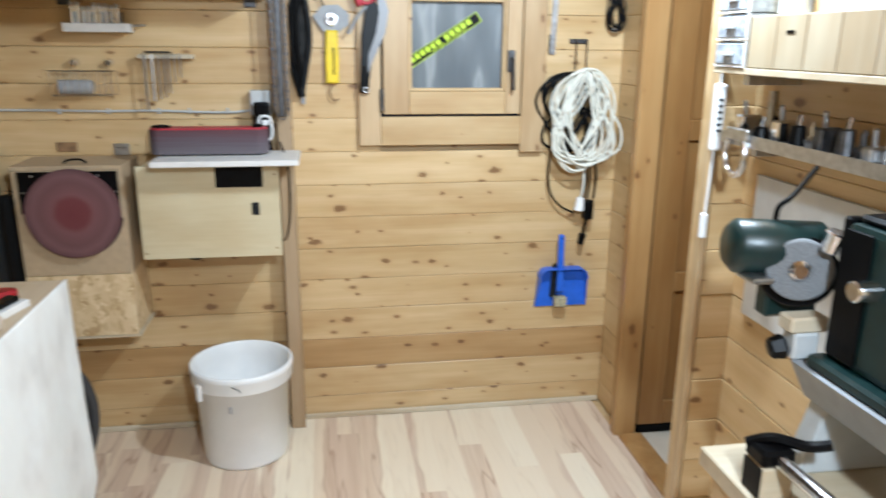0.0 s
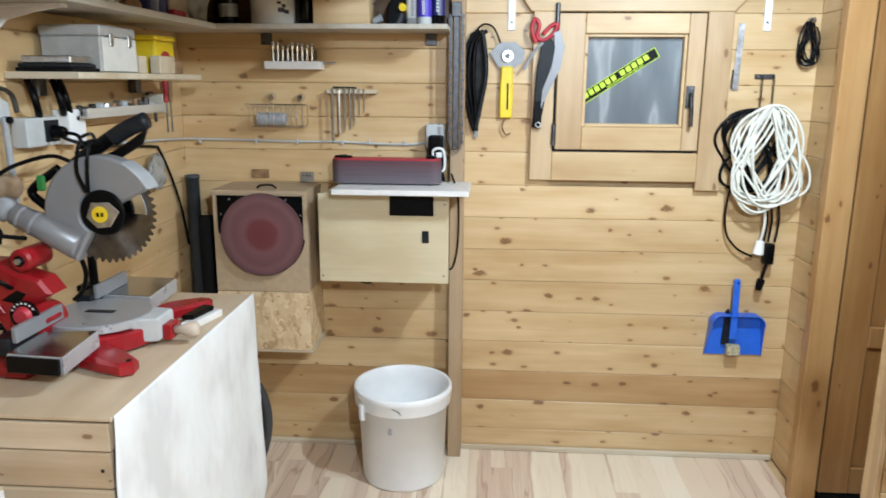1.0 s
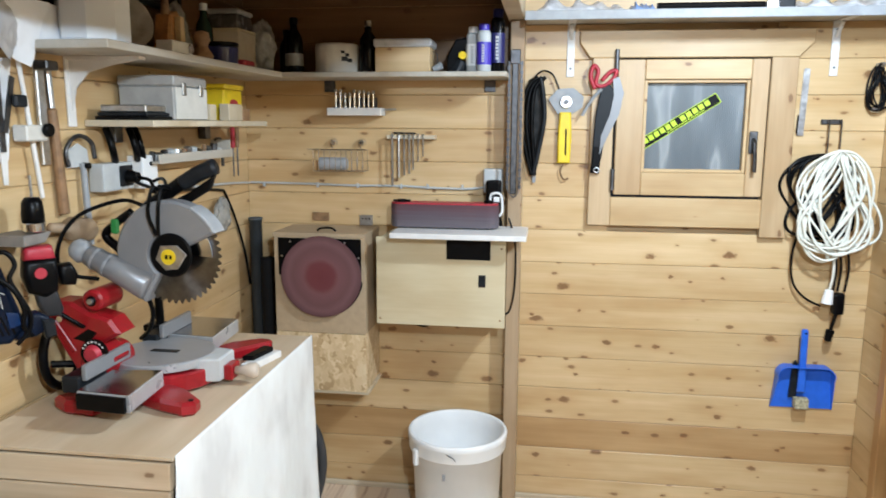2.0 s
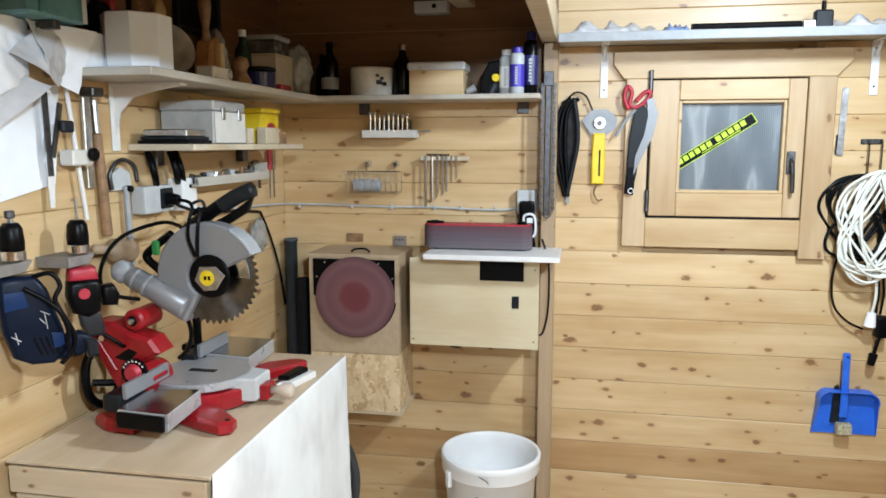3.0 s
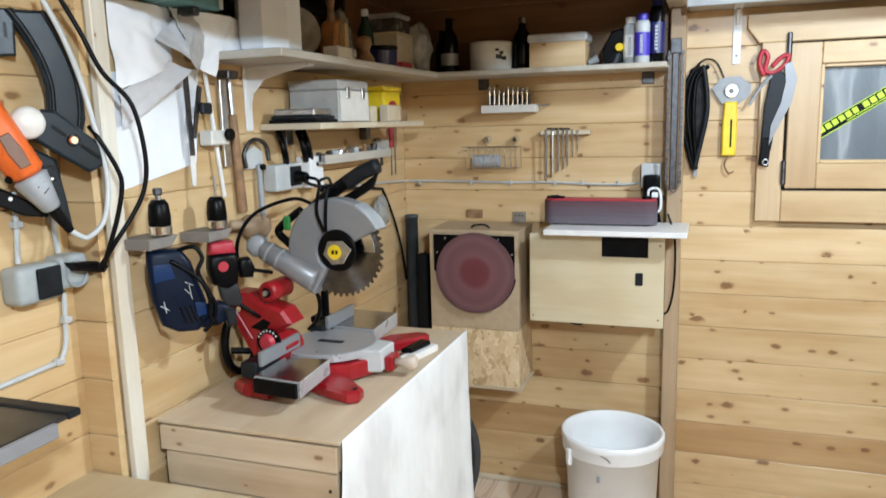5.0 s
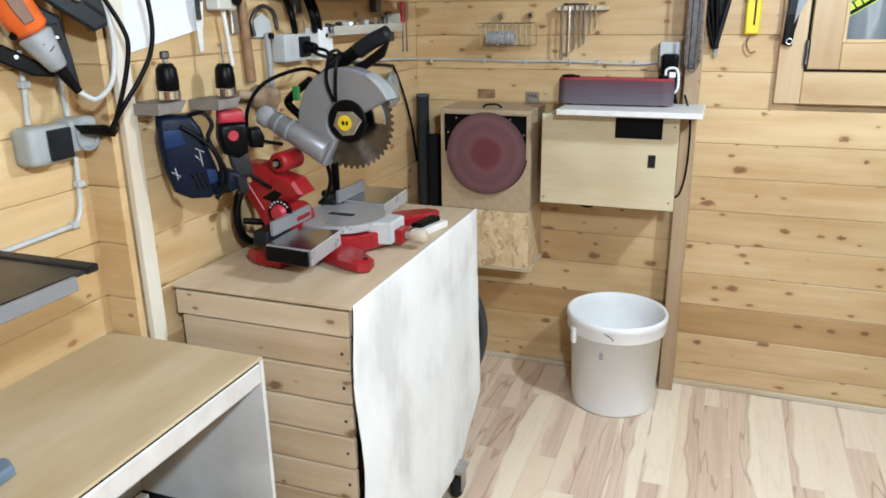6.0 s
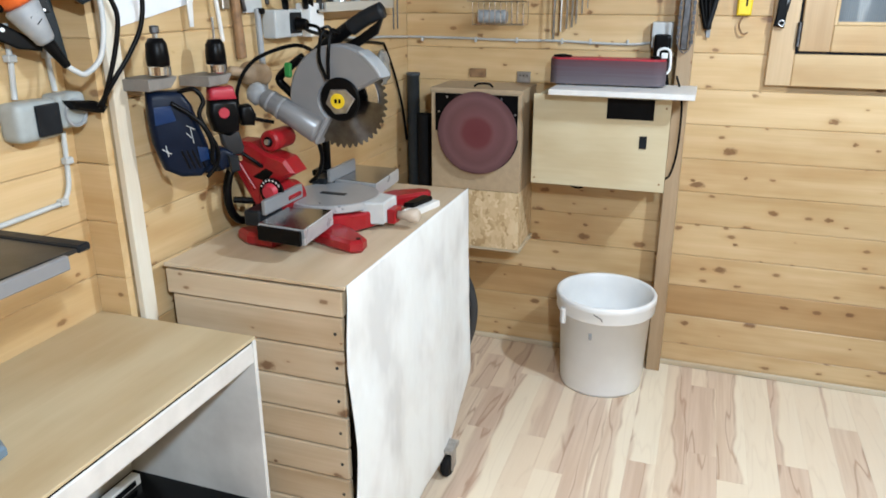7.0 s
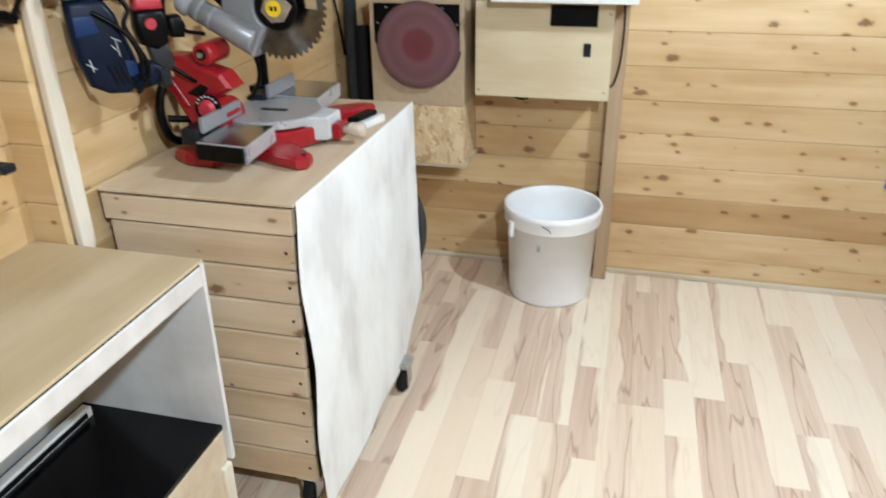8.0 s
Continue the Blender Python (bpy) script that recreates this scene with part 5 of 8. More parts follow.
def lathe_stand():
    t = thing("lathe_stand", (2.2, -2.05, 0), "pale wooden lathe stand with a beam edge", "workbench")
    part("top", box(1.985, XN - 0.0165, -2.75, -1.725, 0.760, 0.800, 0.003), PLANED, t)
    part("front_beam", box(1.99, 2.02, -2.75, -1.775, 0.60, 0.7595, 0.003), PINE_TRIM, t)
    part("side_beam", box(2.0205, XN - 0.02, -1.80, -1.775, 0.60, 0.7595, 0.003), PINE_DARK, t)
    for x, y in ((2.0, -1.78), (2.33, -1.78), (2.0, -2.70), (2.33, -2.70)):
        part("leg", box(x, x + 0.05, y - 0.05, y, 0, 0.5995, 0.002), PLANED_UP, t)
    b = thing("wooden_block", (2.03, -1.885, 0.80), "short pale wooden block under the clamp", "block")
    part("block", box(1.998, 2.058, -1.915, -1.855, 0.8005, 0.8615, 0.003), PLANED, b)
    part("dark_face", box(1.9955, 1.9975, -1.912, -1.858, 0.802, 0.860), BLACK, b)


grinder()
lathe_machine()
lathe_stand()


# ---- alcove shelves ----
def alcove_shelves():
    t = thing("wall_shelf", (0.55, -0.12, 1.735), "pale board shelf across the back of the alcove", "shelf", "wall shelves")
    part("shelf_board", box(0.002, 1.083, -0.25, -0.0015, 1.735, 1.753, 0.002), SHELF, t)
    for x in (0.36, 1.005):
        part("bracket", box(x - 0.022, x + 0.022, -0.012, -0.0015, 1.69, 1.7345, 0.002), STEEL_DARK, t)
    t = thing("wall_shelf", (0.12, -0.8, 1.735), "grey-edged board shelf along the alcove side", "shelf", "wall shelves")
    part("shelf_board", box(0.0015, 0.25, -1.362, -0.2505, 1.733, 1.753, 0.002), SHELF, t)
    for y in (-1.15,):
        b = box(0.0015, 0.007, y - 0.016, y + 0.016, 1.555, 1.7325, 0.001)
        box(0.0075, 0.21, y - 0.016, y + 0.016, 1.724, 1.7325, 0.001, bm=b)
        slab([(0.0075, 0.0), (0.20, 0.0), (0.13, -0.012), (0.06, -0.03), (0.022, -0.07), (0.0075, -0.13)], 0.006, Matrix.Translation((0, y + 0.003, 1.7238)) @ pose(0, 0, 0, 90, 0, 0), bm=b)
        part("bracket", b, WHITE_PAINT, t, "white curved shelf bracket")
    t = thing("wall_shelf", (0.1, -0.7, 1.555), "short pale shelf board under the upper one", "shelf", "wall shelves")
    part("shelf_board", box(0.0015, 0.20, -1.095, -0.285, 1.555, 1.573, 0.002), PLANED, t)
    for y in (-0.98, -0.42):
        part("bracket", box(0.0015, 0.03, y - 0.02, y + 0.02, 1.51, 1.5545, 0.002), STEEL_DARK, t)


alcove_shelves()


# ---- things on the back shelf ----
ST = 1.7535


def bottle(x, y, r, h, material, label, cap=BLACK, name="bottle", neck=0.4):
    t = thing(name, (x, y, ST), label, name.replace("_", " "), "bottles on the shelf")
    part("body", lathe([(0, 0), (r * 0.94, 0), (r, 0.005), (r, h * 0.55), (r * 0.9, h * 0.66), (r * neck, h * 0.80), (r * neck, h * 0.88), (0, h * 0.88)], 24, None, Matrix.Translation((x, y, ST))), material, t, smooth=True)
    part("cap", rod((x, y, ST + h * 0.8805), (x, y, ST + h), r * neck * 1.15, seg=16, bevel=0.002), cap, t)
    return t


t = bottle(0.258, -0.13, 0.034, 0.21, BLACK_GLOSS, "dark glue bottle with a black cap on the shelf")
part("label_band", lathe([(0.0342, 0.03), (0.0345, 0.03), (0.0345, 0.075), (0.0342, 0.075)], 24, None, Matrix.Translation((0.258, -0.13, ST))), GREY, t)
bottle(0.212, -0.09, 0.026, 0.17, BLACK, "slim black bottle at the shelf corner")
bottle(0.550, -0.13, 0.034, 0.195, BLACK_GLOSS, "black bottle with a clear pump top", CHROME)

t = thing("ceramic_pot", (0.428, -0.13, ST), "round cream ceramic pot with faded dark print", "pot")
part("body", lathe([(0, 0), (0.076, 0), (0.082, 0.006), (0.083, 0.10), (0.080, 0.108), (0.076, 0.108), (0.076, 0.10), (0, 0.10)], 40, None, Matrix.Translation((0.428, -0.13, ST))), CREAM, t, smooth=True)
for a, z, w in ((-55, 0.05, 0.012), (-48, 0.065, 0.008), (-40, 0.045, 0.010), (-60, 0.075, 0.007)):
    part("print_mark", box(-w, w, -0.0005, 0.0008, -w * 0.7, w * 0.7), DARK_GREY, t).matrix_basis = Matrix.Translation((0.428 + 0.0838 * math.cos(radians(a)), -0.13 + 0.0838 * math.sin(radians(a)), ST + z)) @ pose(0, 0, 0, 0, 0, a + 90)

t = thing("wooden_crate", (0.695, -0.12, ST), "open pine box with a clear plastic lid", "box")
part("body", box(0.590, 0.795, -0.19, -0.06, ST, ST + 0.092, 0.002), PINE_TRIM, t)
part("lid", box(0.583, 0.802, -0.195, -0.055, ST + 0.0925, ST + 0.122, 0.006), plain("frosted_plastic", (0.55, 0.56, 0.57), 0.3, vary=0.12), t, "frosted plastic lid")
part("handle", hose([(0.7955, -0.12, ST + 0.08), (0.812, -0.12, ST + 0.07), (0.812, -0.12, ST + 0.03), (0.7955, -0.12, ST + 0.02)], 0.002, seg=6), STEEL_DARK, t)

t = thing("spray_gun", (0.88, -0.14, ST), "black and grey trigger spray gun with yellow knob", "spray gun")
part("grip", slab([(0, 0), (0.03, 0.0), (0.055, 0.07), (0.10, 0.10), (0.09, 0.13), (0.03, 0.12), (0.0, 0.06)], 0.04, Matrix.Translation((0.855, -0.12, ST)) @ ON_BACK, bevel=0.006), BLACK, t)
part("nozzle", rod((0.835, -0.14, ST + 0.03), (0.80, -0.14, ST + 0.014), 0.014, 0.010, seg=12, bevel=0.002), GREY, t)
part("knob", rod((0.915, -0.162, ST + 0.06), (0.915, -0.18, ST + 0.062), 0.014, seg=12), YELLOW, t)
part("cup", rod((0.89, -0.14, ST), (0.91, -0.14, ST + 0.045), 0.03, 0.026, seg=16, bevel=0.003), DARK_GREY, t)


def spray_can(x, y, h, body, band, label):
    t = thing("spray_can", (x, y, ST), label, "spray can", "spray cans on the shelf")
    r = 0.026
    part("body", lathe([(0, 0), (r - 0.002, 0), (r, 0.003), (r, h * 0.80), (r * 0.80, h * 0.86), (0, h * 0.86)], 28, None, Matrix.Translation((x, y, ST))), body, t, smooth=True)
    part("cap", rod((x, y, ST + h * 0.8605), (x, y, ST + h), r * 0.72, seg=20, bevel=0.003), band, t)
    part("label_band", lathe([(r + 0.0002, h * 0.15), (r + 0.0008, h * 0.15), (r + 0.0008, h * 0.62), (r + 0.0002, h * 0.62)], 28, None, Matrix.Translation((x, y, ST))), band, t)
    b = bmesh.new()
    for k in range(7):
        z = ST + h * (0.2 + 0.055 * k)
        box(x - 0.006, x + 0.004, y - r - 0.0018, y - r + 0.0005, z, z + h * 0.035, bm=b)
    part("print_bars", b, LIGHT_GREY, t)


NAVY = plain("navy_print", (0.012, 0.014, 0.10), 0.35, vary=0.1)
spray_can(0.952, -0.15, 0.165, LIGHT_GREY, WHITE_PLASTIC, "white and silver spray can on the shelf")
spray_can(0.995, -0.19, 0.17, LIGHT_GREY, plain("violet_print", (0.05, 0.03, 0.40), 0.4), "spray can with a violet-blue label")
spray_can(1.043, -0.16, 0.225, BLACK_GLOSS, NAVY, "tall black spray can with navy label")


# ---- left shelves' things ----
BOX_WHITE = plain("white_card", (0.72, 0.745, 0.77), 0.6, vary=0.04, scale=8)


def octagon_vase():
    t = thing("octagonal_box", (0.14, -1.24, 1.7535), "large pale octagonal box standing on the shelf", "box")
    r = 0.084
    oct_ = [(r * math.cos(radians(22.5 + 45 * i)), r * math.sin(radians(22.5 + 45 * i))) for i in range(8)]
    part("body", slab(oct_, 0.128, Matrix.Translation((0.140, -1.240, 1.7590)), bevel=0.002), BOX_WHITE, t)
    part("foot", slab([(x * 1.06, y * 1.06) for x, y in oct_], 0.005, Matrix.Translation((0.140, -1.240, 1.7535))), BOX_WHITE, t)


octagon_vase()
t = thing("paper_roll", (0.05, -1.31, 1.7535), "white paper-covered tin behind the box", "tin")
part("body", rod((0.050, -1.310, 1.7535), (0.050, -1.310, 1.836), 0.042, seg=28, bevel=0.002), PAPER, t)

t = thing("round_bowl", (0.10, -1.03, 1.7535), "grey turned bowl standing on its rim", "bowl")
part("bowl", lathe([(0, 0.0), (0.05, 0.004), (0.066, 0.03), (0.070, 0.05), (0.066, 0.05), (0.05, 0.02), (0, 0.012)], 32, None, Matrix.Translation((0.07, -1.005, 1.8245)) @ pose(0, 0, 0, 0, 78, -30)), plain("grey_wood", (0.30, 0.26, 0.22), 0.6, vary=0.2), t, smooth=True)

PLANE_WOOD = plain("plane_wood", (0.42, 0.20, 0.07), 0.5, vary=0.25, scale=40)
t = thing("wooden_plane", (0.13, -0.86, 1.7535), "orange-brown wooden moulding plane on its end", "hand plane")
part("body", slab([(-0.05, 0), (0.05, 0), (0.055, 0.03), (0.042, 0.10), (0.015, 0.135), (-0.03, 0.12), (-0.045, 0.06)], 0.05, Matrix.Translation((0.10, -0.845, 1.7540)) @ ON_LEFT, bevel=0.005), PLANE_WOOD, t)
part("wedge", slab([(-0.014, 0), (0.014, 0), (0.010, 0.07), (-0.010, 0.07)], 0.02, Matrix.Translation((0.152, -0.85, 1.80)) @ ON_LEFT, bevel=0.002), PINE_TRIM, t)
t = thing("turned_spindle", (0.10, -0.84, 1.90), "dark turned handle standing upright", "handle")
part("spindle", lathe([(0, 0), (0.012, 0), (0.014, 0.02), (0.010, 0.06), (0.016, 0.09), (0.020, 0.125), (0.016, 0.15), (0, 0.155)], 20, None, Matrix.Translation((0.125, -0.86, 1.855))), TURNED, t, smooth=True)
t = thing("jointed_figure", (0.08, -0.78, 1.80), "plain pale carved wooden shape behind the plane", "carving")
part("shape", lathe([(0, 0), (0.02, 0), (0.028, 0.04), (0.014, 0.10), (0.022, 0.13), (0.012, 0.16), (0, 0.165)], 16, None, Matrix.Translation((0.05, -0.985, 1.7540)) @ pose(0, 0, 0.06, 0, 0, 0)), PINE_TRIM, t, smooth=True)
t = thing("screw_box", (0.205, -0.975, 1.7535), "small cream box with a chrome lid end", "box")
part("body", box(0.185, 0.235, -1.035, -0.925, 1.7535, 1.786, 0.003), CREAM, t)
part("ring", rod((0.2355, -0.94, 1.770), (0.240, -0.94, 1.770), 0.013, seg=18), CHROME, t)
t = thing("wooden_finial", (0.205, -0.80, 1.7535), "brown turned wooden finial on the shelf edge", "finial")
part("finial", lathe([(0, 0), (0.030, 0), (0.032, 0.012), (0.020, 0.030), (0.016, 0.040), (0.025, 0.058), (0.020, 0.078), (0, 0.084)], 24, None, Matrix.Translation((0.205, -0.80, 1.7535))), TURNED, t, smooth=True)
t = thing("glue_tub", (0.17, -0.55, 1.7535), "dark blue plastic tub near the corner", "tub")
part("body", rod((0.16, -0.57, 1.7535), (0.16, -0.57, 1.812), 0.052, 0.055, seg=28, bevel=0.003), NAVY, t)
part("lid", rod((0.16, -0.57, 1.8125), (0.16, -0.57, 1.826), 0.057, seg=28, bevel=0.003), BLACK, t)
t = thing("red_knife", (0.215, -0.50, 1.7535), "small red plastic cutter at the shelf edge", "knife")
part("body", box(0.205, 0.232, -0.55, -0.46, 1.7535, 1.774, 0.005), RED_SOFT, t)
t = bottle(0.10, -0.56, 0.028, 0.20, plain("dark_green_glass", (0.02, 0.045, 0.03), 0.2), "dark green glass bottle with a white cap", WHITE_PLASTIC)
t = thing("wooden_box", (0.10, -0.32, 1.7535), "pale plywood box under clear bags", "box", "boxes on the shelf")
part("body", box(0.03, 0.15, -0.40, -0.24, 1.7535, 1.885, 0.002), PLANED, t)
part("lid", box(0.028, 0.152, -0.402, -0.238, 1.8855, 1.895, 0.002), PLY, t)


def clear_bag(cx, cy, z, w, d, h, seed, name="plastic_bag", label="crumpled clear plastic bag of small parts"):
    bm = bmesh.new()
    bmesh.ops.create_icosphere(bm, subdivisions=4, radius=1)
    for v in bm.verts:
        c = v.co.copy()
        k = 1 + 0.28 * noise.noise(c * 2.1 + Vector((seed, 0, 0))) + 0.16 * noise.noise(c * 5.5 + Vector((0, seed, 0)))
        v.co = Vector((cx + c.x * w * k, cy + c.y * d * k, z + max(c.z * k, -0.9) * h / 2 + h * 0.45))
    mat = plain(name + "_film", (0.55, 0.54, 0.50), 0.15, vary=0.18, scale=35, relief=0.5)
    mat.node_tree.nodes["Principled BSDF"].inputs["Transmission Weight"].default_value = 0.45
    return tagged(part(name, bm, mat, smooth=True), label, "bag")


clear_bag(0.15, -0.19, 1.7535, 0.05, 0.06, 0.20, 3.0)
clear_bag(0.055, -0.68, 1.7535, 0.045, 0.07, 0.19, 8.0, label="grey plastic bag leaning on the wall")
clear_bag(0.035, -0.345, 1.165, 0.022, 0.055, 0.13, 5.0, label="clear bag of white parts hung on the wall")

# upper clutter against the alcove side
t = thing("black_case", (0.03, -0.69, 1.98), "flat black framed case hung on the side wall", "case")
part("panel", box(0.0065, 0.014, -0.815, -0.565, 1.935, 2.135), BLACK, t)
for y0, y1, z0, z1 in ((-0.830, -0.8155, 1.92, 2.15), (-0.5645, -0.550, 1.92, 2.15), (-0.815, -0.565, 1.92, 1.9345), (-0.815, -0.565, 2.1355, 2.15)):
    part("frame_bar", box(0.0015, 0.022, y0, y1, z0, z1, 0.002), DARK_GREY, t)
t = thing("carved_board", (0.03, -0.99, 1.90), "pale cut-out of carved wood leaning on the wall", "carving")
part("board", slab([(-0.045, 0.0), (-0.01, 0.0), (0.03, -0.07), (0.055, -0.10), (0.062, -0.09), (0.048, -0.05), (0.058, 0.02), (0.045, 0.06), (0.05, 0.09), (0.02, 0.14), (-0.02, 0.15), (-0.045, 0.10), (-0.035, 0.05)], 0.012, Matrix.Translation((0.0015, -0.985, 1.905)) @ ON_LEFT, bevel=0.002), TURNED, t)
t = thing("wood_chisel", (0.03, -1.08, 1.90), "dark blade with a wooden handle hung on the wall", "chisel", "chisels on the wall")
part("blade", slab([(-0.010, 0), (0.010, 0), (0.013, 0.10), (-0.013, 0.10)], 0.004, Matrix.Translation((0.0015, -1.055, 1.895)) @ ON_LEFT), BLACK, t)
part("handle", rod((0.014, -1.055, 1.996), (0.014, -1.055, 2.09), 0.012, 0.014, seg=14, bevel=0.004), TURNED, t)
t = thing("wood_chisel", (0.03, -1.18, 1.90), "red-handled tool hung on the wall", "chisel", "chisels on the wall")
part("blade", slab([(-0.009, 0), (0.009, 0), (0.009, 0.05), (-0.009, 0.05)], 0.004, Matrix.Translation((0.0015, -1.165, 1.850)) @ ON_LEFT), STEEL_DARK, t)
part("handle", rod((0.019, -1.165, 1.9005), (0.019, -1.165, 2.01), 0.016, 0.019, seg=16, bevel=0.004), RED, t, "red plastic handle")
t = thing("cloth_bundle", (0.05, -1.25, 1.86), "dark crumpled rag stuffed behind the box", "rag")
bm = bmesh.new()
bmesh.ops.create_icosphere(bm, subdivisions=3, radius=1)
for v in bm.verts:
    k = 1 + 0.35 * noise.noise(v.co * 2.3)
    v.co = Vector((0.034 + v.co.x * 0.030 * k, -1.235 + v.co.y * 0.045 * k, 1.886 + v.co.z * 0.042 * k))
part("rag", bm, BLACK, t, smooth=True)
t = thing("clear_tub", (0.09, -0.32, 1.8955), "clear lidded tub standing on the plywood box", "tub")
part("tub", box(0.036, 0.146, -0.392, -0.262, 1.8955, 1.945, 0.005), plain("smoked_plastic", (0.10, 0.09, 0.08), 0.25, vary=0.2), t)
part("lid", box(0.032, 0.150, -0.396, -0.258, 1.9455, 1.962, 0.005), plain("cloudy_lid", (0.42, 0.42, 0.40), 0.3, vary=0.15, scale=30), t, "cloudy plastic lid")

# lower shelf
CASE = plain("case_grey", (0.36, 0.35, 0.33), 0.4, vary=0.1)
SL = 1.5735
t = thing("tool_case", (0.11, -0.90, SL), "pale grey hard case with two steel clasps", "case")
part("body", box(0.02, 0.188, -0.955, -0.755, SL, SL + 0.095, 0.004), CASE, t)
part("lid", box(0.018, 0.190, -0.957, -0.753, SL + 0.0955, SL + 0.125, 0.004), CASE, t)
part("front_face", box(0.1885, 0.192, -0.950, -0.757, SL + 0.003, SL + 0.093, 0.001), CREAM, t)
for y in (-0.905, -0.80):
    part("clasp", box(0.1905, 0.197, y - 0.010, y + 0.010, SL + 0.070, SL + 0.105, 0.002), STEEL, t)
t = thing("glass_plate_stack", (0.10, -1.03, SL), "flat dark clipboards and a clear case in a stack", "stack")
part("board", box(0.03, 0.185, -1.092, -0.962, SL, SL + 0.010, 0.002), BLACK, t)
part("board", box(0.035, 0.178, -1.088, -0.966, SL + 0.0105, SL + 0.020, 0.002), DARK_GREY, t)
part("clear_case", box(0.04, 0.172, -1.080, -0.972, SL + 0.0205, SL + 0.040, 0.003), STEEL, t, "clear plastic case")
t = thing("yellow_tub", (0.10, -0.47, SL), "bright yellow square plastic tub with lid", "tub")
part("body", box(0.045, 0.155, -0.545, -0.400, SL, SL + 0.105, 0.010, seg=2), YELLOW, t)
part("lid", box(0.040, 0.160, -0.550, -0.395, SL + 0.1055, SL + 0.122, 0.005), YELLOW, t)
part("label_oval", slab([(0.035 * math.cos(radians(a)), 0.018 * math.sin(radians(a))) for a in range(0, 360, 20)], 0.001, Matrix.Translation((0.1552, -0.475, SL + 0.055)) @ ON_LEFT), RED_SOFT, t, "dark oval brand mark")
t = thing("wooden_offcut", (0.17, -0.52, SL), "pale wooden offcut block in front of the tub", "block")
part("block", box(0.158, 0.192, -0.600, -0.490, SL, SL + 0.055, 0.002), PLANED, t)
t = thing("wooden_offcut", (0.17, -0.44, SL), "small pale wooden offcut at the shelf end", "block")
part("block", box(0.162, 0.190, -0.480, -0.420, SL, SL + 0.042, 0.002), TURNED, t)
t = thing("wooden_offcut", (0.17, -0.68, SL), "short square wooden offcut beside the case", "block")
part("block", box(0.150, 0.190, -0.735, -0.690, SL, SL + 0.050, 0.002), PLANED, t)

t = thing("teal_case", (0.06, -1.45, 1.83), "teal plastic case under the header board", "case")
part("body", box(0.004, 0.10, -1.560, -1.375, 1.845, 2.02, 0.006), plain("teal_plastic", (0.10, 0.24, 0.25), 0.4), t)
part("rib", box(0.1005, 0.108, -1.53, -1.51, 1.85, 2.015, 0.003), plain("teal_dark", (0.06, 0.17, 0.18), 0.4), t)
part("edge", box(0.1005, 0.106, -1.392, -1.376, 1.846, 2.015, 0.003), LIGHT_GREY, t)
part("wall_arm", box(0.004, 0.09, -1.47, -1.45, 1.825, 1.8445, 0.002), STEEL_DARK, t)

# steel rack and plate in the loft
t = thing("metal_bracket", (0.65, -0.03, 2.08), "drilled white metal bracket under the loft", "bracket")
part("plate", box(0.58, 0.712, -0.06, -0.0015, 2.075, 2.120, 0.003), LIGHT_GREY, t)
part("hole", rod((0.66, -0.0605, 2.10), (0.66, -0.0615, 2.10), 0.009, seg=12), BLACK, t)


# ---- back wall of the alcove ----
def bit_block():
    t = thing("bit_holder", (0.475, -0.05, 1.60), "white wooden block holding a row of router bits", "tool holder")
    part("block", box(0.366, 0.586, -0.075, -0.0015, 1.597, 1.627, 0.002), WHITE_PAINT, t)
    rnd = random.Random(2)
    for i in range(9):
        x = 0.395 + i * 0.019
        h = rnd.uniform(0.045, 0.06)
        b = part("bit", rod((x, -0.045, 1.6275), (x, -0.045, 1.6275 + h), 0.0035, seg=10), CHROME, t)
        part("bit_tip", rod((x, -0.045, 1.628 + h), (x, -0.045, 1.640 + h), 0.007, 0.006, seg=10, bevel=0.001), STEEL, b)
    for i in range(6):
        x = 0.40 + i * 0.03
        part("socket_bit", rod((x, -0.025, 1.6275), (x, -0.025, 1.668), 0.009, seg=12, bevel=0.001), STEEL_DARK, t)
    part("peg", rod((0.5865, -0.03, 1.620), (0.635, -0.03, 1.623), 0.004, seg=8), STEEL, t)


bit_block()


def wire_basket():
    t = thing("wire_basket", (0.42, -0.06, 1.37), "small chrome wire basket on suction hooks", "basket")
    x0, x1, y0, y1, z0, z1 = 0.312, 0.515, -0.095, -0.018, 1.378, 1.462
    for z in (z0, z1):
        part("wire_ring", hose([(x0, y0, z), (x1, y0, z), (x1, y1, z), (x0, y1, z)], 0.0018, seg=6, closed=True, sharp=True), CHROME, t)
    for i in range(10):
        x = x0 + (x1 - x0) * i / 9
        part("wire", hose([(x, y1, z1), (x, y1, z0), (x, y0, z0), (x, y0, z1)], 0.0013, seg=5, sharp=True), CHROME, t)
    part("top_bar", rod((x0 - 0.03, y0 + 0.02, z1 + 0.002), (x1 + 0.012, y0, z1 + 0.002), 0.002, seg=6), CHROME, t)
    for x in (0.373, 0.491):
        part("hook_knob", rod((x, -0.0015, 1.492), (x, -0.030, 1.490), 0.016, 0.011, seg=18, bevel=0.003), CHROME, t)
        part("hook_wire", hose([(x, -0.022, 1.487), (x - 0.004, -0.024, 1.475), (x, -0.018, z1)], 0.0016, seg=5), CHROME, t)
    s = thing("sponge_roll", (0.385, -0.055, 1.381), "grey roll of cloth lying in the wire basket", "cloth roll")
    part("roll", rod((0.325, -0.056, 1.407), (0.440, -0.056, 1.407), 0.025, seg=20, bevel=0.004), GREY, s)


wire_basket()


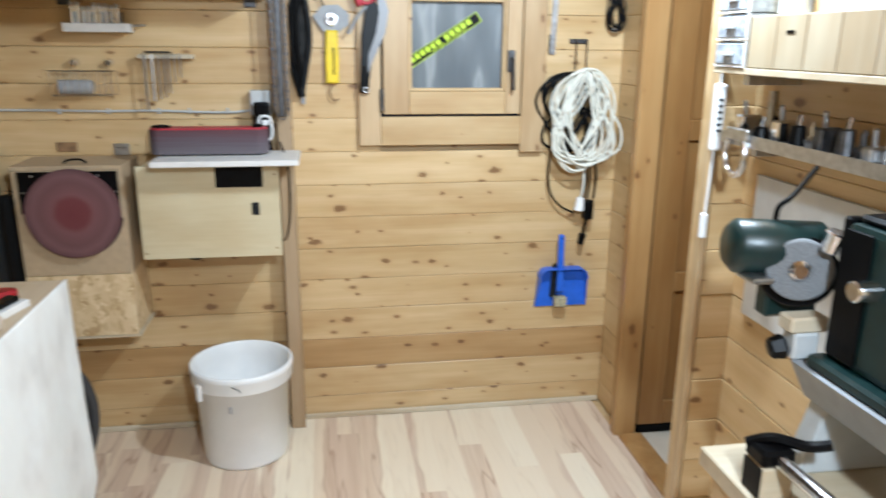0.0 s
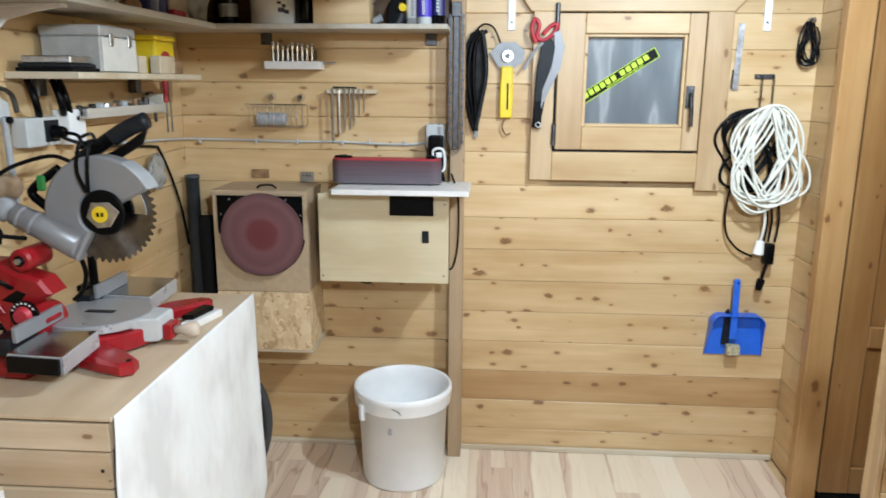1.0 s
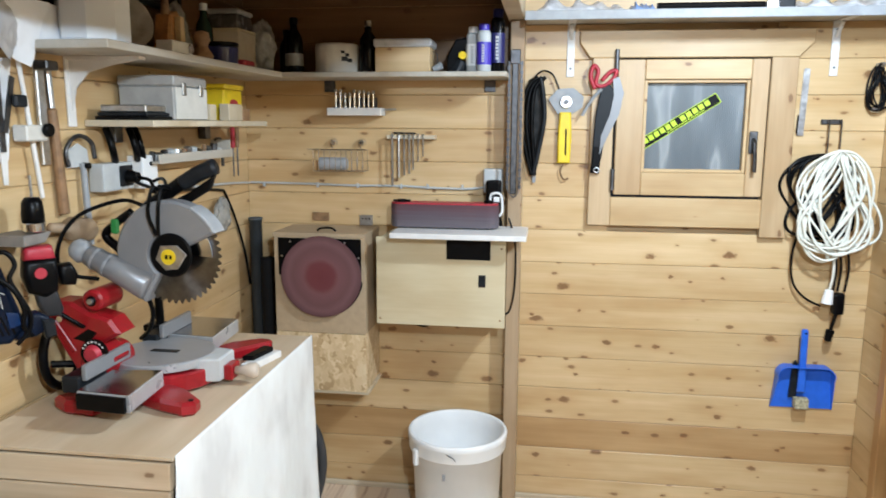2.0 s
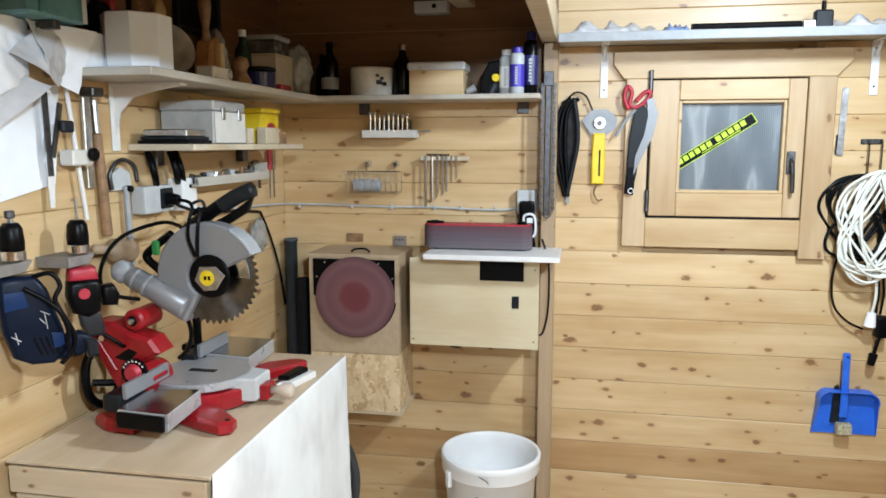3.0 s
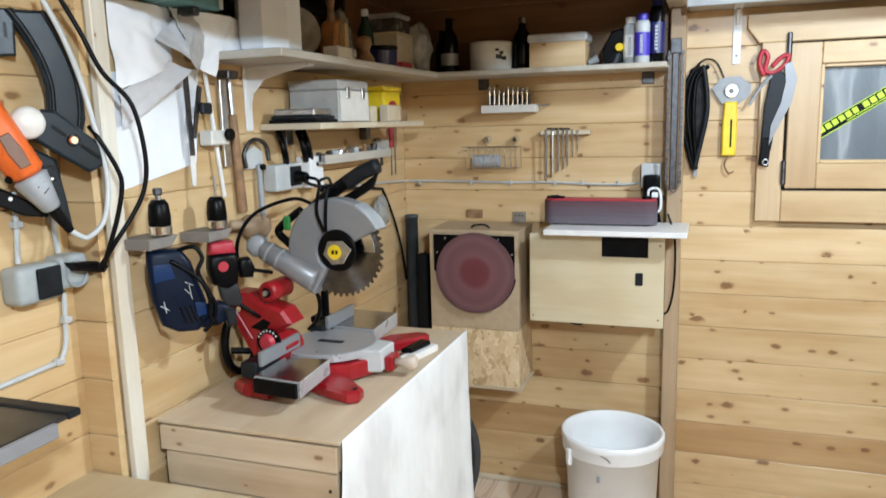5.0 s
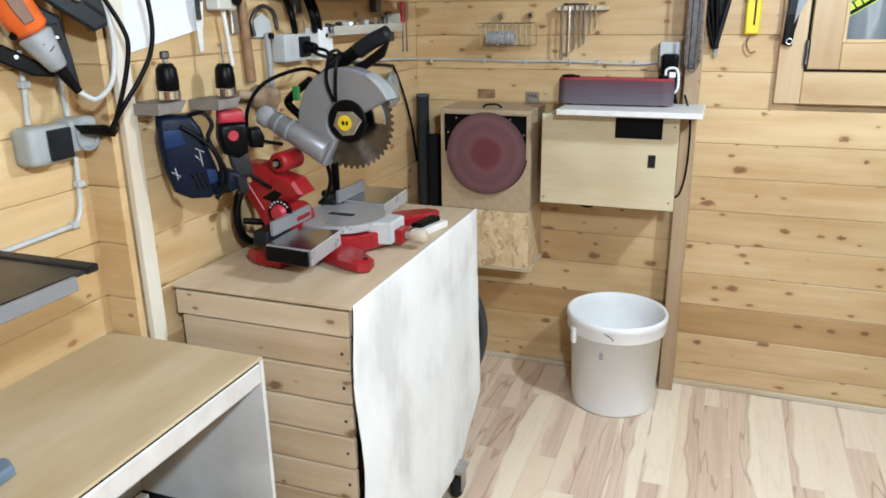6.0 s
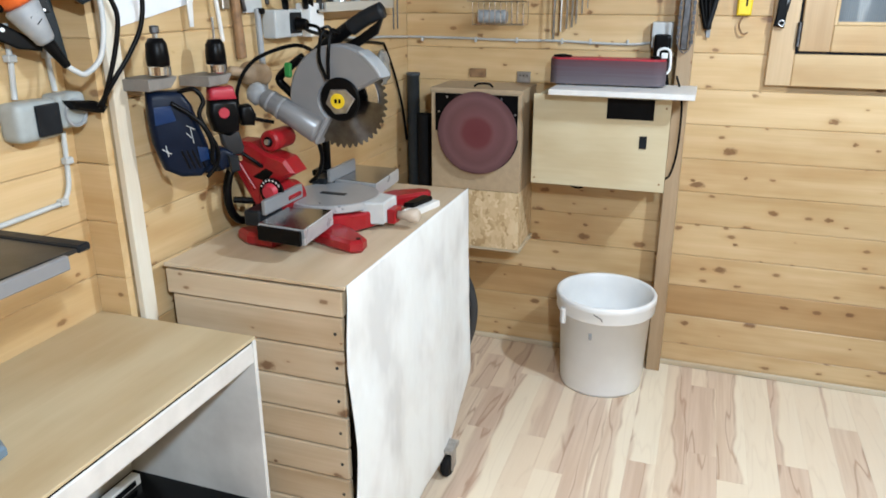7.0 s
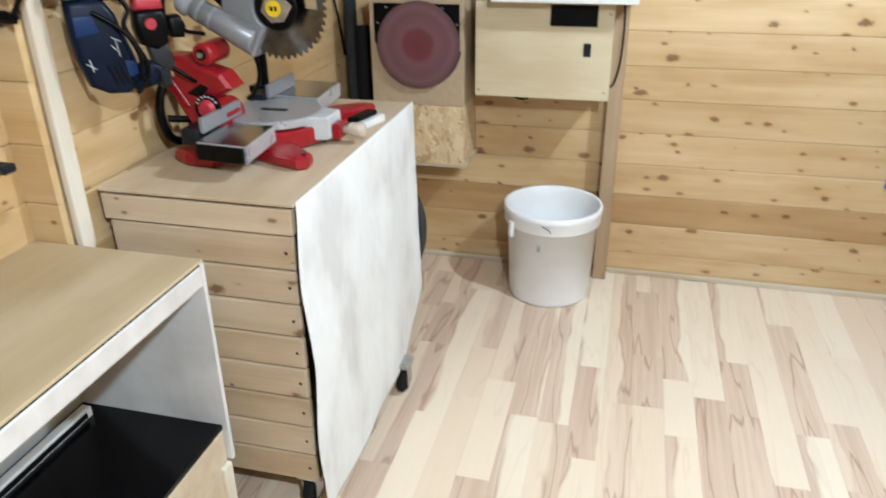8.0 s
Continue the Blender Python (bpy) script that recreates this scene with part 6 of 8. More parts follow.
def hex_key_rack():
    t = thing("hex_key_rack", (0.70, -0.03, 1.50), "wooden rail with a graded row of steel hex keys", "tool holder")
    part("rail", box(0.600, 0.795, -0.048, -0.0015, 1.506, 1.522, 0.002), PLANED, t)
    for x, l in ((0.624, 0.195), (0.650, 0.165), (0.672, 0.155), (0.692, 0.15), (0.708, 0.135), (0.728, 0.10), (0.748, 0.08)):
        r = 0.0045 * (l / 0.195) ** 0.6
        part("hex_key", hose([(x, -0.048, 1.526), (x, -0.052, 1.520), (x, -0.0535, 1.50), (x, -0.0535, 1.52 - l)], r, seg=6), STEEL, t)
    part("long_key", rod((0.622, -0.03, 1.530), (0.715, -0.03, 1.5285), 0.004, seg=6), STEEL_DARK, t)


hex_key_rack()


def wall_cable():
    t = thing("wall_cable", (0.5, -0.008, 1.31), "grey cable clipped along the boards", "cable")
    part("cable", hose([(0.012, -0.007, 1.322), (0.25, -0.007, 1.320), (0.45, -0.007, 1.316), (0.63, -0.007, 1.317), (0.80, -0.008, 1.311), (0.92, -0.008, 1.310), (0.992, -0.008, 1.318)], 0.0045, seg=8), LIGHT_GREY, t)
    part("cable", hose([(0.010, -0.02, 1.322), (0.010, -0.25, 1.335), (0.010, -0.5, 1.345), (0.010, -0.75, 1.37)], 0.0045, seg=8), LIGHT_GREY, t)
    for x in (0.07, 0.30, 0.47, 0.65, 0.76, 0.90):
        part("clip", box(x - 0.004, x + 0.004, -0.014, -0.0015, 1.306, 1.326, 0.001), LIGHT_GREY, t)


wall_cable()


def wall_socket():
    t = thing("power_socket", (1.03, -0.03, 1.30), "grey surface power socket with plugs in it", "socket")
    part("box", box(0.988, 1.062, -0.045, -0.0015, 1.300, 1.393, 0.006, seg=2), LIGHT_GREY, t)
    p = thing("black_plug", (1.03, -0.06, 1.2), "black plug and adapter hanging at the socket", "plug")
    part("body", box(1.000, 1.060, -0.085, -0.0455, 1.225, 1.352, 0.012, seg=2), BLACK, p)
    part("tail", rod((1.045, -0.06, 1.2245), (1.062, -0.06, 1.16), 0.012, 0.008, seg=10), BLACK, p)
    s = thing("white_switch", (1.045, -0.09, 1.22), "white switch clip hung over the plug", "switch")
    part("frame", hose([(1.022, -0.091, 1.296), (1.060, -0.091, 1.296), (1.064, -0.091, 1.225), (1.036, -0.091, 1.215), (1.024, -0.091, 1.25)], 0.005, seg=8, closed=True, n=4), WHITE_PLASTIC, s)
    part("centre", box(1.032, 1.055, -0.095, -0.088, 1.268, 1.288, 0.002), WHITE_PLASTIC, s)


wall_socket()

t = thing("plastic_pipe", (0.048, -0.06, 0.0), "dark blue-grey plastic pipe standing in the corner", "pipe")
part("pipe", lathe([(0, 0), (0.026, 0), (0.026, 1.17), (0.029, 1.17), (0.029, 1.182), (0.022, 1.182), (0.022, 0.9), (0, 0.9)], 24, None, Matrix.Translation((0.048, -0.062, 0.0))), plain("pipe_plastic", (0.055, 0.068, 0.080), 0.5, vary=0.15), t, smooth=True)
t = thing("vacuum_hose", (0.10, -0.13, 0.0), "black ribbed vacuum hose standing behind the bench", "hose")
part("hose", hose([(0.12, -0.11, 0.02), (0.115, -0.10, 0.4), (0.108, -0.09, 0.8), (0.105, -0.085, 1.02)], 0.030, seg=14), RUBBER, t, smooth=True)
t = thing("rubber_hose", (0.40, -0.55, 0.0), "grey coiled hose on the floor behind the bench", "hose")
part("loop", hose([(0.36, -0.60, 0.028), (0.40, -0.62, 0.06), (0.445, -0.61, 0.22), (0.476, -0.60, 0.34), (0.478, -0.60, 0.44), (0.45, -0.61, 0.53), (0.40, -0.62, 0.56), (0.34, -0.60, 0.50)], 0.018, seg=14), plain("dark_hose", (0.030, 0.031, 0.034), 0.55, vary=0.15), t, smooth=True)
part("cuff", rod((0.335, -0.595, 0.50), (0.31, -0.58, 0.42), 0.027, seg=14, bevel=0.003), DARK_GREY, t)


# ---- mitre saw on the bench ----
# saw outlines are given in room x and z, facing the room


def upright(y):
    return Matrix.Translation((0, y, 0)) @ ON_BACK


MACHINED = plain("machined_metal", (0.46, 0.47, 0.48), 0.3, metal=0.35, vary=0.06, scale=22, relief=0.03)

POLISHED = plain("polished_table", (0.42, 0.43, 0.45), 0.2, metal=1.0, vary=0.1, scale=14, relief=0.02)
TURNTABLE_GREY = plain("turntable_grey", (0.30, 0.31, 0.325), 0.32, metal=0.2, vary=0.08, scale=20, relief=0.02)


def mitre_saw():
    B = 0.9005
    t = thing("mitre_saw", (0.27, -1.22, B), "red and grey mitre saw with its head raised", "mitre saw")
    base = slab([(0.27 + 0.135 * math.cos(radians(a)), -1.205 + 0.150 * math.sin(radians(a))) for a in range(0, 360, 15)], 0.045, Matrix.Translation((0, 0, B + 0.008)), bevel=0.004)
    part("base", base, RED, t, "red cast base")
    feet = (
        [(0.235, -1.335), (0.315, -1.31), (0.395, -1.355), (0.448, -1.405), (0.452, -1.435), (0.425, -1.452), (0.360, -1.432), (0.275, -1.395)],
        [(0.105, -1.445), (0.150, -1.475), (0.225, -1.480), (0.255, -1.350), (0.165, -1.335)],
        [(0.285, -1.080), (0.345, -1.085), (0.400, -1.010), (0.448, -0.950), (0.440, -0.922), (0.405, -0.915), (0.330, -0.965)],
        [(0.105, -0.960), (0.165, -0.925), (0.235, -0.945), (0.255, -1.065), (0.165, -1.080)],
    )
    for f in feet:
        part("foot", slab(f, 0.034, Matrix.Translation((0, 0, B)), bevel=0.008), RED, t)
    part("foot_pad", rod((0.436, -1.428, B + 0.0345), (0.436, -1.428, B + 0.036), 0.006, seg=12), BLACK, t)
    part("turntable", slab([(0.262 + 0.128 * math.cos(radians(a)), -1.215 + 0.128 * math.sin(radians(a))) for a in range(0, 360, 10)], 0.020, Matrix.Translation((0, 0, 0.958)), bevel=0.002), MACHINED, t, "grey cast turntable")
    part("turntable_face", slab([(0.262 + 0.123 * math.cos(radians(a)), -1.215 + 0.123 * math.sin(radians(a))) for a in range(0, 360, 10)], 0.0012, Matrix.Translation((0, 0, 0.9782))), TURNTABLE_GREY, t, "smooth grey turntable face")
    part("turntable_arm", slab([(0.34, -1.275), (0.428, -1.255), (0.428, -1.165), (0.345, -1.145)], 0.060, Matrix.Translation((0, 0, 0.917)), bevel=0.004), LIGHT_GREY, t, "bright cast front arm")
    part("arm_front", box(0.4285, 0.452, -1.235, -1.185, 0.915, 0.955, 0.003), RED, t)
    part("insert", box(0.225, 0.30, -1.226, -1.206, 0.9797, 0.9812, 0.0005), DARK_GREY, t)
    for name, q in (("wing", [(0.222, -1.528), (0.352, -1.540), (0.338, -1.368), (0.218, -1.385)]), ("wing", [(0.178, -1.075), (0.335, -1.092), (0.322, -0.893), (0.160, -0.886)])):
        w = part(name, slab(q, 0.040, Matrix.Translation((0, 0, 0.942)), bevel=0.002), MACHINED, t, "grey cast side table")
        mid = [sum(c) / 4 for c in zip(*q)]
        part("table_face", slab([(mid[0] + (px - mid[0]) * 0.97, mid[1] + (py - mid[1]) * 0.97) for px, py in q], 0.0012, Matrix.Translation((0, 0, 0.9822))), POLISHED, w, "polished metal table face")
        lo = min(q, key=lambda c: c[1])
        if lo[1] < -1.5:
            # black plate darkens the end that faces away from the lamp
            part("end_cap", slab([(q[0][0] + 0.004, q[0][1] - 0.0105), (q[1][0] - 0.006, q[1][1] - 0.0105), (q[1][0] - 0.006, q[1][1] - 0.0008), (q[0][0] + 0.004, q[0][1] - 0.0008)], 0.036, Matrix.Translation((0, 0, 0.9435)), bevel=0.002), BLACK, w, "black plate for the shaded near end")
    for y0, y1 in ((-1.470, -1.285), (-1.125, -0.960)):
        part("fence", box(0.196, 0.208, y0, y1, 0.983, 1.020, 0.002), ALU, t, "bright sliding fence")
        part("fence_base", box(0.150, 0.1955, y0 - 0.01, y1 + 0.01, 0.955, 0.995, 0.004), DARK_GREY, t)
    part("scale", box(0.158, 0.178, -1.38, -1.26, 0.9955, 1.005, 0.002), BLACK, t)
    part("knob", lathe([(0, 0), (0.011, 0), (0.012, 0.02), (0.019, 0.034), (0.020, 0.052), (0.014, 0.060), (0, 0.060)], 20, None, Matrix.Translation((0.4525, -1.215, 0.937)) @ pose(0, 0, 0, 0, 90, 8)), plain("knob_beige", (0.50, 0.42, 0.34), 0.5), t, "beige mitre lock knob", smooth=True)
    # tilting arm
    part("arm", slab([(0.044, 1.100), (0.060, 1.140), (0.107, 1.139), (0.150, 1.115), (0.205, 1.100), (0.232, 1.065), (0.175, 1.035), (0.212, 1.000), (0.195, 0.965), (0.112, 0.962), (0.080, 1.015), (0.056, 1.060)], 0.075, upright(-1.290), bevel=0.008), RED, t, "red cast tilting arm")
    part("arm_foot", rod((0.165, -1.375, 0.985), (0.165, -1.255, 0.985), 0.040, seg=24, bevel=0.008), RED, t)
    part("angle_scale", rod((0.172, -1.3755, 1.020), (0.172, -1.383, 1.020), 0.034, seg=28), BLACK, t, "black bevel angle scale")
    part("scale_hub", rod((0.172, -1.3832, 1.020), (0.172, -1.398, 1.020), 0.023, 0.019, seg=28, bevel=0.003), RED_SOFT, t, "red bevel lock knob")
    for k in range(7):
        a = radians(35 + 20 * k)
        part("scale_tick", box(0.172 + 0.029 * math.cos(a) - 0.0022, 0.172 + 0.029 * math.cos(a) + 0.0022, -1.3842, -1.3832, 1.020 + 0.029 * math.sin(a) - 0.0022, 1.020 + 0.029 * math.sin(a) + 0.0022), WHITE_PAINT, t)
    # flat black plate drawn on for the shade inside a recess
    part("arm_recess", slab([(0.110, 1.050), (0.150, 1.075), (0.172, 1.066), (0.150, 1.040)], 0.002, upright(-1.3646)), BLACK, t)
    part("arm_rib", slab([(0.050, 1.104), (0.060, 1.112), (0.118, 1.020), (0.108, 1.014)], 0.006, upright(-1.3650), bevel=0.002), RED, t)
    part("pivot", rod((0.165, -1.3655, 1.145), (0.165, -1.270, 1.145), 0.027, seg=28, bevel=0.006), RED, t, "red pivot boss")
    part("pivot_cap", rod((0.165, -1.366, 1.145), (0.165, -1.369, 1.145), 0.013, seg=24, bevel=0.001), BLACK, t)
    part("pivot_bolt", rod((0.165, -1.3692, 1.145), (0.165, -1.376, 1.145), 0.0075, seg=6), STEEL, t)
    for x, z in ((0.062, 1.118), (0.06, 1.098)):
        part("bolt", rod((x + 0.02, -1.3652, z), (x + 0.02, -1.371, z), 0.008, seg=6), CHROME, t)
    # blade and guard
    hx, hz, yb, r = 0.331, 1.247, -1.270, 0.125
    teeth = []
    n = 44
    for i in range(n):
        a = 2 * math.pi * i / n
        da = 2 * math.pi / n
        for f, rr in ((0.0, r), (0.28, r * 0.985), (0.42, r * 0.925), (0.62, r * 0.925)):
            teeth.append((hx + rr * math.cos(-(a + f * da)), hz + rr * math.sin(-(a + f * da))))
    bmat, nt, bs = nodes_of("saw_steel")
    bs.inputs["Metallic"].default_value = 1.0
    bs.inputs["Roughness"].default_value = 0.32
    bs.inputs["Anisotropic"].default_value = 0.85
    tn = nt.nodes.new("ShaderNodeTangent")
    tn.direction_type, tn.axis = "RADIAL", "Y"
    link(nt, tn.outputs[0], bs.inputs["Tangent"])
    g = noise_tex(nt, coords(nt), 40.0, 3)
    link(nt, ramp(nt, g, [(0.3, (0.13, 0.125, 0.12)), (0.7, (0.20, 0.195, 0.19))]), bs.inputs["Base Color"])
    b = slab([(x - hx, z - hz) for x, z in teeth[::-1]], 0.0026, ON_BACK)
    bl = part("blade", b, bmat, t, "round toothed steel blade")
    bl.matrix_parent_inverse = Matrix.Translation(-BASES["mitre_saw"]) @ Matrix.Translation((hx, yb, hz))
    sector = arc(hx, hz, 0.136, 26, 240, 34) + arc(hx, hz, 0.050, 240, 26, 20)
    part("upper_guard", slab(sector, 0.052, upright(yb + 0.022), bevel=0.006), ALU, t, "grey metal upper blade guard")
    part("guard_lip", slab(arc(hx, hz, 0.138, 26, 62, 10) + arc(hx, hz, 0.128, 62, 26, 10), 0.058, upright(yb + 0.025), bevel=0.003), GREY, t)
    part("hub_cover", rod((hx + 0.011, yb - 0.0305, hz + 0.004), (hx + 0.011, yb - 0.040, hz + 0.004), 0.054, seg=36, bevel=0.004), BLACK, t, "black round hub cover")
    part("hub_clamp", slab([(-0.036, -0.006), (-0.012, -0.032), (0.020, -0.028), (0.044, 0.008), (0.020, 0.030), (-0.022, 0.028)], 0.005, Matrix.Translation((hx + 0.011, yb - 0.0402, hz)) @ ON_BACK, bevel=0.0015), STEEL, t)
    part("hub_label", rod((hx + 0.009, yb - 0.0454, hz + 0.001), (hx + 0.009, yb - 0.0465, hz + 0.001), 0.019, seg=28), YELLOW, t, "round yellow hub label")
    mk = bmesh.new()
    box(hx + 0.001, hx + 0.008, yb - 0.0475, yb - 0.0466, hz - 0.004, hz + 0.006, bm=mk)
    box(hx + 0.012, hx + 0.018, yb - 0.0475, yb - 0.0466, hz - 0.004, hz + 0.006, bm=mk)
    part("label_bars", mk, BLACK, t)
    # chrome wedge modelled in place of a reflection beside the hub
    part("lower_guard", slab(arc(hx, hz, 0.104, -2, 34, 8) + [(hx + 0.030, hz + 0.004)], 0.006, upright(yb - 0.006)), CHROME, t, "bright chrome wedge in the shape of a reflection")
    # motor and chute
    part("motor", rod((0.120, -1.30, 1.246), (0.276, -1.295, 1.168), 0.026, 0.036, seg=28, bevel=0.005), ALU, t, "grey motor housing", smooth=True)
    part("motor_cap", rod((0.082, -1.30, 1.265), (0.1195, -1.30, 1.2463), 0.027, 0.030, seg=24, bevel=0.010), GREY, t, smooth=True)
    for k in range(2):
        p0 = Vector((0.120, -1.30, 1.246)).lerp(Vector((0.276, -1.295, 1.168)), 0.12 + k * 0.20)
        dd = (Vector((0.276, -1.295, 1.168)) - Vector((0.120, -1.30, 1.246))).normalized()
        part("motor_rib", rod(p0, p0 + dd * 0.006, 0.029 + k * 0.0022, seg=28), GREY, t)
    # handle
    part("handle", hose([(0.205, -1.235, 1.300), (0.250, -1.235, 1.355), (0.305, -1.235, 1.395), (0.350, -1.235, 1.425)], 0.017, seg=14), BLACK, t, "black plastic handle bar", smooth=True)
    part("handle_grip", hose([(0.345, -1.235, 1.418), (0.385, -1.235, 1.442), (0.432, -1.235, 1.462)], 0.020, seg=14), DARK_GREY, t, smooth=True)
    part("grip_foot", slab([(0.0, 0.0), (0.05, 0.025), (0.115, 0.068), (0.10, 0.03), (0.03, -0.012)], 0.018, Matrix.Translation((0.318, -1.226, 1.375)) @ ON_BACK, bevel=0.004), BLACK, t)
    part("carry_loop", hose([(0.205, -1.235, 1.345), (0.160, -1.235, 1.315), (0.130, -1.235, 1.285), (0.155, -1.235, 1.258), (0.190, -1.235, 1.235), (0.205, -1.235, 1.265)], 0.011, seg=10), BLACK, t, "black carry handle", smooth=True)
    part("trigger_lock", box(0.184, 0.204, -1.300, -1.288, 1.298, 1.335, 0.004), plain("green_button", (0.02, 0.22, 0.05), 0.4), t, "green lock button")
    # cords
    part("cord", hose([(0.310, -1.262, 1.402), (0.300, -1.295, 1.412), (0.298, -1.314, 1.385), (0.296, -1.316, 1.345), (0.312, -1.314, 1.300)], 0.0045, seg=8), BLACK, t)
    part("cord", hose([(0.326, -1.262, 1.408), (0.325, -1.298, 1.416), (0.324, -1.315, 1.385), (0.320, -1.316, 1.345), (0.317, -1.314, 1.300)], 0.0045, seg=8), BLACK, t)
    part("cord", hose([(0.24, -1.225, 1.355), (0.16, -1.20, 1.370), (0.07, -1.25, 1.335), (0.045, -1.30, 1.27), (0.05, -1.30, 1.20), (0.12, -1.26, 1.175)], 0.005, seg=8), BLACK, t)
    part("cord", hose([(0.24, -1.26, 1.16), (0.225, -1.20, 1.08), (0.19, -1.16, 1.02), (0.14, -1.12, 0.98)], 0.006, seg=8), BLACK, t)
    part("cord", hose([(0.31, -1.23, 1.39), (0.20, -1.10, 1.39), (0.10, -1.02, 1.40), (0.085, -1.0, 1.415)], 0.005, seg=8), BLACK, t)
    # dust ring and rear stop
    part("dust_ring", hose([(0.058, -1.335 + 0.075 * math.cos(a), 1.005 + 0.085 * math.sin(a)) for a in np.linspace(0, 2 * math.pi, 14)[:-1]], 0.011, seg=10, closed=True), BLACK, t, "black dust bag ring", smooth=True)
    part("ring_strut", rod((0.062, -1.39, 0.99), (0.120, -1.33, 0.975), 0.009, seg=8), BLACK, t)
    part("clamp_post", rod((0.150, -1.035, 0.935), (0.150, -1.035, 1.13), 0.012, seg=12), BLACK, t)
    part("clamp_foot", box(0.11, 0.19, -1.06, -1.01, 0.980, 1.000, 0.004), BLACK, t)


mitre_saw()
t = thing("crayon_box", (0.44, -1.04, 0.90), "small white tray with a black marker block", "tray")
part("tray", slab([(0.425, -1.115), (0.462, -1.105), (0.490, -0.985), (0.452, -0.975)], 0.020, Matrix.Translation((0, 0, 0.9005)), bevel=0.002), WHITE_PAINT, t)
part("block", slab([(0.420, -1.095), (0.450, -1.09), (0.472, -1.0), (0.440, -0.99)], 0.014, Matrix.Translation((0, 0, 0.921)), bevel=0.002), BLACK, t)


# ---- drills in wall holders ----
def drill(y, top, body, accent, name_label, red):
    t = thing("power_drill", (0.07, y, top - 0.29), name_label, "drill", "drills on the wall")
    x = 0.078
    part("bit", rod((x, y, top + 0.0005), (x, y, top + (0.05 if red else 0.025)), 0.003 if red else 0.006, seg=8), STEEL, t)
    if not red:
        part("bit_head", rod((x, y, top + 0.010), (x, y, top + 0.026), 0.010, seg=10, bevel=0.002), STEEL_DARK, t)
    part("chuck", lathe([(0, 0), (0.024, 0), (0.024, 0.012), (0.0245, 0.014), (0.022, 0.045), (0.015, 0.056), (0, 0.056)], 24, None, Matrix.Translation((x, y, top - 0.056))), BLACK, t, "black drill chuck", smooth=True)
    part("collar", rod((x, y, top - 0.078), (x, y, top - 0.0565), 0.025, seg=24, bevel=0.002), CHROME, t)
    hold = thing("drill_holder", (0.04, y, top - 0.10), "grey wooden wall bracket with a slot for a drill", "tool holder", "drill holders")
    part("plate", slab([(-0.050, 0.006), (0.020, 0.006), (0.042, 0.026), (0.042, 0.030), (-0.050, 0.030)], 0.088, Matrix.Translation((0.0015, y, top - 0.1125)) @ ON_LEFT, bevel=0.002), plain("holder_grey", (0.21, 0.19, 0.17), 0.6, vary=0.12), hold)
    zt = top - 0.113
    # the tool hangs turned from the wall: outlines are along its grip and up, with its thickness across
    lay = Matrix.Translation((x, y, zt)) @ pose(0, 0, 0, 0, 0, 47) @ ON_BACK
    here = lambda u, z, d=0.0: lay @ Vector((u, z, d))

    def shell(name, outline, d0, d1, material, bevel, label="", parent=None):
        bm = slab(outline, d1 - d0, Matrix.Translation((0, 0, d0)))
        es = [e for e in bm.edges if abs(e.verts[0].co.z - e.verts[1].co.z) < 1e-7]
        bmesh.ops.bevel(bm, geom=es, offset=bevel, segments=3, affect="EDGES", profile=0.5)
        bmesh.ops.transform(bm, matrix=lay @ Matrix.Diagonal((1, 0.94, 1, 1)), verts=bm.verts)
        return part(name, bm, material, parent or t, label, smooth=True)

    if red:
        shell("gear_case", [(-0.026, 0.002), (0.030, 0.002), (0.036, -0.030), (-0.030, -0.030)], -0.028, 0.028, RED_SOFT, 0.010, "red gear collar")
        shell("motor_body", [(-0.030, -0.0305), (0.036, -0.0305), (0.040, -0.070), (0.036, -0.112), (0.010, -0.125), (-0.026, -0.110), (-0.034, -0.070)], -0.030, 0.030, body, 0.013)
        shell("grip", [(-0.012, -0.112), (0.034, -0.108), (0.046, -0.160), (0.040, -0.178), (0.006, -0.176), (-0.006, -0.150)], -0.018, 0.018, accent, 0.009, "dark grey rubber grip")
        part("button", rod(here(0.0, -0.058, 0.0302), here(0.0, -0.058, 0.034), 0.013, seg=18, bevel=0.001), RED_SOFT, t, "red round button")
        shell("side_handle", [(0.042, -0.050), (0.070, -0.048), (0.082, -0.075), (0.076, -0.104), (0.044, -0.100)], -0.022, 0.022, BLACK, 0.010)
        part("cord", hose([here(0.04, -0.165), here(0.07, -0.19, 0.01), here(0.09, -0.205, 0.0), here(0.12, -0.20, -0.02)], 0.005, seg=8), BLACK, t, smooth=True)
    else:
        shell("motor_body", [(-0.034, 0.002), (0.036, 0.002), (0.056, -0.030), (0.068, -0.080), (0.082, -0.128), (0.088, -0.175), (0.060, -0.203), (0.018, -0.200), (-0.016, -0.180), (-0.032, -0.120), (-0.037, -0.060)], -0.030, 0.030, body, 0.014)
        shell("grip", [(0.070, -0.148), (0.115, -0.140), (0.138, -0.155), (0.140, -0.180), (0.112, -0.196), (0.070, -0.200)], -0.020, 0.020, body, 0.009)
        shell("body_panel", [(-0.026, -0.030), (0.010, -0.028), (0.018, -0.064), (-0.026, -0.072)], 0.0295, 0.0325, accent, 0.001, "lighter blue side panel")
        shell("grip_panel", [(0.056, -0.128), (0.078, -0.132), (0.080, -0.160), (0.060, -0.166)], 0.0295, 0.0325, accent, 0.001, "lighter blue grip panel")
        for k in range(4):
            part("vent", slab([(0.020 + 0.011 * k, -0.128), (0.024 + 0.011 * k, -0.126), (0.038 + 0.011 * k, -0.168), (0.034 + 0.011 * k, -0.170)], 0.0012, lay @ Matrix.Translation((0, 0, 0.0302))), BLACK, t)
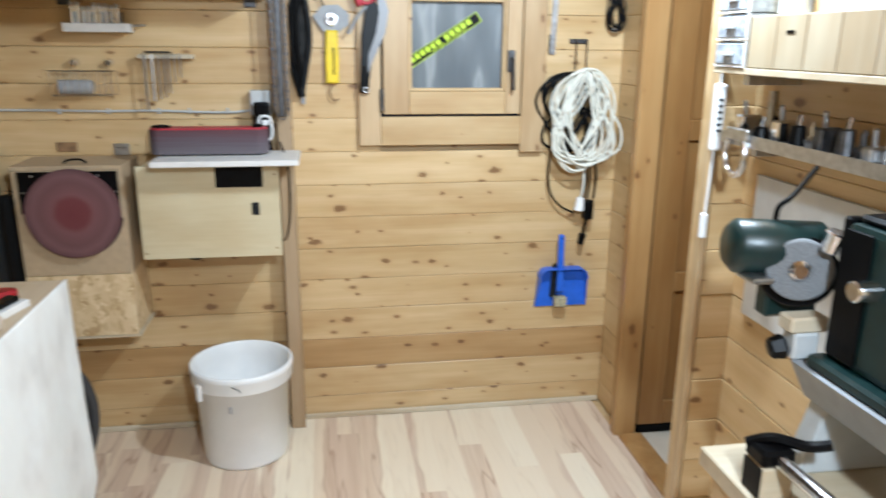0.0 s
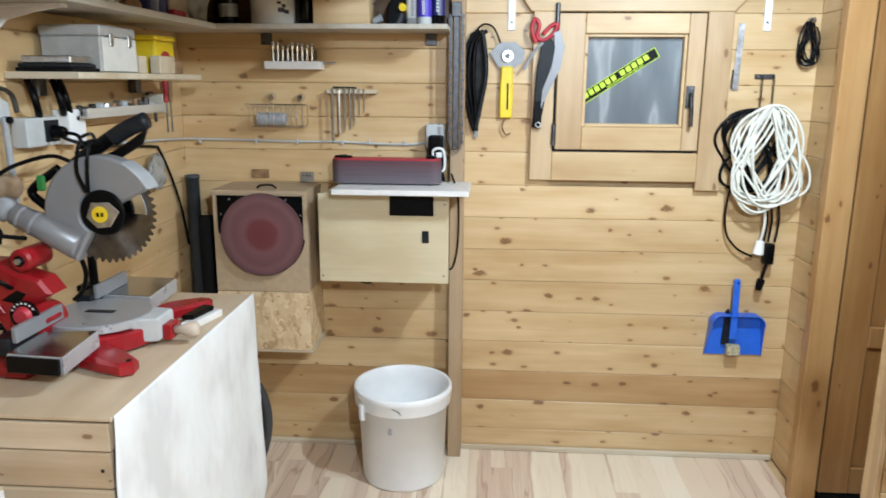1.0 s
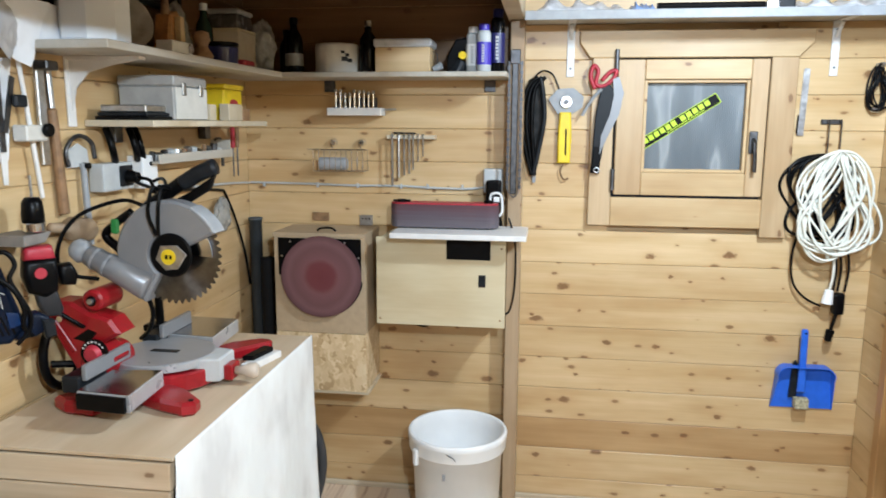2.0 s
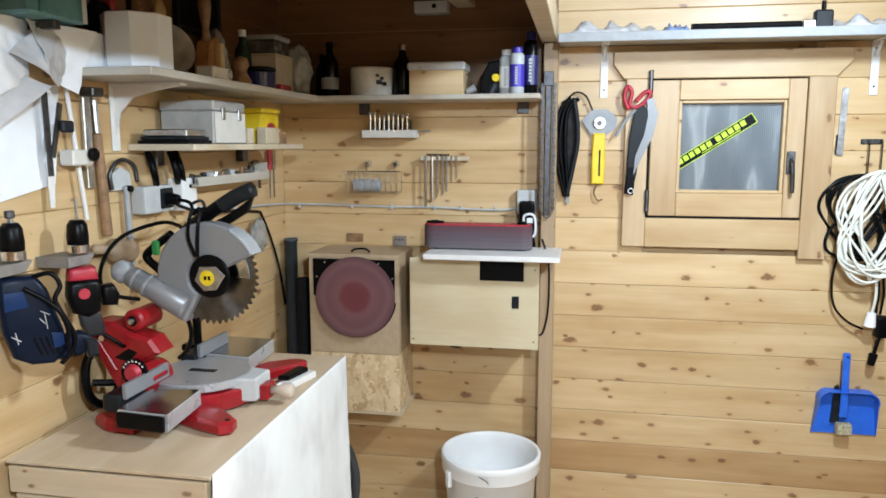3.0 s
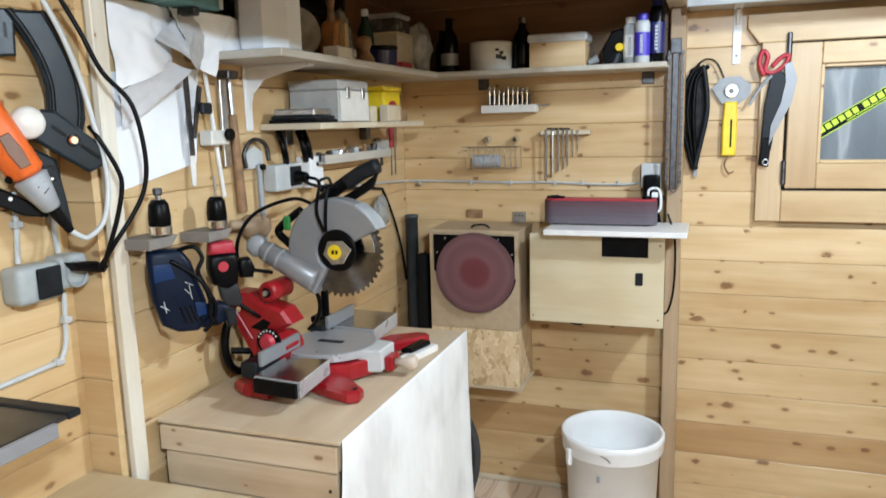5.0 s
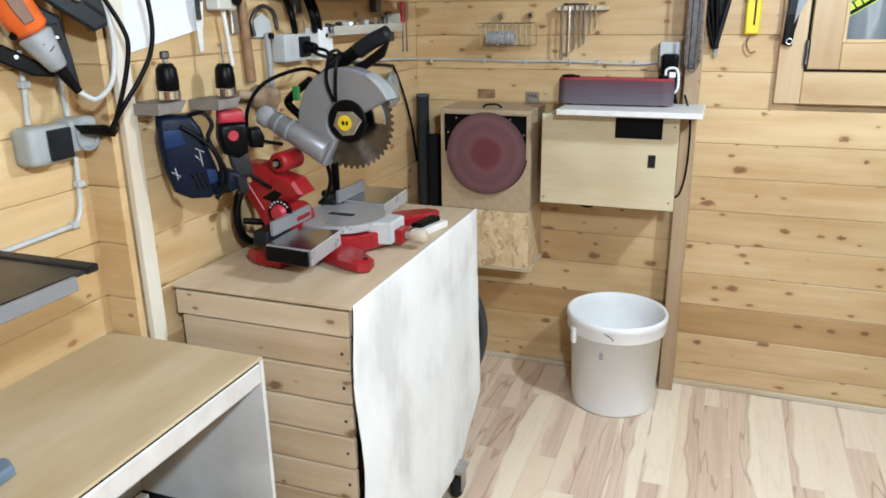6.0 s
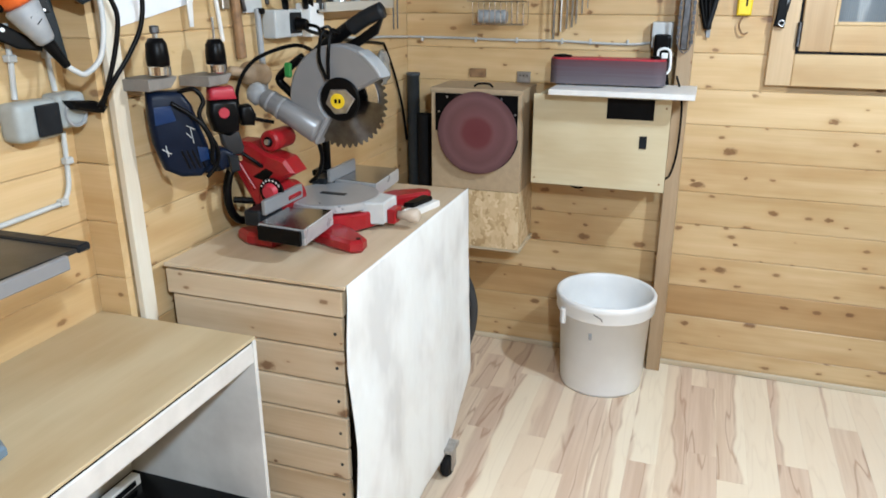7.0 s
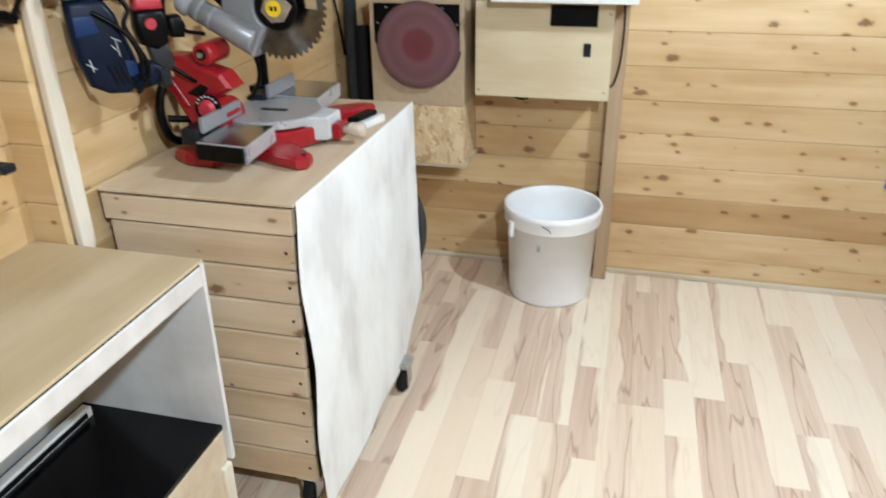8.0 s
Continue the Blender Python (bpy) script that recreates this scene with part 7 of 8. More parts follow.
        for (u0, z0), (u1, z1) in (((-0.010, -0.112), (-0.006, -0.138)), ((-0.018, -0.120), (0.000, -0.132)), ((0.046, -0.078), (0.050, -0.112)), ((0.038, -0.072), (0.056, -0.082)), ((0.036, -0.088), (0.046, -0.100))):
            part("print_bar", rod(here(u0, z0, 0.0305), here(u1, z1, 0.0305), 0.0010, seg=6), LIGHT_GREY, t)
        part("cord", hose([here(0.03, 0.0, 0.02), here(0.062, 0.006, 0.034), here(0.078, -0.02, 0.038), here(0.066, -0.05, 0.040), here(0.082, -0.09, 0.042), here(0.098, -0.13, 0.040), here(0.092, -0.165, 0.038), here(0.070, -0.19, 0.036)], 0.005, seg=8), BLACK, t, smooth=True)
        part("cord", hose([here(0.01, -0.02, 0.034), here(0.046, -0.046, 0.042), here(0.072, -0.075, 0.046), here(0.086, -0.115, 0.046), here(0.084, -0.15, 0.042), here(0.100, -0.178, 0.030)], 0.005, seg=8), BLACK, t, smooth=True)
        part("plug", slab([(0.120, -0.146), (0.146, -0.152), (0.148, -0.186), (0.126, -0.190)], 0.03, lay @ Matrix.Translation((0, 0, 0.0)), bevel=0.004), DARK_GREY, t)


drill(-1.633, 1.412, BLUE_TOOL, plain("blue_panel", (0.003, 0.022, 0.085), 0.4, spec=0.25), "dark blue corded drill hung chuck upwards", False)
drill(-1.428, 1.398, BLACK, plain("black_red_panel", (0.022, 0.022, 0.024), 0.45, spec=0.25), "black and red drill hung chuck upwards", True)


# ---- hand tools on the alcove's side wall ----
def stick_tool(name, label, cat, ya, za, yb, zb, w, material, x=0.012):
    t = thing(name, (x, ya, min(za, zb)), label, cat)
    part("shaft", rod((x, ya, za), (x, yb, zb), w, seg=12, bevel=w * 0.3), material, t)
    return t


t = stick_tool("marking_gauge", "long white marking gauge with a black lock knob", "gauge", -1.363, 1.715, -1.318, 1.385, 0.0055, WHITE_PAINT, 0.025)
part("block", box(0.010, 0.050, -1.385, -1.312, 1.522, 1.560, 0.004), CREAM, t)
part("knob", rod((0.0505, -1.322, 1.548), (0.066, -1.322, 1.548), 0.016, seg=14, bevel=0.003), BLACK, t)
t = thing("chisel", (0.014, -1.275, 1.46), "steel bar clamp hung upright on the boards", "clamp")
part("bar", box(0.006, 0.016, -1.290, -1.262, 1.462, 1.705, 0.002), STEEL, t)
part("jaw", box(0.0165, 0.055, -1.305, -1.260, 1.690, 1.712, 0.003), STEEL_DARK, t)
t = thing("wood_bar", (0.014, -1.235, 1.33), "long brown wooden handle hung upright", "handle")
part("bar", rod((0.016, -1.245, 1.600), (0.016, -1.228, 1.335), 0.012, 0.014, seg=12, bevel=0.003), TURNED, t)
part("ferrule", rod((0.016, -1.245, 1.601), (0.016, -1.25, 1.70), 0.008, seg=10), STEEL, t)
t = thing("wooden_mallet", (0.05, -1.24, 1.26), "turned wooden mallet lying on pegs", "mallet")
part("head", lathe([(0, 0), (0.026, 0), (0.031, 0.01), (0.031, 0.075), (0.026, 0.085), (0.013, 0.09), (0.012, 0.155), (0, 0.16)], 24, None, Matrix.Translation((0.036, -1.16, 1.285)) @ pose(0, 0, 0, 80, 0, 0)), plain("mallet_wood", (0.34, 0.24, 0.15), 0.6, vary=0.2), t, smooth=True)
t = thing("coping_saw", (0.03, -1.14, 1.24), "small hooked saw frame with a long grip", "saw")
part("bow", hose([(0.022, -1.205, 1.455), (0.022, -1.212, 1.495), (0.022, -1.18, 1.525), (0.022, -1.14, 1.530), (0.022, -1.10, 1.510), (0.022, -1.092, 1.47)], 0.006, seg=8), STEEL_DARK, t, smooth=True)
part("plate", slab([(-0.05, 0), (0.045, 0), (0.04, 0.045), (0.0, 0.062), (-0.04, 0.045)], 0.004, Matrix.Translation((0.008, -1.148, 1.450)) @ ON_LEFT), LIGHT_GREY, t)
part("stem", rod((0.020, -1.142, 1.46), (0.020, -1.135, 1.24), 0.008, 0.010, seg=10, bevel=0.002), GREY, t)
part("grip_knob", rod((0.018, -1.138, 1.453), (0.036, -1.138, 1.453), 0.009, seg=10), BLACK, t)


def side_socket():
    t = thing("power_socket", (0.03, -0.95, 1.38), "grey double surface socket with black plugs", "socket")
    part("box", box(0.0015, 0.046, -1.095, -0.945, 1.378, 1.455, 0.005, seg=2), LIGHT_GREY, t)
    part("insert", box(0.0465, 0.049, -1.020, -0.955, 1.388, 1.446, 0.002), DARK_GREY, t)
    part("switch_box", box(0.0015, 0.052, -0.905, -0.820, 1.372, 1.470, 0.005, seg=2), WHITE_PLASTIC, t)
    part("indicator", rod((0.0525, -0.862, 1.445), (0.056, -0.862, 1.445), 0.006, seg=10), BLACK, t)
    p = thing("black_plug", (0.07, -0.98, 1.39), "black angled plug in the side socket", "plug")
    part("body", rod((0.0495, -0.985, 1.415), (0.085, -0.985, 1.412), 0.020, 0.015, seg=16, bevel=0.003), BLACK, p)
    part("cord", hose([(0.085, -0.985, 1.412), (0.12, -0.99, 1.405), (0.16, -1.04, 1.385), (0.22, -1.12, 1.40)], 0.005, seg=8), BLACK, p, smooth=True)
    part("cord", hose([(0.053, -0.86, 1.39), (0.10, -0.88, 1.40), (0.18, -1.0, 1.36), (0.26, -1.16, 1.38)], 0.005, seg=8), BLACK, p, smooth=True)
    c = thing("loose_cable", (0.02, -0.3, 1.0), "black cable hanging from the side wall", "cable")
    part("cable", hose([(0.20, -1.12, 1.385), (0.08, -0.80, 1.36), (0.012, -0.52, 1.335), (0.010, -0.30, 1.315), (0.010, -0.255, 1.296), (0.012, -0.17, 1.18), (0.014, -0.10, 1.04), (0.015, -0.06, 0.9)], 0.005, seg=8), BLACK, c, smooth=True)


side_socket()


def parts_tray():
    t = thing("tool_tray", (0.05, -0.60, 1.44), "narrow grey tray of small fittings on the wall", "tray")
    part("base", box(0.0015, 0.075, -0.860, -0.335, 1.443, 1.450, 0.001), SHELF, t)
    part("front", box(0.0755, 0.083, -0.860, -0.335, 1.443, 1.472, 0.001), SHELF, t)
    part("end", box(0.002, 0.075, -0.342, -0.335, 1.4505, 1.505, 0.001), SHELF, t)
    rnd = random.Random(8)
    for i in range(13):
        y = -0.84 + i * 0.038
        f = thing("small_fitting", (0.045, y, 1.4505), "small metal fitting lying in the tray", "fitting", "fittings in the tray")
        mt = rnd.choice((STEEL, STEEL_DARK, CHROME, LIGHT_GREY, TURNED))
        h = rnd.uniform(0.02, 0.045)
        part("body", rod((0.045, y, 1.4505), (0.05, y + rnd.uniform(-0.01, 0.01), 1.4505 + h), rnd.uniform(0.008, 0.015), seg=8, bevel=0.002), mt, f)
    k = thing("hex_wrench", (0.03, -0.30, 1.40), "bent steel wrench hanging beside the tray", "wrench")
    part("wrench", hose([(0.02, -0.345, 1.505), (0.02, -0.315, 1.508), (0.02, -0.295, 1.495), (0.02, -0.285, 1.405)], 0.006, seg=8), STEEL_DARK, k)
    for y, mt in ((-0.19, RED_SOFT), (-0.15, TURNED)):
        s = thing("screwdriver", (0.02, y, 1.42), "screwdriver hanging near the corner", "screwdriver", "screwdrivers in the corner")
        part("grip", rod((0.02, y, 1.55), (0.02, y, 1.47), 0.010, 0.008, seg=10, bevel=0.003), mt, s)
        part("shank", rod((0.02, y, 1.4695), (0.02, y, 1.36), 0.003, seg=8), STEEL_DARK, s)
    g = thing("grip_clamp", (0.04, -1.0, 1.46), "black spring clamps hanging under the shelf", "clamp")
    for y in (-1.045, -0.93, -0.90):
        part("jaw", hose([(0.03, y, 1.55), (0.05, y - 0.015, 1.52), (0.055, y - 0.01, 1.485), (0.04, y + 0.02, 1.46)], 0.010, seg=8), BLACK, g, smooth=True)


parts_tray()


# ---- drawings pinned to the wall ----
# greyer copy of the paper, its shade put into the colour
PAPER_SHADED = plain("creased_paper", (0.50, 0.50, 0.51), 0.85, vary=0.12, scale=9)


def paper_sheet(name, label, corners, material, bend=0.0, edge=0.0, twist=0.0, seed=1.0, x0=0.006, crease=0.0):
    """A sheet on the wall: corners (y, z) from lower left, turning; bend lifts its middle, edge its lower right corner, twist makes a fold, crease makes ridges."""
    bm = bmesh.new()
    n = 26
    a, b, c, d = [Vector((0, *p)) for p in corners]
    for off in (0.0, 0.0008):
        g = []
        for j in range(n + 1):
            row = []
            for i in range(n + 1):
                u, v = i / n, j / n
                p = a.lerp(b, u).lerp(d.lerp(c, u), v)
                lift = bend * math.sin(math.pi * u) * (1 - 0.4 * v) + edge * max(0.0, u - v * 0.8) ** 2
                fold = twist * abs(u * 1.3 + v * 0.7 - 0.9)
                wave = 0.0025 * noise.noise(Vector((u * 3, v * 3, seed))) + crease * abs(noise.noise(Vector((u * 4.2 + v * 2.0, v * 3.1, seed + 5))))
                row.append(bm.verts.new((max(x0 + lift + fold + wave, 0.0025) + off, p.y, p.z)))
            g.append(row)
        for j in range(n):
            for i in range(n):
                f = (g[j][i], g[j][i + 1], g[j + 1][i + 1], g[j + 1][i])
                bm.faces.new(f if off else f[::-1])
    return tagged(part(name, bm, material, smooth=True), label, "paper", "papers on the wall")


paper_sheet("paper_sheet", "large white drawing sheet pinned to the wall", [(-1.660, 1.434), (-1.398, 1.480), (-1.362, 1.712), (-1.664, 1.690)], PAPER)
paper_sheet("curled_paper", "white sheet bulging under the header", [(-1.664, 1.650), (-1.480, 1.715), (-1.455, 1.843), (-1.666, 1.843)], PAPER, bend=0.022, seed=2.7, x0=0.016, crease=0.012)
paper_sheet("curled_paper", "folded flap of a sheet, coloured grey as if shaded", [(-1.662, 1.568), (-1.450, 1.702), (-1.500, 1.724), (-1.664, 1.645)], PAPER_SHADED, bend=0.012, edge=0.03, seed=6.1, x0=0.026, crease=0.004)
paper_sheet("curled_paper", "curled white sheet rolling off beside the shelf end", [(-1.500, 1.752), (-1.372, 1.690), (-1.335, 1.836), (-1.505, 1.843)], PAPER, bend=0.01, twist=0.055, seed=4.4, x0=0.034, crease=0.010)
paper_sheet("curled_paper", "torn corner of creased paper over the sheets", [(-1.565, 1.765), (-1.455, 1.700), (-1.375, 1.752), (-1.450, 1.843)], PAPER_SHADED, bend=0.028, edge=0.03, seed=9.2, x0=0.046, crease=0.010)
t = thing("set_square", (0.03, -1.43, 1.50), "dark steel squares hung over the papers", "square")
part("blade", slab([(0, 0), (0.016, 0.0), (0.012, 0.20), (-0.006, 0.20)], 0.003, Matrix.Translation((0.028, -1.447, 1.50)) @ ON_LEFT), STEEL_DARK, t)
part("leg", slab([(0, 0), (0.013, -0.004), (0.050, 0.12), (0.034, 0.125)], 0.003, Matrix.Translation((0.032, -1.44, 1.545)) @ ON_LEFT), STEEL_DARK, t)
part("clamp_body", box(0.036, 0.050, -1.412, -1.372, 1.600, 1.628, 0.004), DARK_GREY, t)
t = thing("paper_strip", (0.02, -1.43, 1.43), "narrow white ruler strip hanging below the sheets", "ruler")
part("strip", slab([(0, 0), (0.014, 0.0), (0.022, 0.11), (-0.004, 0.11)], 0.002, Matrix.Translation((0.020, -1.438, 1.425)) @ ON_LEFT), WHITE_PAINT, t)


# ---- nearer left wall: multitool, holders, sockets ----
HUNG = Matrix.Translation((-0.03, -1.87, 0)) @ pose(0, 0, 0, 0, 0, 53) @ ON_BACK   # along the hung tools, up, and out from the wall
SLATE = plain("slate_plastic", (0.010, 0.016, 0.021), 0.34, vary=0.12, spec=0.2)


def hung(u, z, d=0.0):
    return HUNG @ Vector((u, z, d))


def hung_slab(outline, d0, d1, bevel=0.005):
    """A moulded plate in the plane of the hung tools, with rounded rims."""
    bm = slab(outline, d1 - d0, Matrix.Translation((0, 0, d0)))
    es = [e for e in bm.edges if abs(e.verts[0].co.z - e.verts[1].co.z) < 1e-7]
    bmesh.ops.bevel(bm, geom=es, offset=bevel, segments=2, affect="EDGES", profile=0.5)
    bmesh.ops.transform(bm, matrix=HUNG, verts=bm.verts)
    return bm


def rotary_tool():
    t = thing("rotary_tool", (-0.03, -1.89, 1.38), "orange and grey rotary multitool hung on the wall", "rotary tool")
    a, b = hung(-0.085, 1.655, 0.030), hung(0.038, 1.416, 0.030)
    d = b - a
    part("body", rod(a, a + d * 0.72, 0.037, 0.034, seg=28, bevel=0.010), ORANGE, t, "orange tool body", smooth=True)
    part("nose", rod(a + d * 0.721, b, 0.033, 0.018, seg=28, bevel=0.005), GREY, t, "grey tapered nose", smooth=True)
    for k in range(2):
        part("nose_slot", rod(hung(0.014 + 0.010 * k, 1.462 - 0.012 * k, 0.0585 - 0.003 * k), hung(0.026 + 0.007 * k, 1.472 - 0.012 * k, 0.0545 - 0.003 * k), 0.0012, seg=6), DARK_GREY, t)
    part("tip", rod(b, hung(0.066, 1.370, 0.030), 0.013, 0.008, seg=14, bevel=0.002), BLACK, t)
    m = Matrix.Translation(a + d * 0.52) @ pose(0, 0, 0, 0, 0, 53) @ ON_BACK @ pose(0, 0, 0, 0, 0, 27)
    part("grip_panel", slab([(-0.010, -0.034), (0.010, -0.034), (0.013, 0.0), (0.010, 0.034), (-0.010, 0.034), (-0.013, 0.0)], 0.006, m @ Matrix.Translation((0.004, 0, 0.033)), bevel=0.002), plain("brown_grip", (0.17, 0.085, 0.05), 0.5, vary=0.15), t, "brown soft grip panel")
    part("switch", rod(a + d * 0.62 + Vector((-0.004, -0.022, -0.024)), a + d * 0.62 + Vector((0.0, -0.030, -0.030)), 0.007, seg=12), BLACK, t)
    part("flex_shaft", hose([hung(0.066, 1.371, 0.030), hung(0.080, 1.360, 0.028), hung(0.097, 1.355, 0.026), hung(0.127, 1.383, 0.024), hung(0.141, 1.440, 0.022), hung(0.141, 1.502, 0.020), hung(0.127, 1.585, 0.020), hung(0.111, 1.671, 0.020), hung(0.085, 1.758, 0.020), hung(0.050, 1.84, 0.015)], 0.0055, seg=10), LIGHT_GREY, t, "pale ribbed flexible shaft", smooth=True)
    br = part("wall_bracket", hung_slab([(-0.070, 1.475), (-0.020, 1.446), (0.034, 1.412), (0.030, 1.398), (-0.010, 1.404), (-0.075, 1.440)], -0.042, 0.0, 0.004), BLACK, t, "black wall bracket")
    part("screw", rod(hung(-0.03, 1.440, 0.0004), hung(-0.03, 1.440, 0.003), 0.004, seg=8), STEEL, br)


rotary_tool()


def belt_file():
    t = thing("belt_file", (-0.02, -1.80, 1.48), "dark slate belt file with a pale roller hung on the wall", "power tool")
    part("arm", hung_slab([(0.016, 1.596), (0.040, 1.610), (0.062, 1.606), (0.146, 1.532), (0.140, 1.496), (0.112, 1.483), (0.060, 1.520), (0.020, 1.552)], -0.006, 0.024, 0.006), SLATE, t, "slate cast arm", smooth=False)
    part("roller", rod(hung(0.013, 1.584, -0.004), hung(0.013, 1.584, 0.030), 0.031, seg=28, bevel=0.007), CREAM, t, "pale round roller", smooth=True)
    part("slot", slab([(0.050, 1.574), (0.054, 1.580), (0.078, 1.560), (0.074, 1.554)], 0.001, HUNG @ Matrix.Translation((0, 0, 0.0242))), BLACK, t)
    part("slot", slab([(0.098, 1.536), (0.102, 1.542), (0.136, 1.514), (0.132, 1.508)], 0.001, HUNG @ Matrix.Translation((0, 0, 0.0242))), BLACK, t)
    part("wing_nut", rod(hung(0.088, 1.549, 0.0245), hung(0.088, 1.549, 0.040), 0.013, 0.010, seg=8, bevel=0.003), CHROME, t, "bright wing nut")
    part("mount", hung_slab([(0.012, 1.540), (0.058, 1.512), (0.068, 1.438), (0.075, 1.376), (0.050, 1.388), (0.026, 1.464)], -0.050, -0.010, 0.005), SLATE, t, "slate plastic mount")
    part("mount_plate", hung_slab([(0.026, 1.498), (0.050, 1.500), (0.056, 1.470), (0.032, 1.466)], -0.0098, -0.004, 0.002), DARK_GREY, t)
    for u, z in ((0.036, 1.490), (0.046, 1.474)):
        part("screw", rod(hung(u, z, -0.0038), hung(u, z, -0.002), 0.003, seg=8), STEEL, t)
    h = thing("curved_guard", (-0.03, -1.80, 1.56), "tall curved slate plastic tool guard on the wall", "power tool")
    inner = [(-0.006, 1.800), (0.014, 1.768), (0.034, 1.728), (0.047, 1.690), (0.054, 1.650), (0.052, 1.596)]
    outer = [(0.108, 1.540), (0.122, 1.590), (0.123, 1.655), (0.112, 1.706), (0.094, 1.756), (0.074, 1.800)]
    part("shell", hung_slab(inner + outer, -0.052, -0.026, 0.007), SLATE, h)
    part("rib", hose([hung(u + 0.012, z, -0.026) for u, z in inner], 0.005, seg=8), DARK_GREY, h, smooth=True)
    part("rib", hose([hung(u - 0.012, z, -0.026) for u, z in outer], 0.004, seg=8), DARK_GREY, h, smooth=True)
    c = thing("charger", (-0.07, -1.88, 1.71), "small slate plastic charger high on the wall", "charger")
    part("case", hung_slab([(-0.040, 1.800), (0.016, 1.802), (0.011, 1.713), (-0.030, 1.711)], -0.050, -0.028, 0.004), SLATE, c)
    part("slot", slab([(-0.006, 1.775), (0.000, 1.775), (0.000, 1.745), (-0.006, 1.745)], 0.001, HUNG @ Matrix.Translation((0, 0, -0.0278))), BLACK, c)
    k = thing("black_power_cord", (-0.02, -1.7, 1.3), "black power cord drooping past the batten", "cord")
    part("cord", hose([hung(0.085, 1.83, 0.02), hung(0.118, 1.758, 0.03), hung(0.151, 1.681, 0.03), hung(0.201, 1.616, 0.03), hung(0.218, 1.516, 0.03), hung(0.211, 1.447, 0.03), hung(0.183, 1.392, 0.03), hung(0.144, 1.338, 0.03), hung(0.112, 1.288, 0.02)], 0.0048, seg=8), BLACK, k, smooth=True)
    part("cord", hose([hung(0.120, 1.575, 0.012), hung(0.135, 1.547, 0.026), hung(0.162, 1.490, 0.026), hung(0.168, 1.450, 0.026), hung(0.150, 1.377, 0.026), hung(0.116, 1.284, 0.022)], 0.0048, seg=8), BLACK, k, smooth=True)


belt_file()


SOCKET_GREY = plain("socket_grey", (0.33, 0.36, 0.36), 0.45, vary=0.06)


def double_socket():
    t = thing("power_socket", (-0.06, -1.84, 1.22), "grey weatherproof double socket with a dark flap", "socket")
    for y0, y1, dz in ((-1.915, -1.812, 0.0), (-1.811, -1.738, 0.012)):
        part("box", box(XL + 0.0015, -0.028, y0, y1, 1.228 + dz, 1.305 + dz * 0.5, 0.016, seg=3), SOCKET_GREY, t, smooth=True)
    part("flap", box(-0.0275, -0.022, -1.876, -1.818, 1.236, 1.298, 0.004, seg=2), DARK_GREY, t, "dark square flap")
    part("open_ring", hose([(-0.026, -1.775 + 0.026 * math.cos(a), 1.270 + 0.026 * math.sin(a)) for a in np.linspace(0, 2 * math.pi, 13)[:-1]], 0.004, seg=6, closed=True), GREY, t)
    p = thing("black_plug", (-0.01, -1.75, 1.26), "flat black plug pushed into the socket", "plug")
    part("body", slab([(-0.045, 0.020), (0.02, 0.012), (0.055, -0.004), (0.04, -0.018), (-0.03, 0.0)], 0.03, Matrix.Translation((-0.0275, -1.765, 1.280)) @ ON_LEFT, bevel=0.005), BLACK, p)
    c = thing("conduit", (-0.08, -1.8, 1.05), "pale grey conduit pipe clipped to the boards", "conduit")
    part("pipe", hose([(-0.076, -1.770, 1.228), (-0.076, -1.774, 1.16), (-0.076, -1.780, 1.11), (-0.076, -1.800, 1.082), (-0.076, -1.84, 1.078), (-0.076, -1.93, 1.075), (-0.076, -2.10, 1.07), (-0.076, -2.3, 1.066)], 0.0055, seg=10), LIGHT_GREY, c, smooth=True)
    part("pipe", hose([(-0.076, -1.872, 1.307), (-0.076, -1.866, 1.37), (-0.076, -1.862, 1.45)], 0.0055, seg=10), LIGHT_GREY, c)
    part("pipe", hose([(-0.076, -1.772, 1.312), (-0.076, -1.776, 1.37), (-0.076, -1.778, 1.45)], 0.0055, seg=10), LIGHT_GREY, c)
    for y, z in ((-1.772, 1.165), (-1.803, 1.081), (-1.866, 1.385), (-1.776, 1.385)):
        part("clip", box(XL + 0.0015, -0.066, y - 0.010, y + 0.010, z - 0.007, z + 0.007, 0.002), LIGHT_GREY, c)


double_socket()


def table_saw():
    t = thing("saw_table", (0.08, -2.5, 0.80), "scuffed dark steel saw table with a pale rim", "table saw")
    x0, x1, y0, y1, z = XL + 0.004, 0.228, -2.75, -2.070, 1.10
    mat = plain("scuffed_steel", (0.06, 0.058, 0.055), 0.32, metal=0.6, vary=0.62, scale=9)
    part("top", box(x0, x1, y0, y1, z - 0.008, z, 0.002), mat, t, "scuffed dark table plate")
    part("back_rail", box(x0, x1 + 0.002, y1 + 0.0005, y1 + 0.028, z - 0.010, z + 0.004, 0.003), DARK_GREY, t)
    part("edge", box(x1 + 0.0005, x1 + 0.012, y0, y1 - 0.03, z - 0.026, z - 0.001, 0.002), ALU, t, "pale metal edge")
    part("underside", box(x0 + 0.01, x1, y0 + 0.02, y1 - 0.02, z - 0.020, z - 0.0085, 0.002), SLAT_GREY, t)
    part("slot", box(x0 + 0.10, x0 + 0.112, y0 + 0.05, y1 - 0.05, z + 0.0002, z + 0.0008), BLACK, t)
    for y in (-2.10, -2.145, -2.30):
        part("knob", rod((x1 - 0.035, y, z - 0.0205), (x1 - 0.035, y, z - 0.036), 0.014, seg=14, bevel=0.003), BLACK, t)
    part("body", box(x0 + 0.01, x1 - 0.04, y0 + 0.02, -2.42, 0.8005, z - 0.021, 0.004), SLAT_GREY, t)


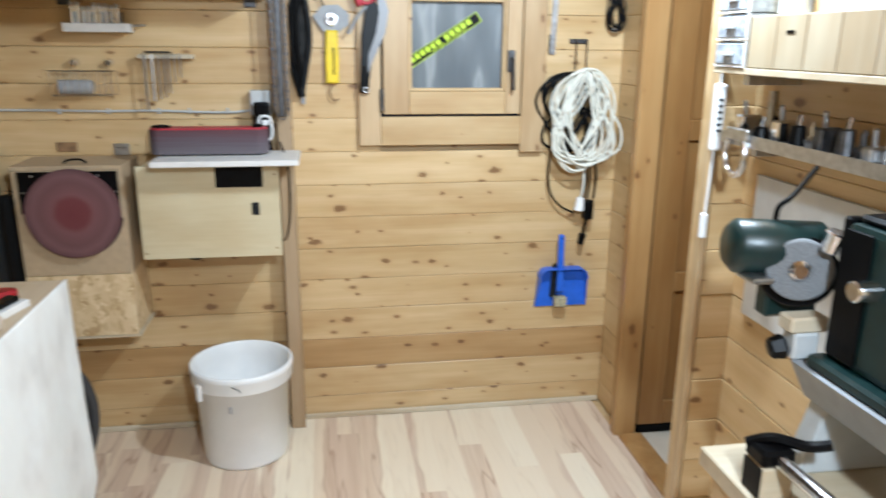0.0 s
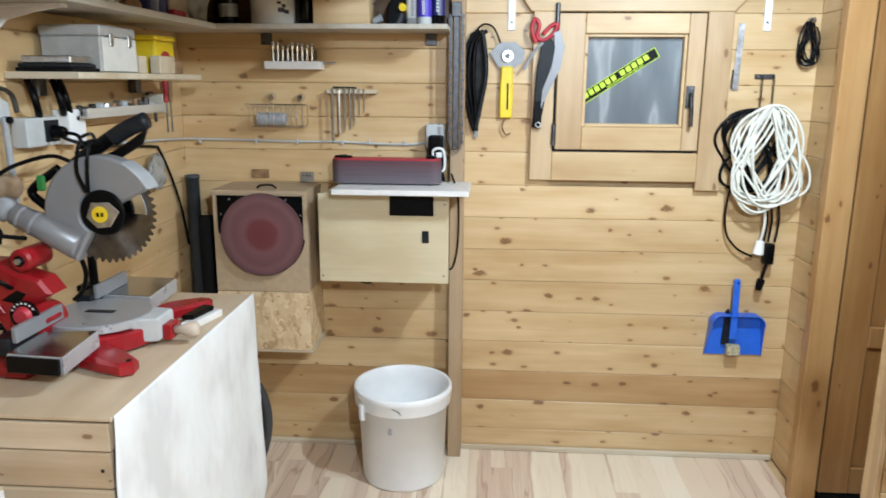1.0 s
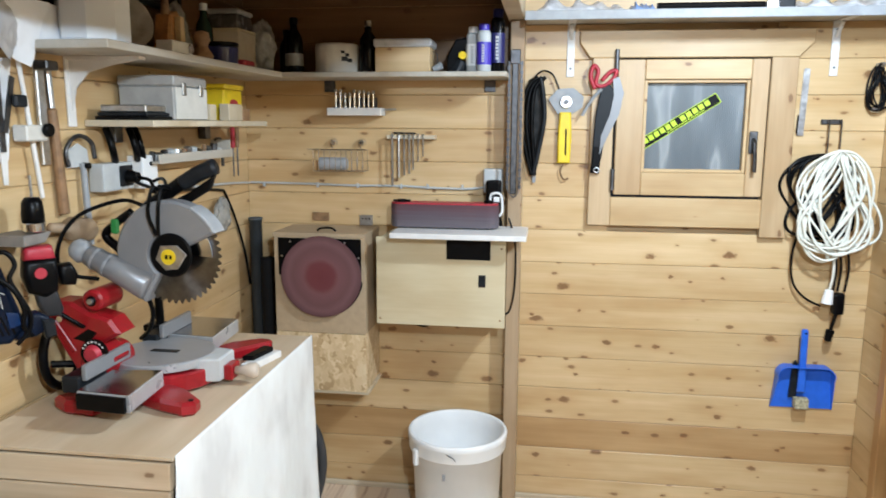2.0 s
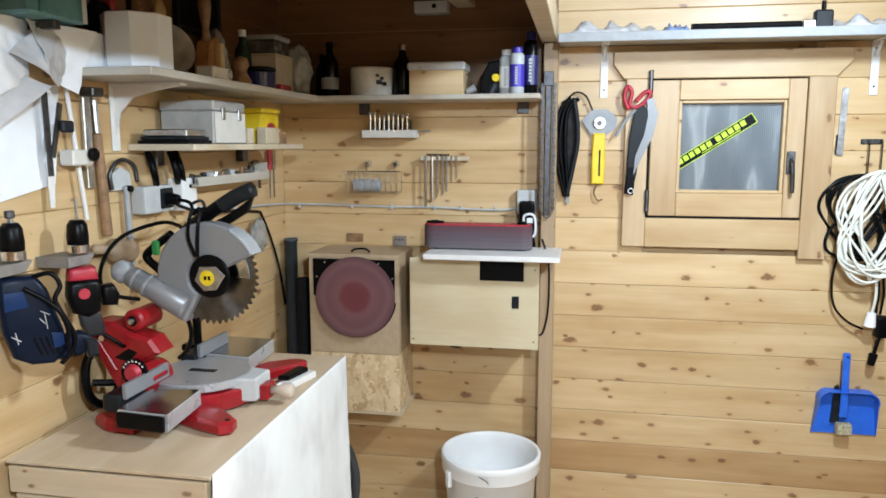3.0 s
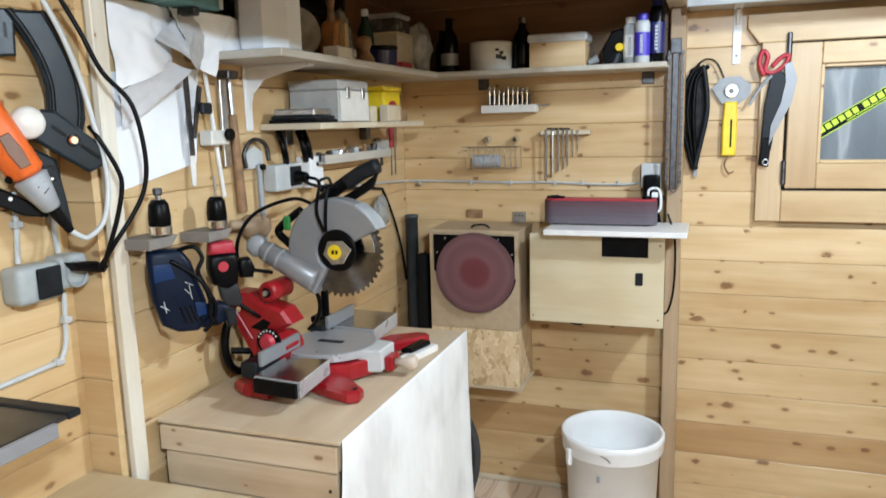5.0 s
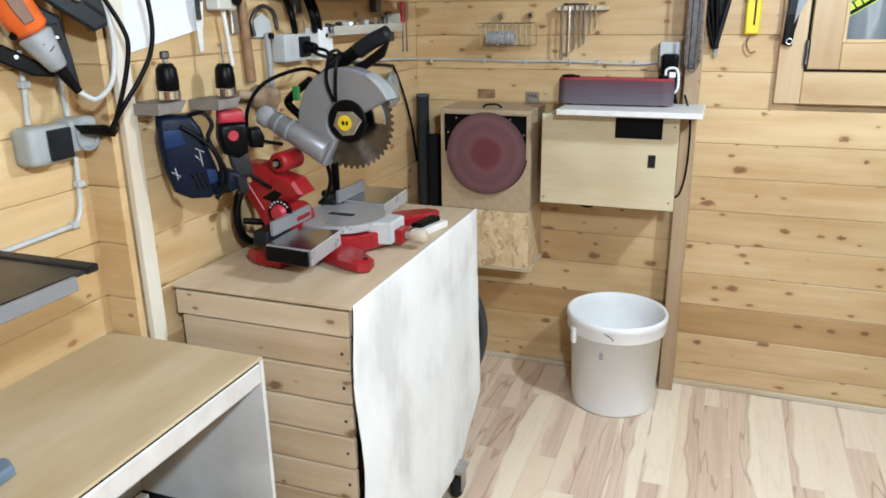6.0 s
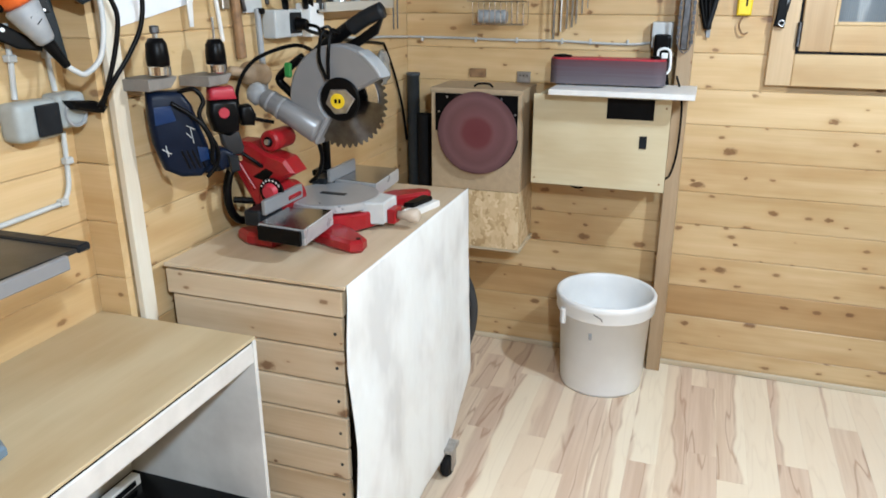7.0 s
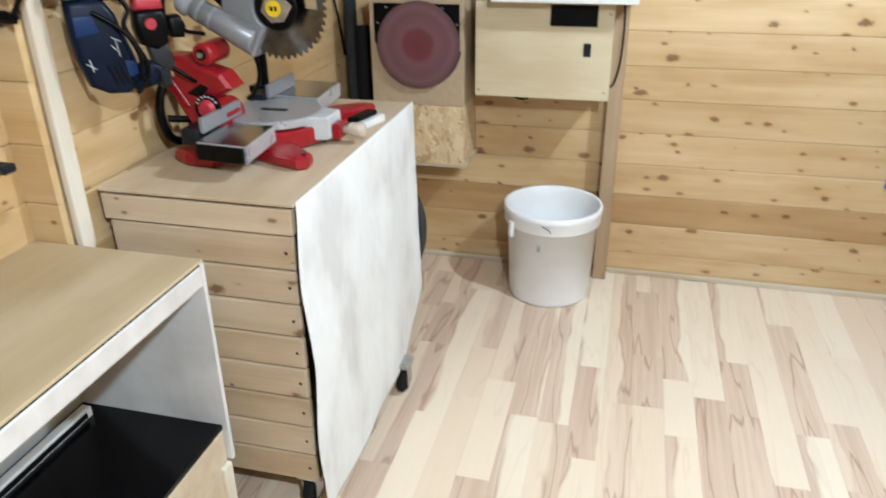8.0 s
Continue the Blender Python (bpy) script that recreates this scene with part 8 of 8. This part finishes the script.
table_saw()
t = thing("blue_clamp", (0.18, -2.27, 0.80), "blue-grey painted metal clamp end on the table", "clamp")
part("body", slab([(0.02, -2.40), (0.16, -2.37), (0.205, -2.29), (0.200, -2.25), (0.17, -2.235), (0.02, -2.30)], 0.022, Matrix.Translation((0, 0, 0.8005)), bevel=0.005), plain("blue_grey_metal", (0.13, 0.19, 0.25), 0.35, vary=0.15), t)
part("hole", rod((0.165, -2.262, 0.8228), (0.165, -2.262, 0.8236), 0.006, seg=12), BLACK, t)


# ---- boards and strips ----
clad(wall_back, (0.0, 0.0, 0.0), 0, XR, holes=[(WX0, WX1, WZ0, WZ1)], brown=0.230)
clad(wall_left, (0.0, YS + 0.03, 0.0), 90, -YS - 0.03)
clad(wall_stub, (XL, YS, 0.0), 0, -XL - 0.001)
clad(wall_near_left, (XL, YS - 1.20, 0.0), 90, 1.20)
clad(wall_right, (XR, 0.0, 0.0), -90, 0.28)
clad(wall_near_right, (XN, YN, 0.0), -90, 1.3)
clad(wall_stub_right, (2.300, YN, 0.0), 0, XN - 2.300)


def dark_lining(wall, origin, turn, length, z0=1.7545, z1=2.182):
    """Dark brown boards over the upper shelf, a little proud of the pale ones."""
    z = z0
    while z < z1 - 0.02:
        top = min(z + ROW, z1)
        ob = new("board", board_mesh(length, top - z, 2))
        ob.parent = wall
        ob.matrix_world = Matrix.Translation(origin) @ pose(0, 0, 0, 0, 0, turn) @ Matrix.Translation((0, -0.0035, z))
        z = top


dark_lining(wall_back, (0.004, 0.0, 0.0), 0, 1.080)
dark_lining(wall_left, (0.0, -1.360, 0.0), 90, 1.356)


def lay_floor():
    rnd = random.Random(11)
    meshes = {}
    w = 0.096
    rows = []
    x = 2.424
    while x > XL:
        rows.append((max(x - w, XL), x))
        x -= w
    count = 0
    rest = bmesh.new()
    for i, (x0, x1) in enumerate(rows):
        y = rnd.uniform(0.0, 0.7)
        y = -0.012 + y
        while y > YB:
            length = rnd.choice((0.30, 0.48, 0.66, 0.84, 1.08, 1.26))
            a, b = max(y - length, YB), min(y, -0.002)
            y -= length
            if b - a < 0.02:
                continue
            if a > -2.4 and count < 290 and x0 > 0.2:
                k = (round(x1 - x0, 3), round(b - a, 3))
                if k not in meshes:
                    bm = box(0.0001, k[0] - 0.0001, 0.0001, k[1] - 0.0001, -0.0089, 0.0)
                    me = bpy.data.meshes.new("strip")
                    bm.to_mesh(me)
                    bm.free()
                    me.materials.append(FLOOR)
                    meshes[k] = me
                ob = new("strip", meshes[k])
                ob.parent = floor
                ob.matrix_world = pose(x0, a, rnd.uniform(-0.0001, 0.0001))
                count += 1
            else:
                box(x0 + 0.0003, x1 - 0.0003, a + 0.0004, b - 0.0004, -0.0089, 0.0, bm=rest)
    ob = part("strips", rest, FLOOR, floor)
    ob["kind"] = "stuff"


lay_floor()
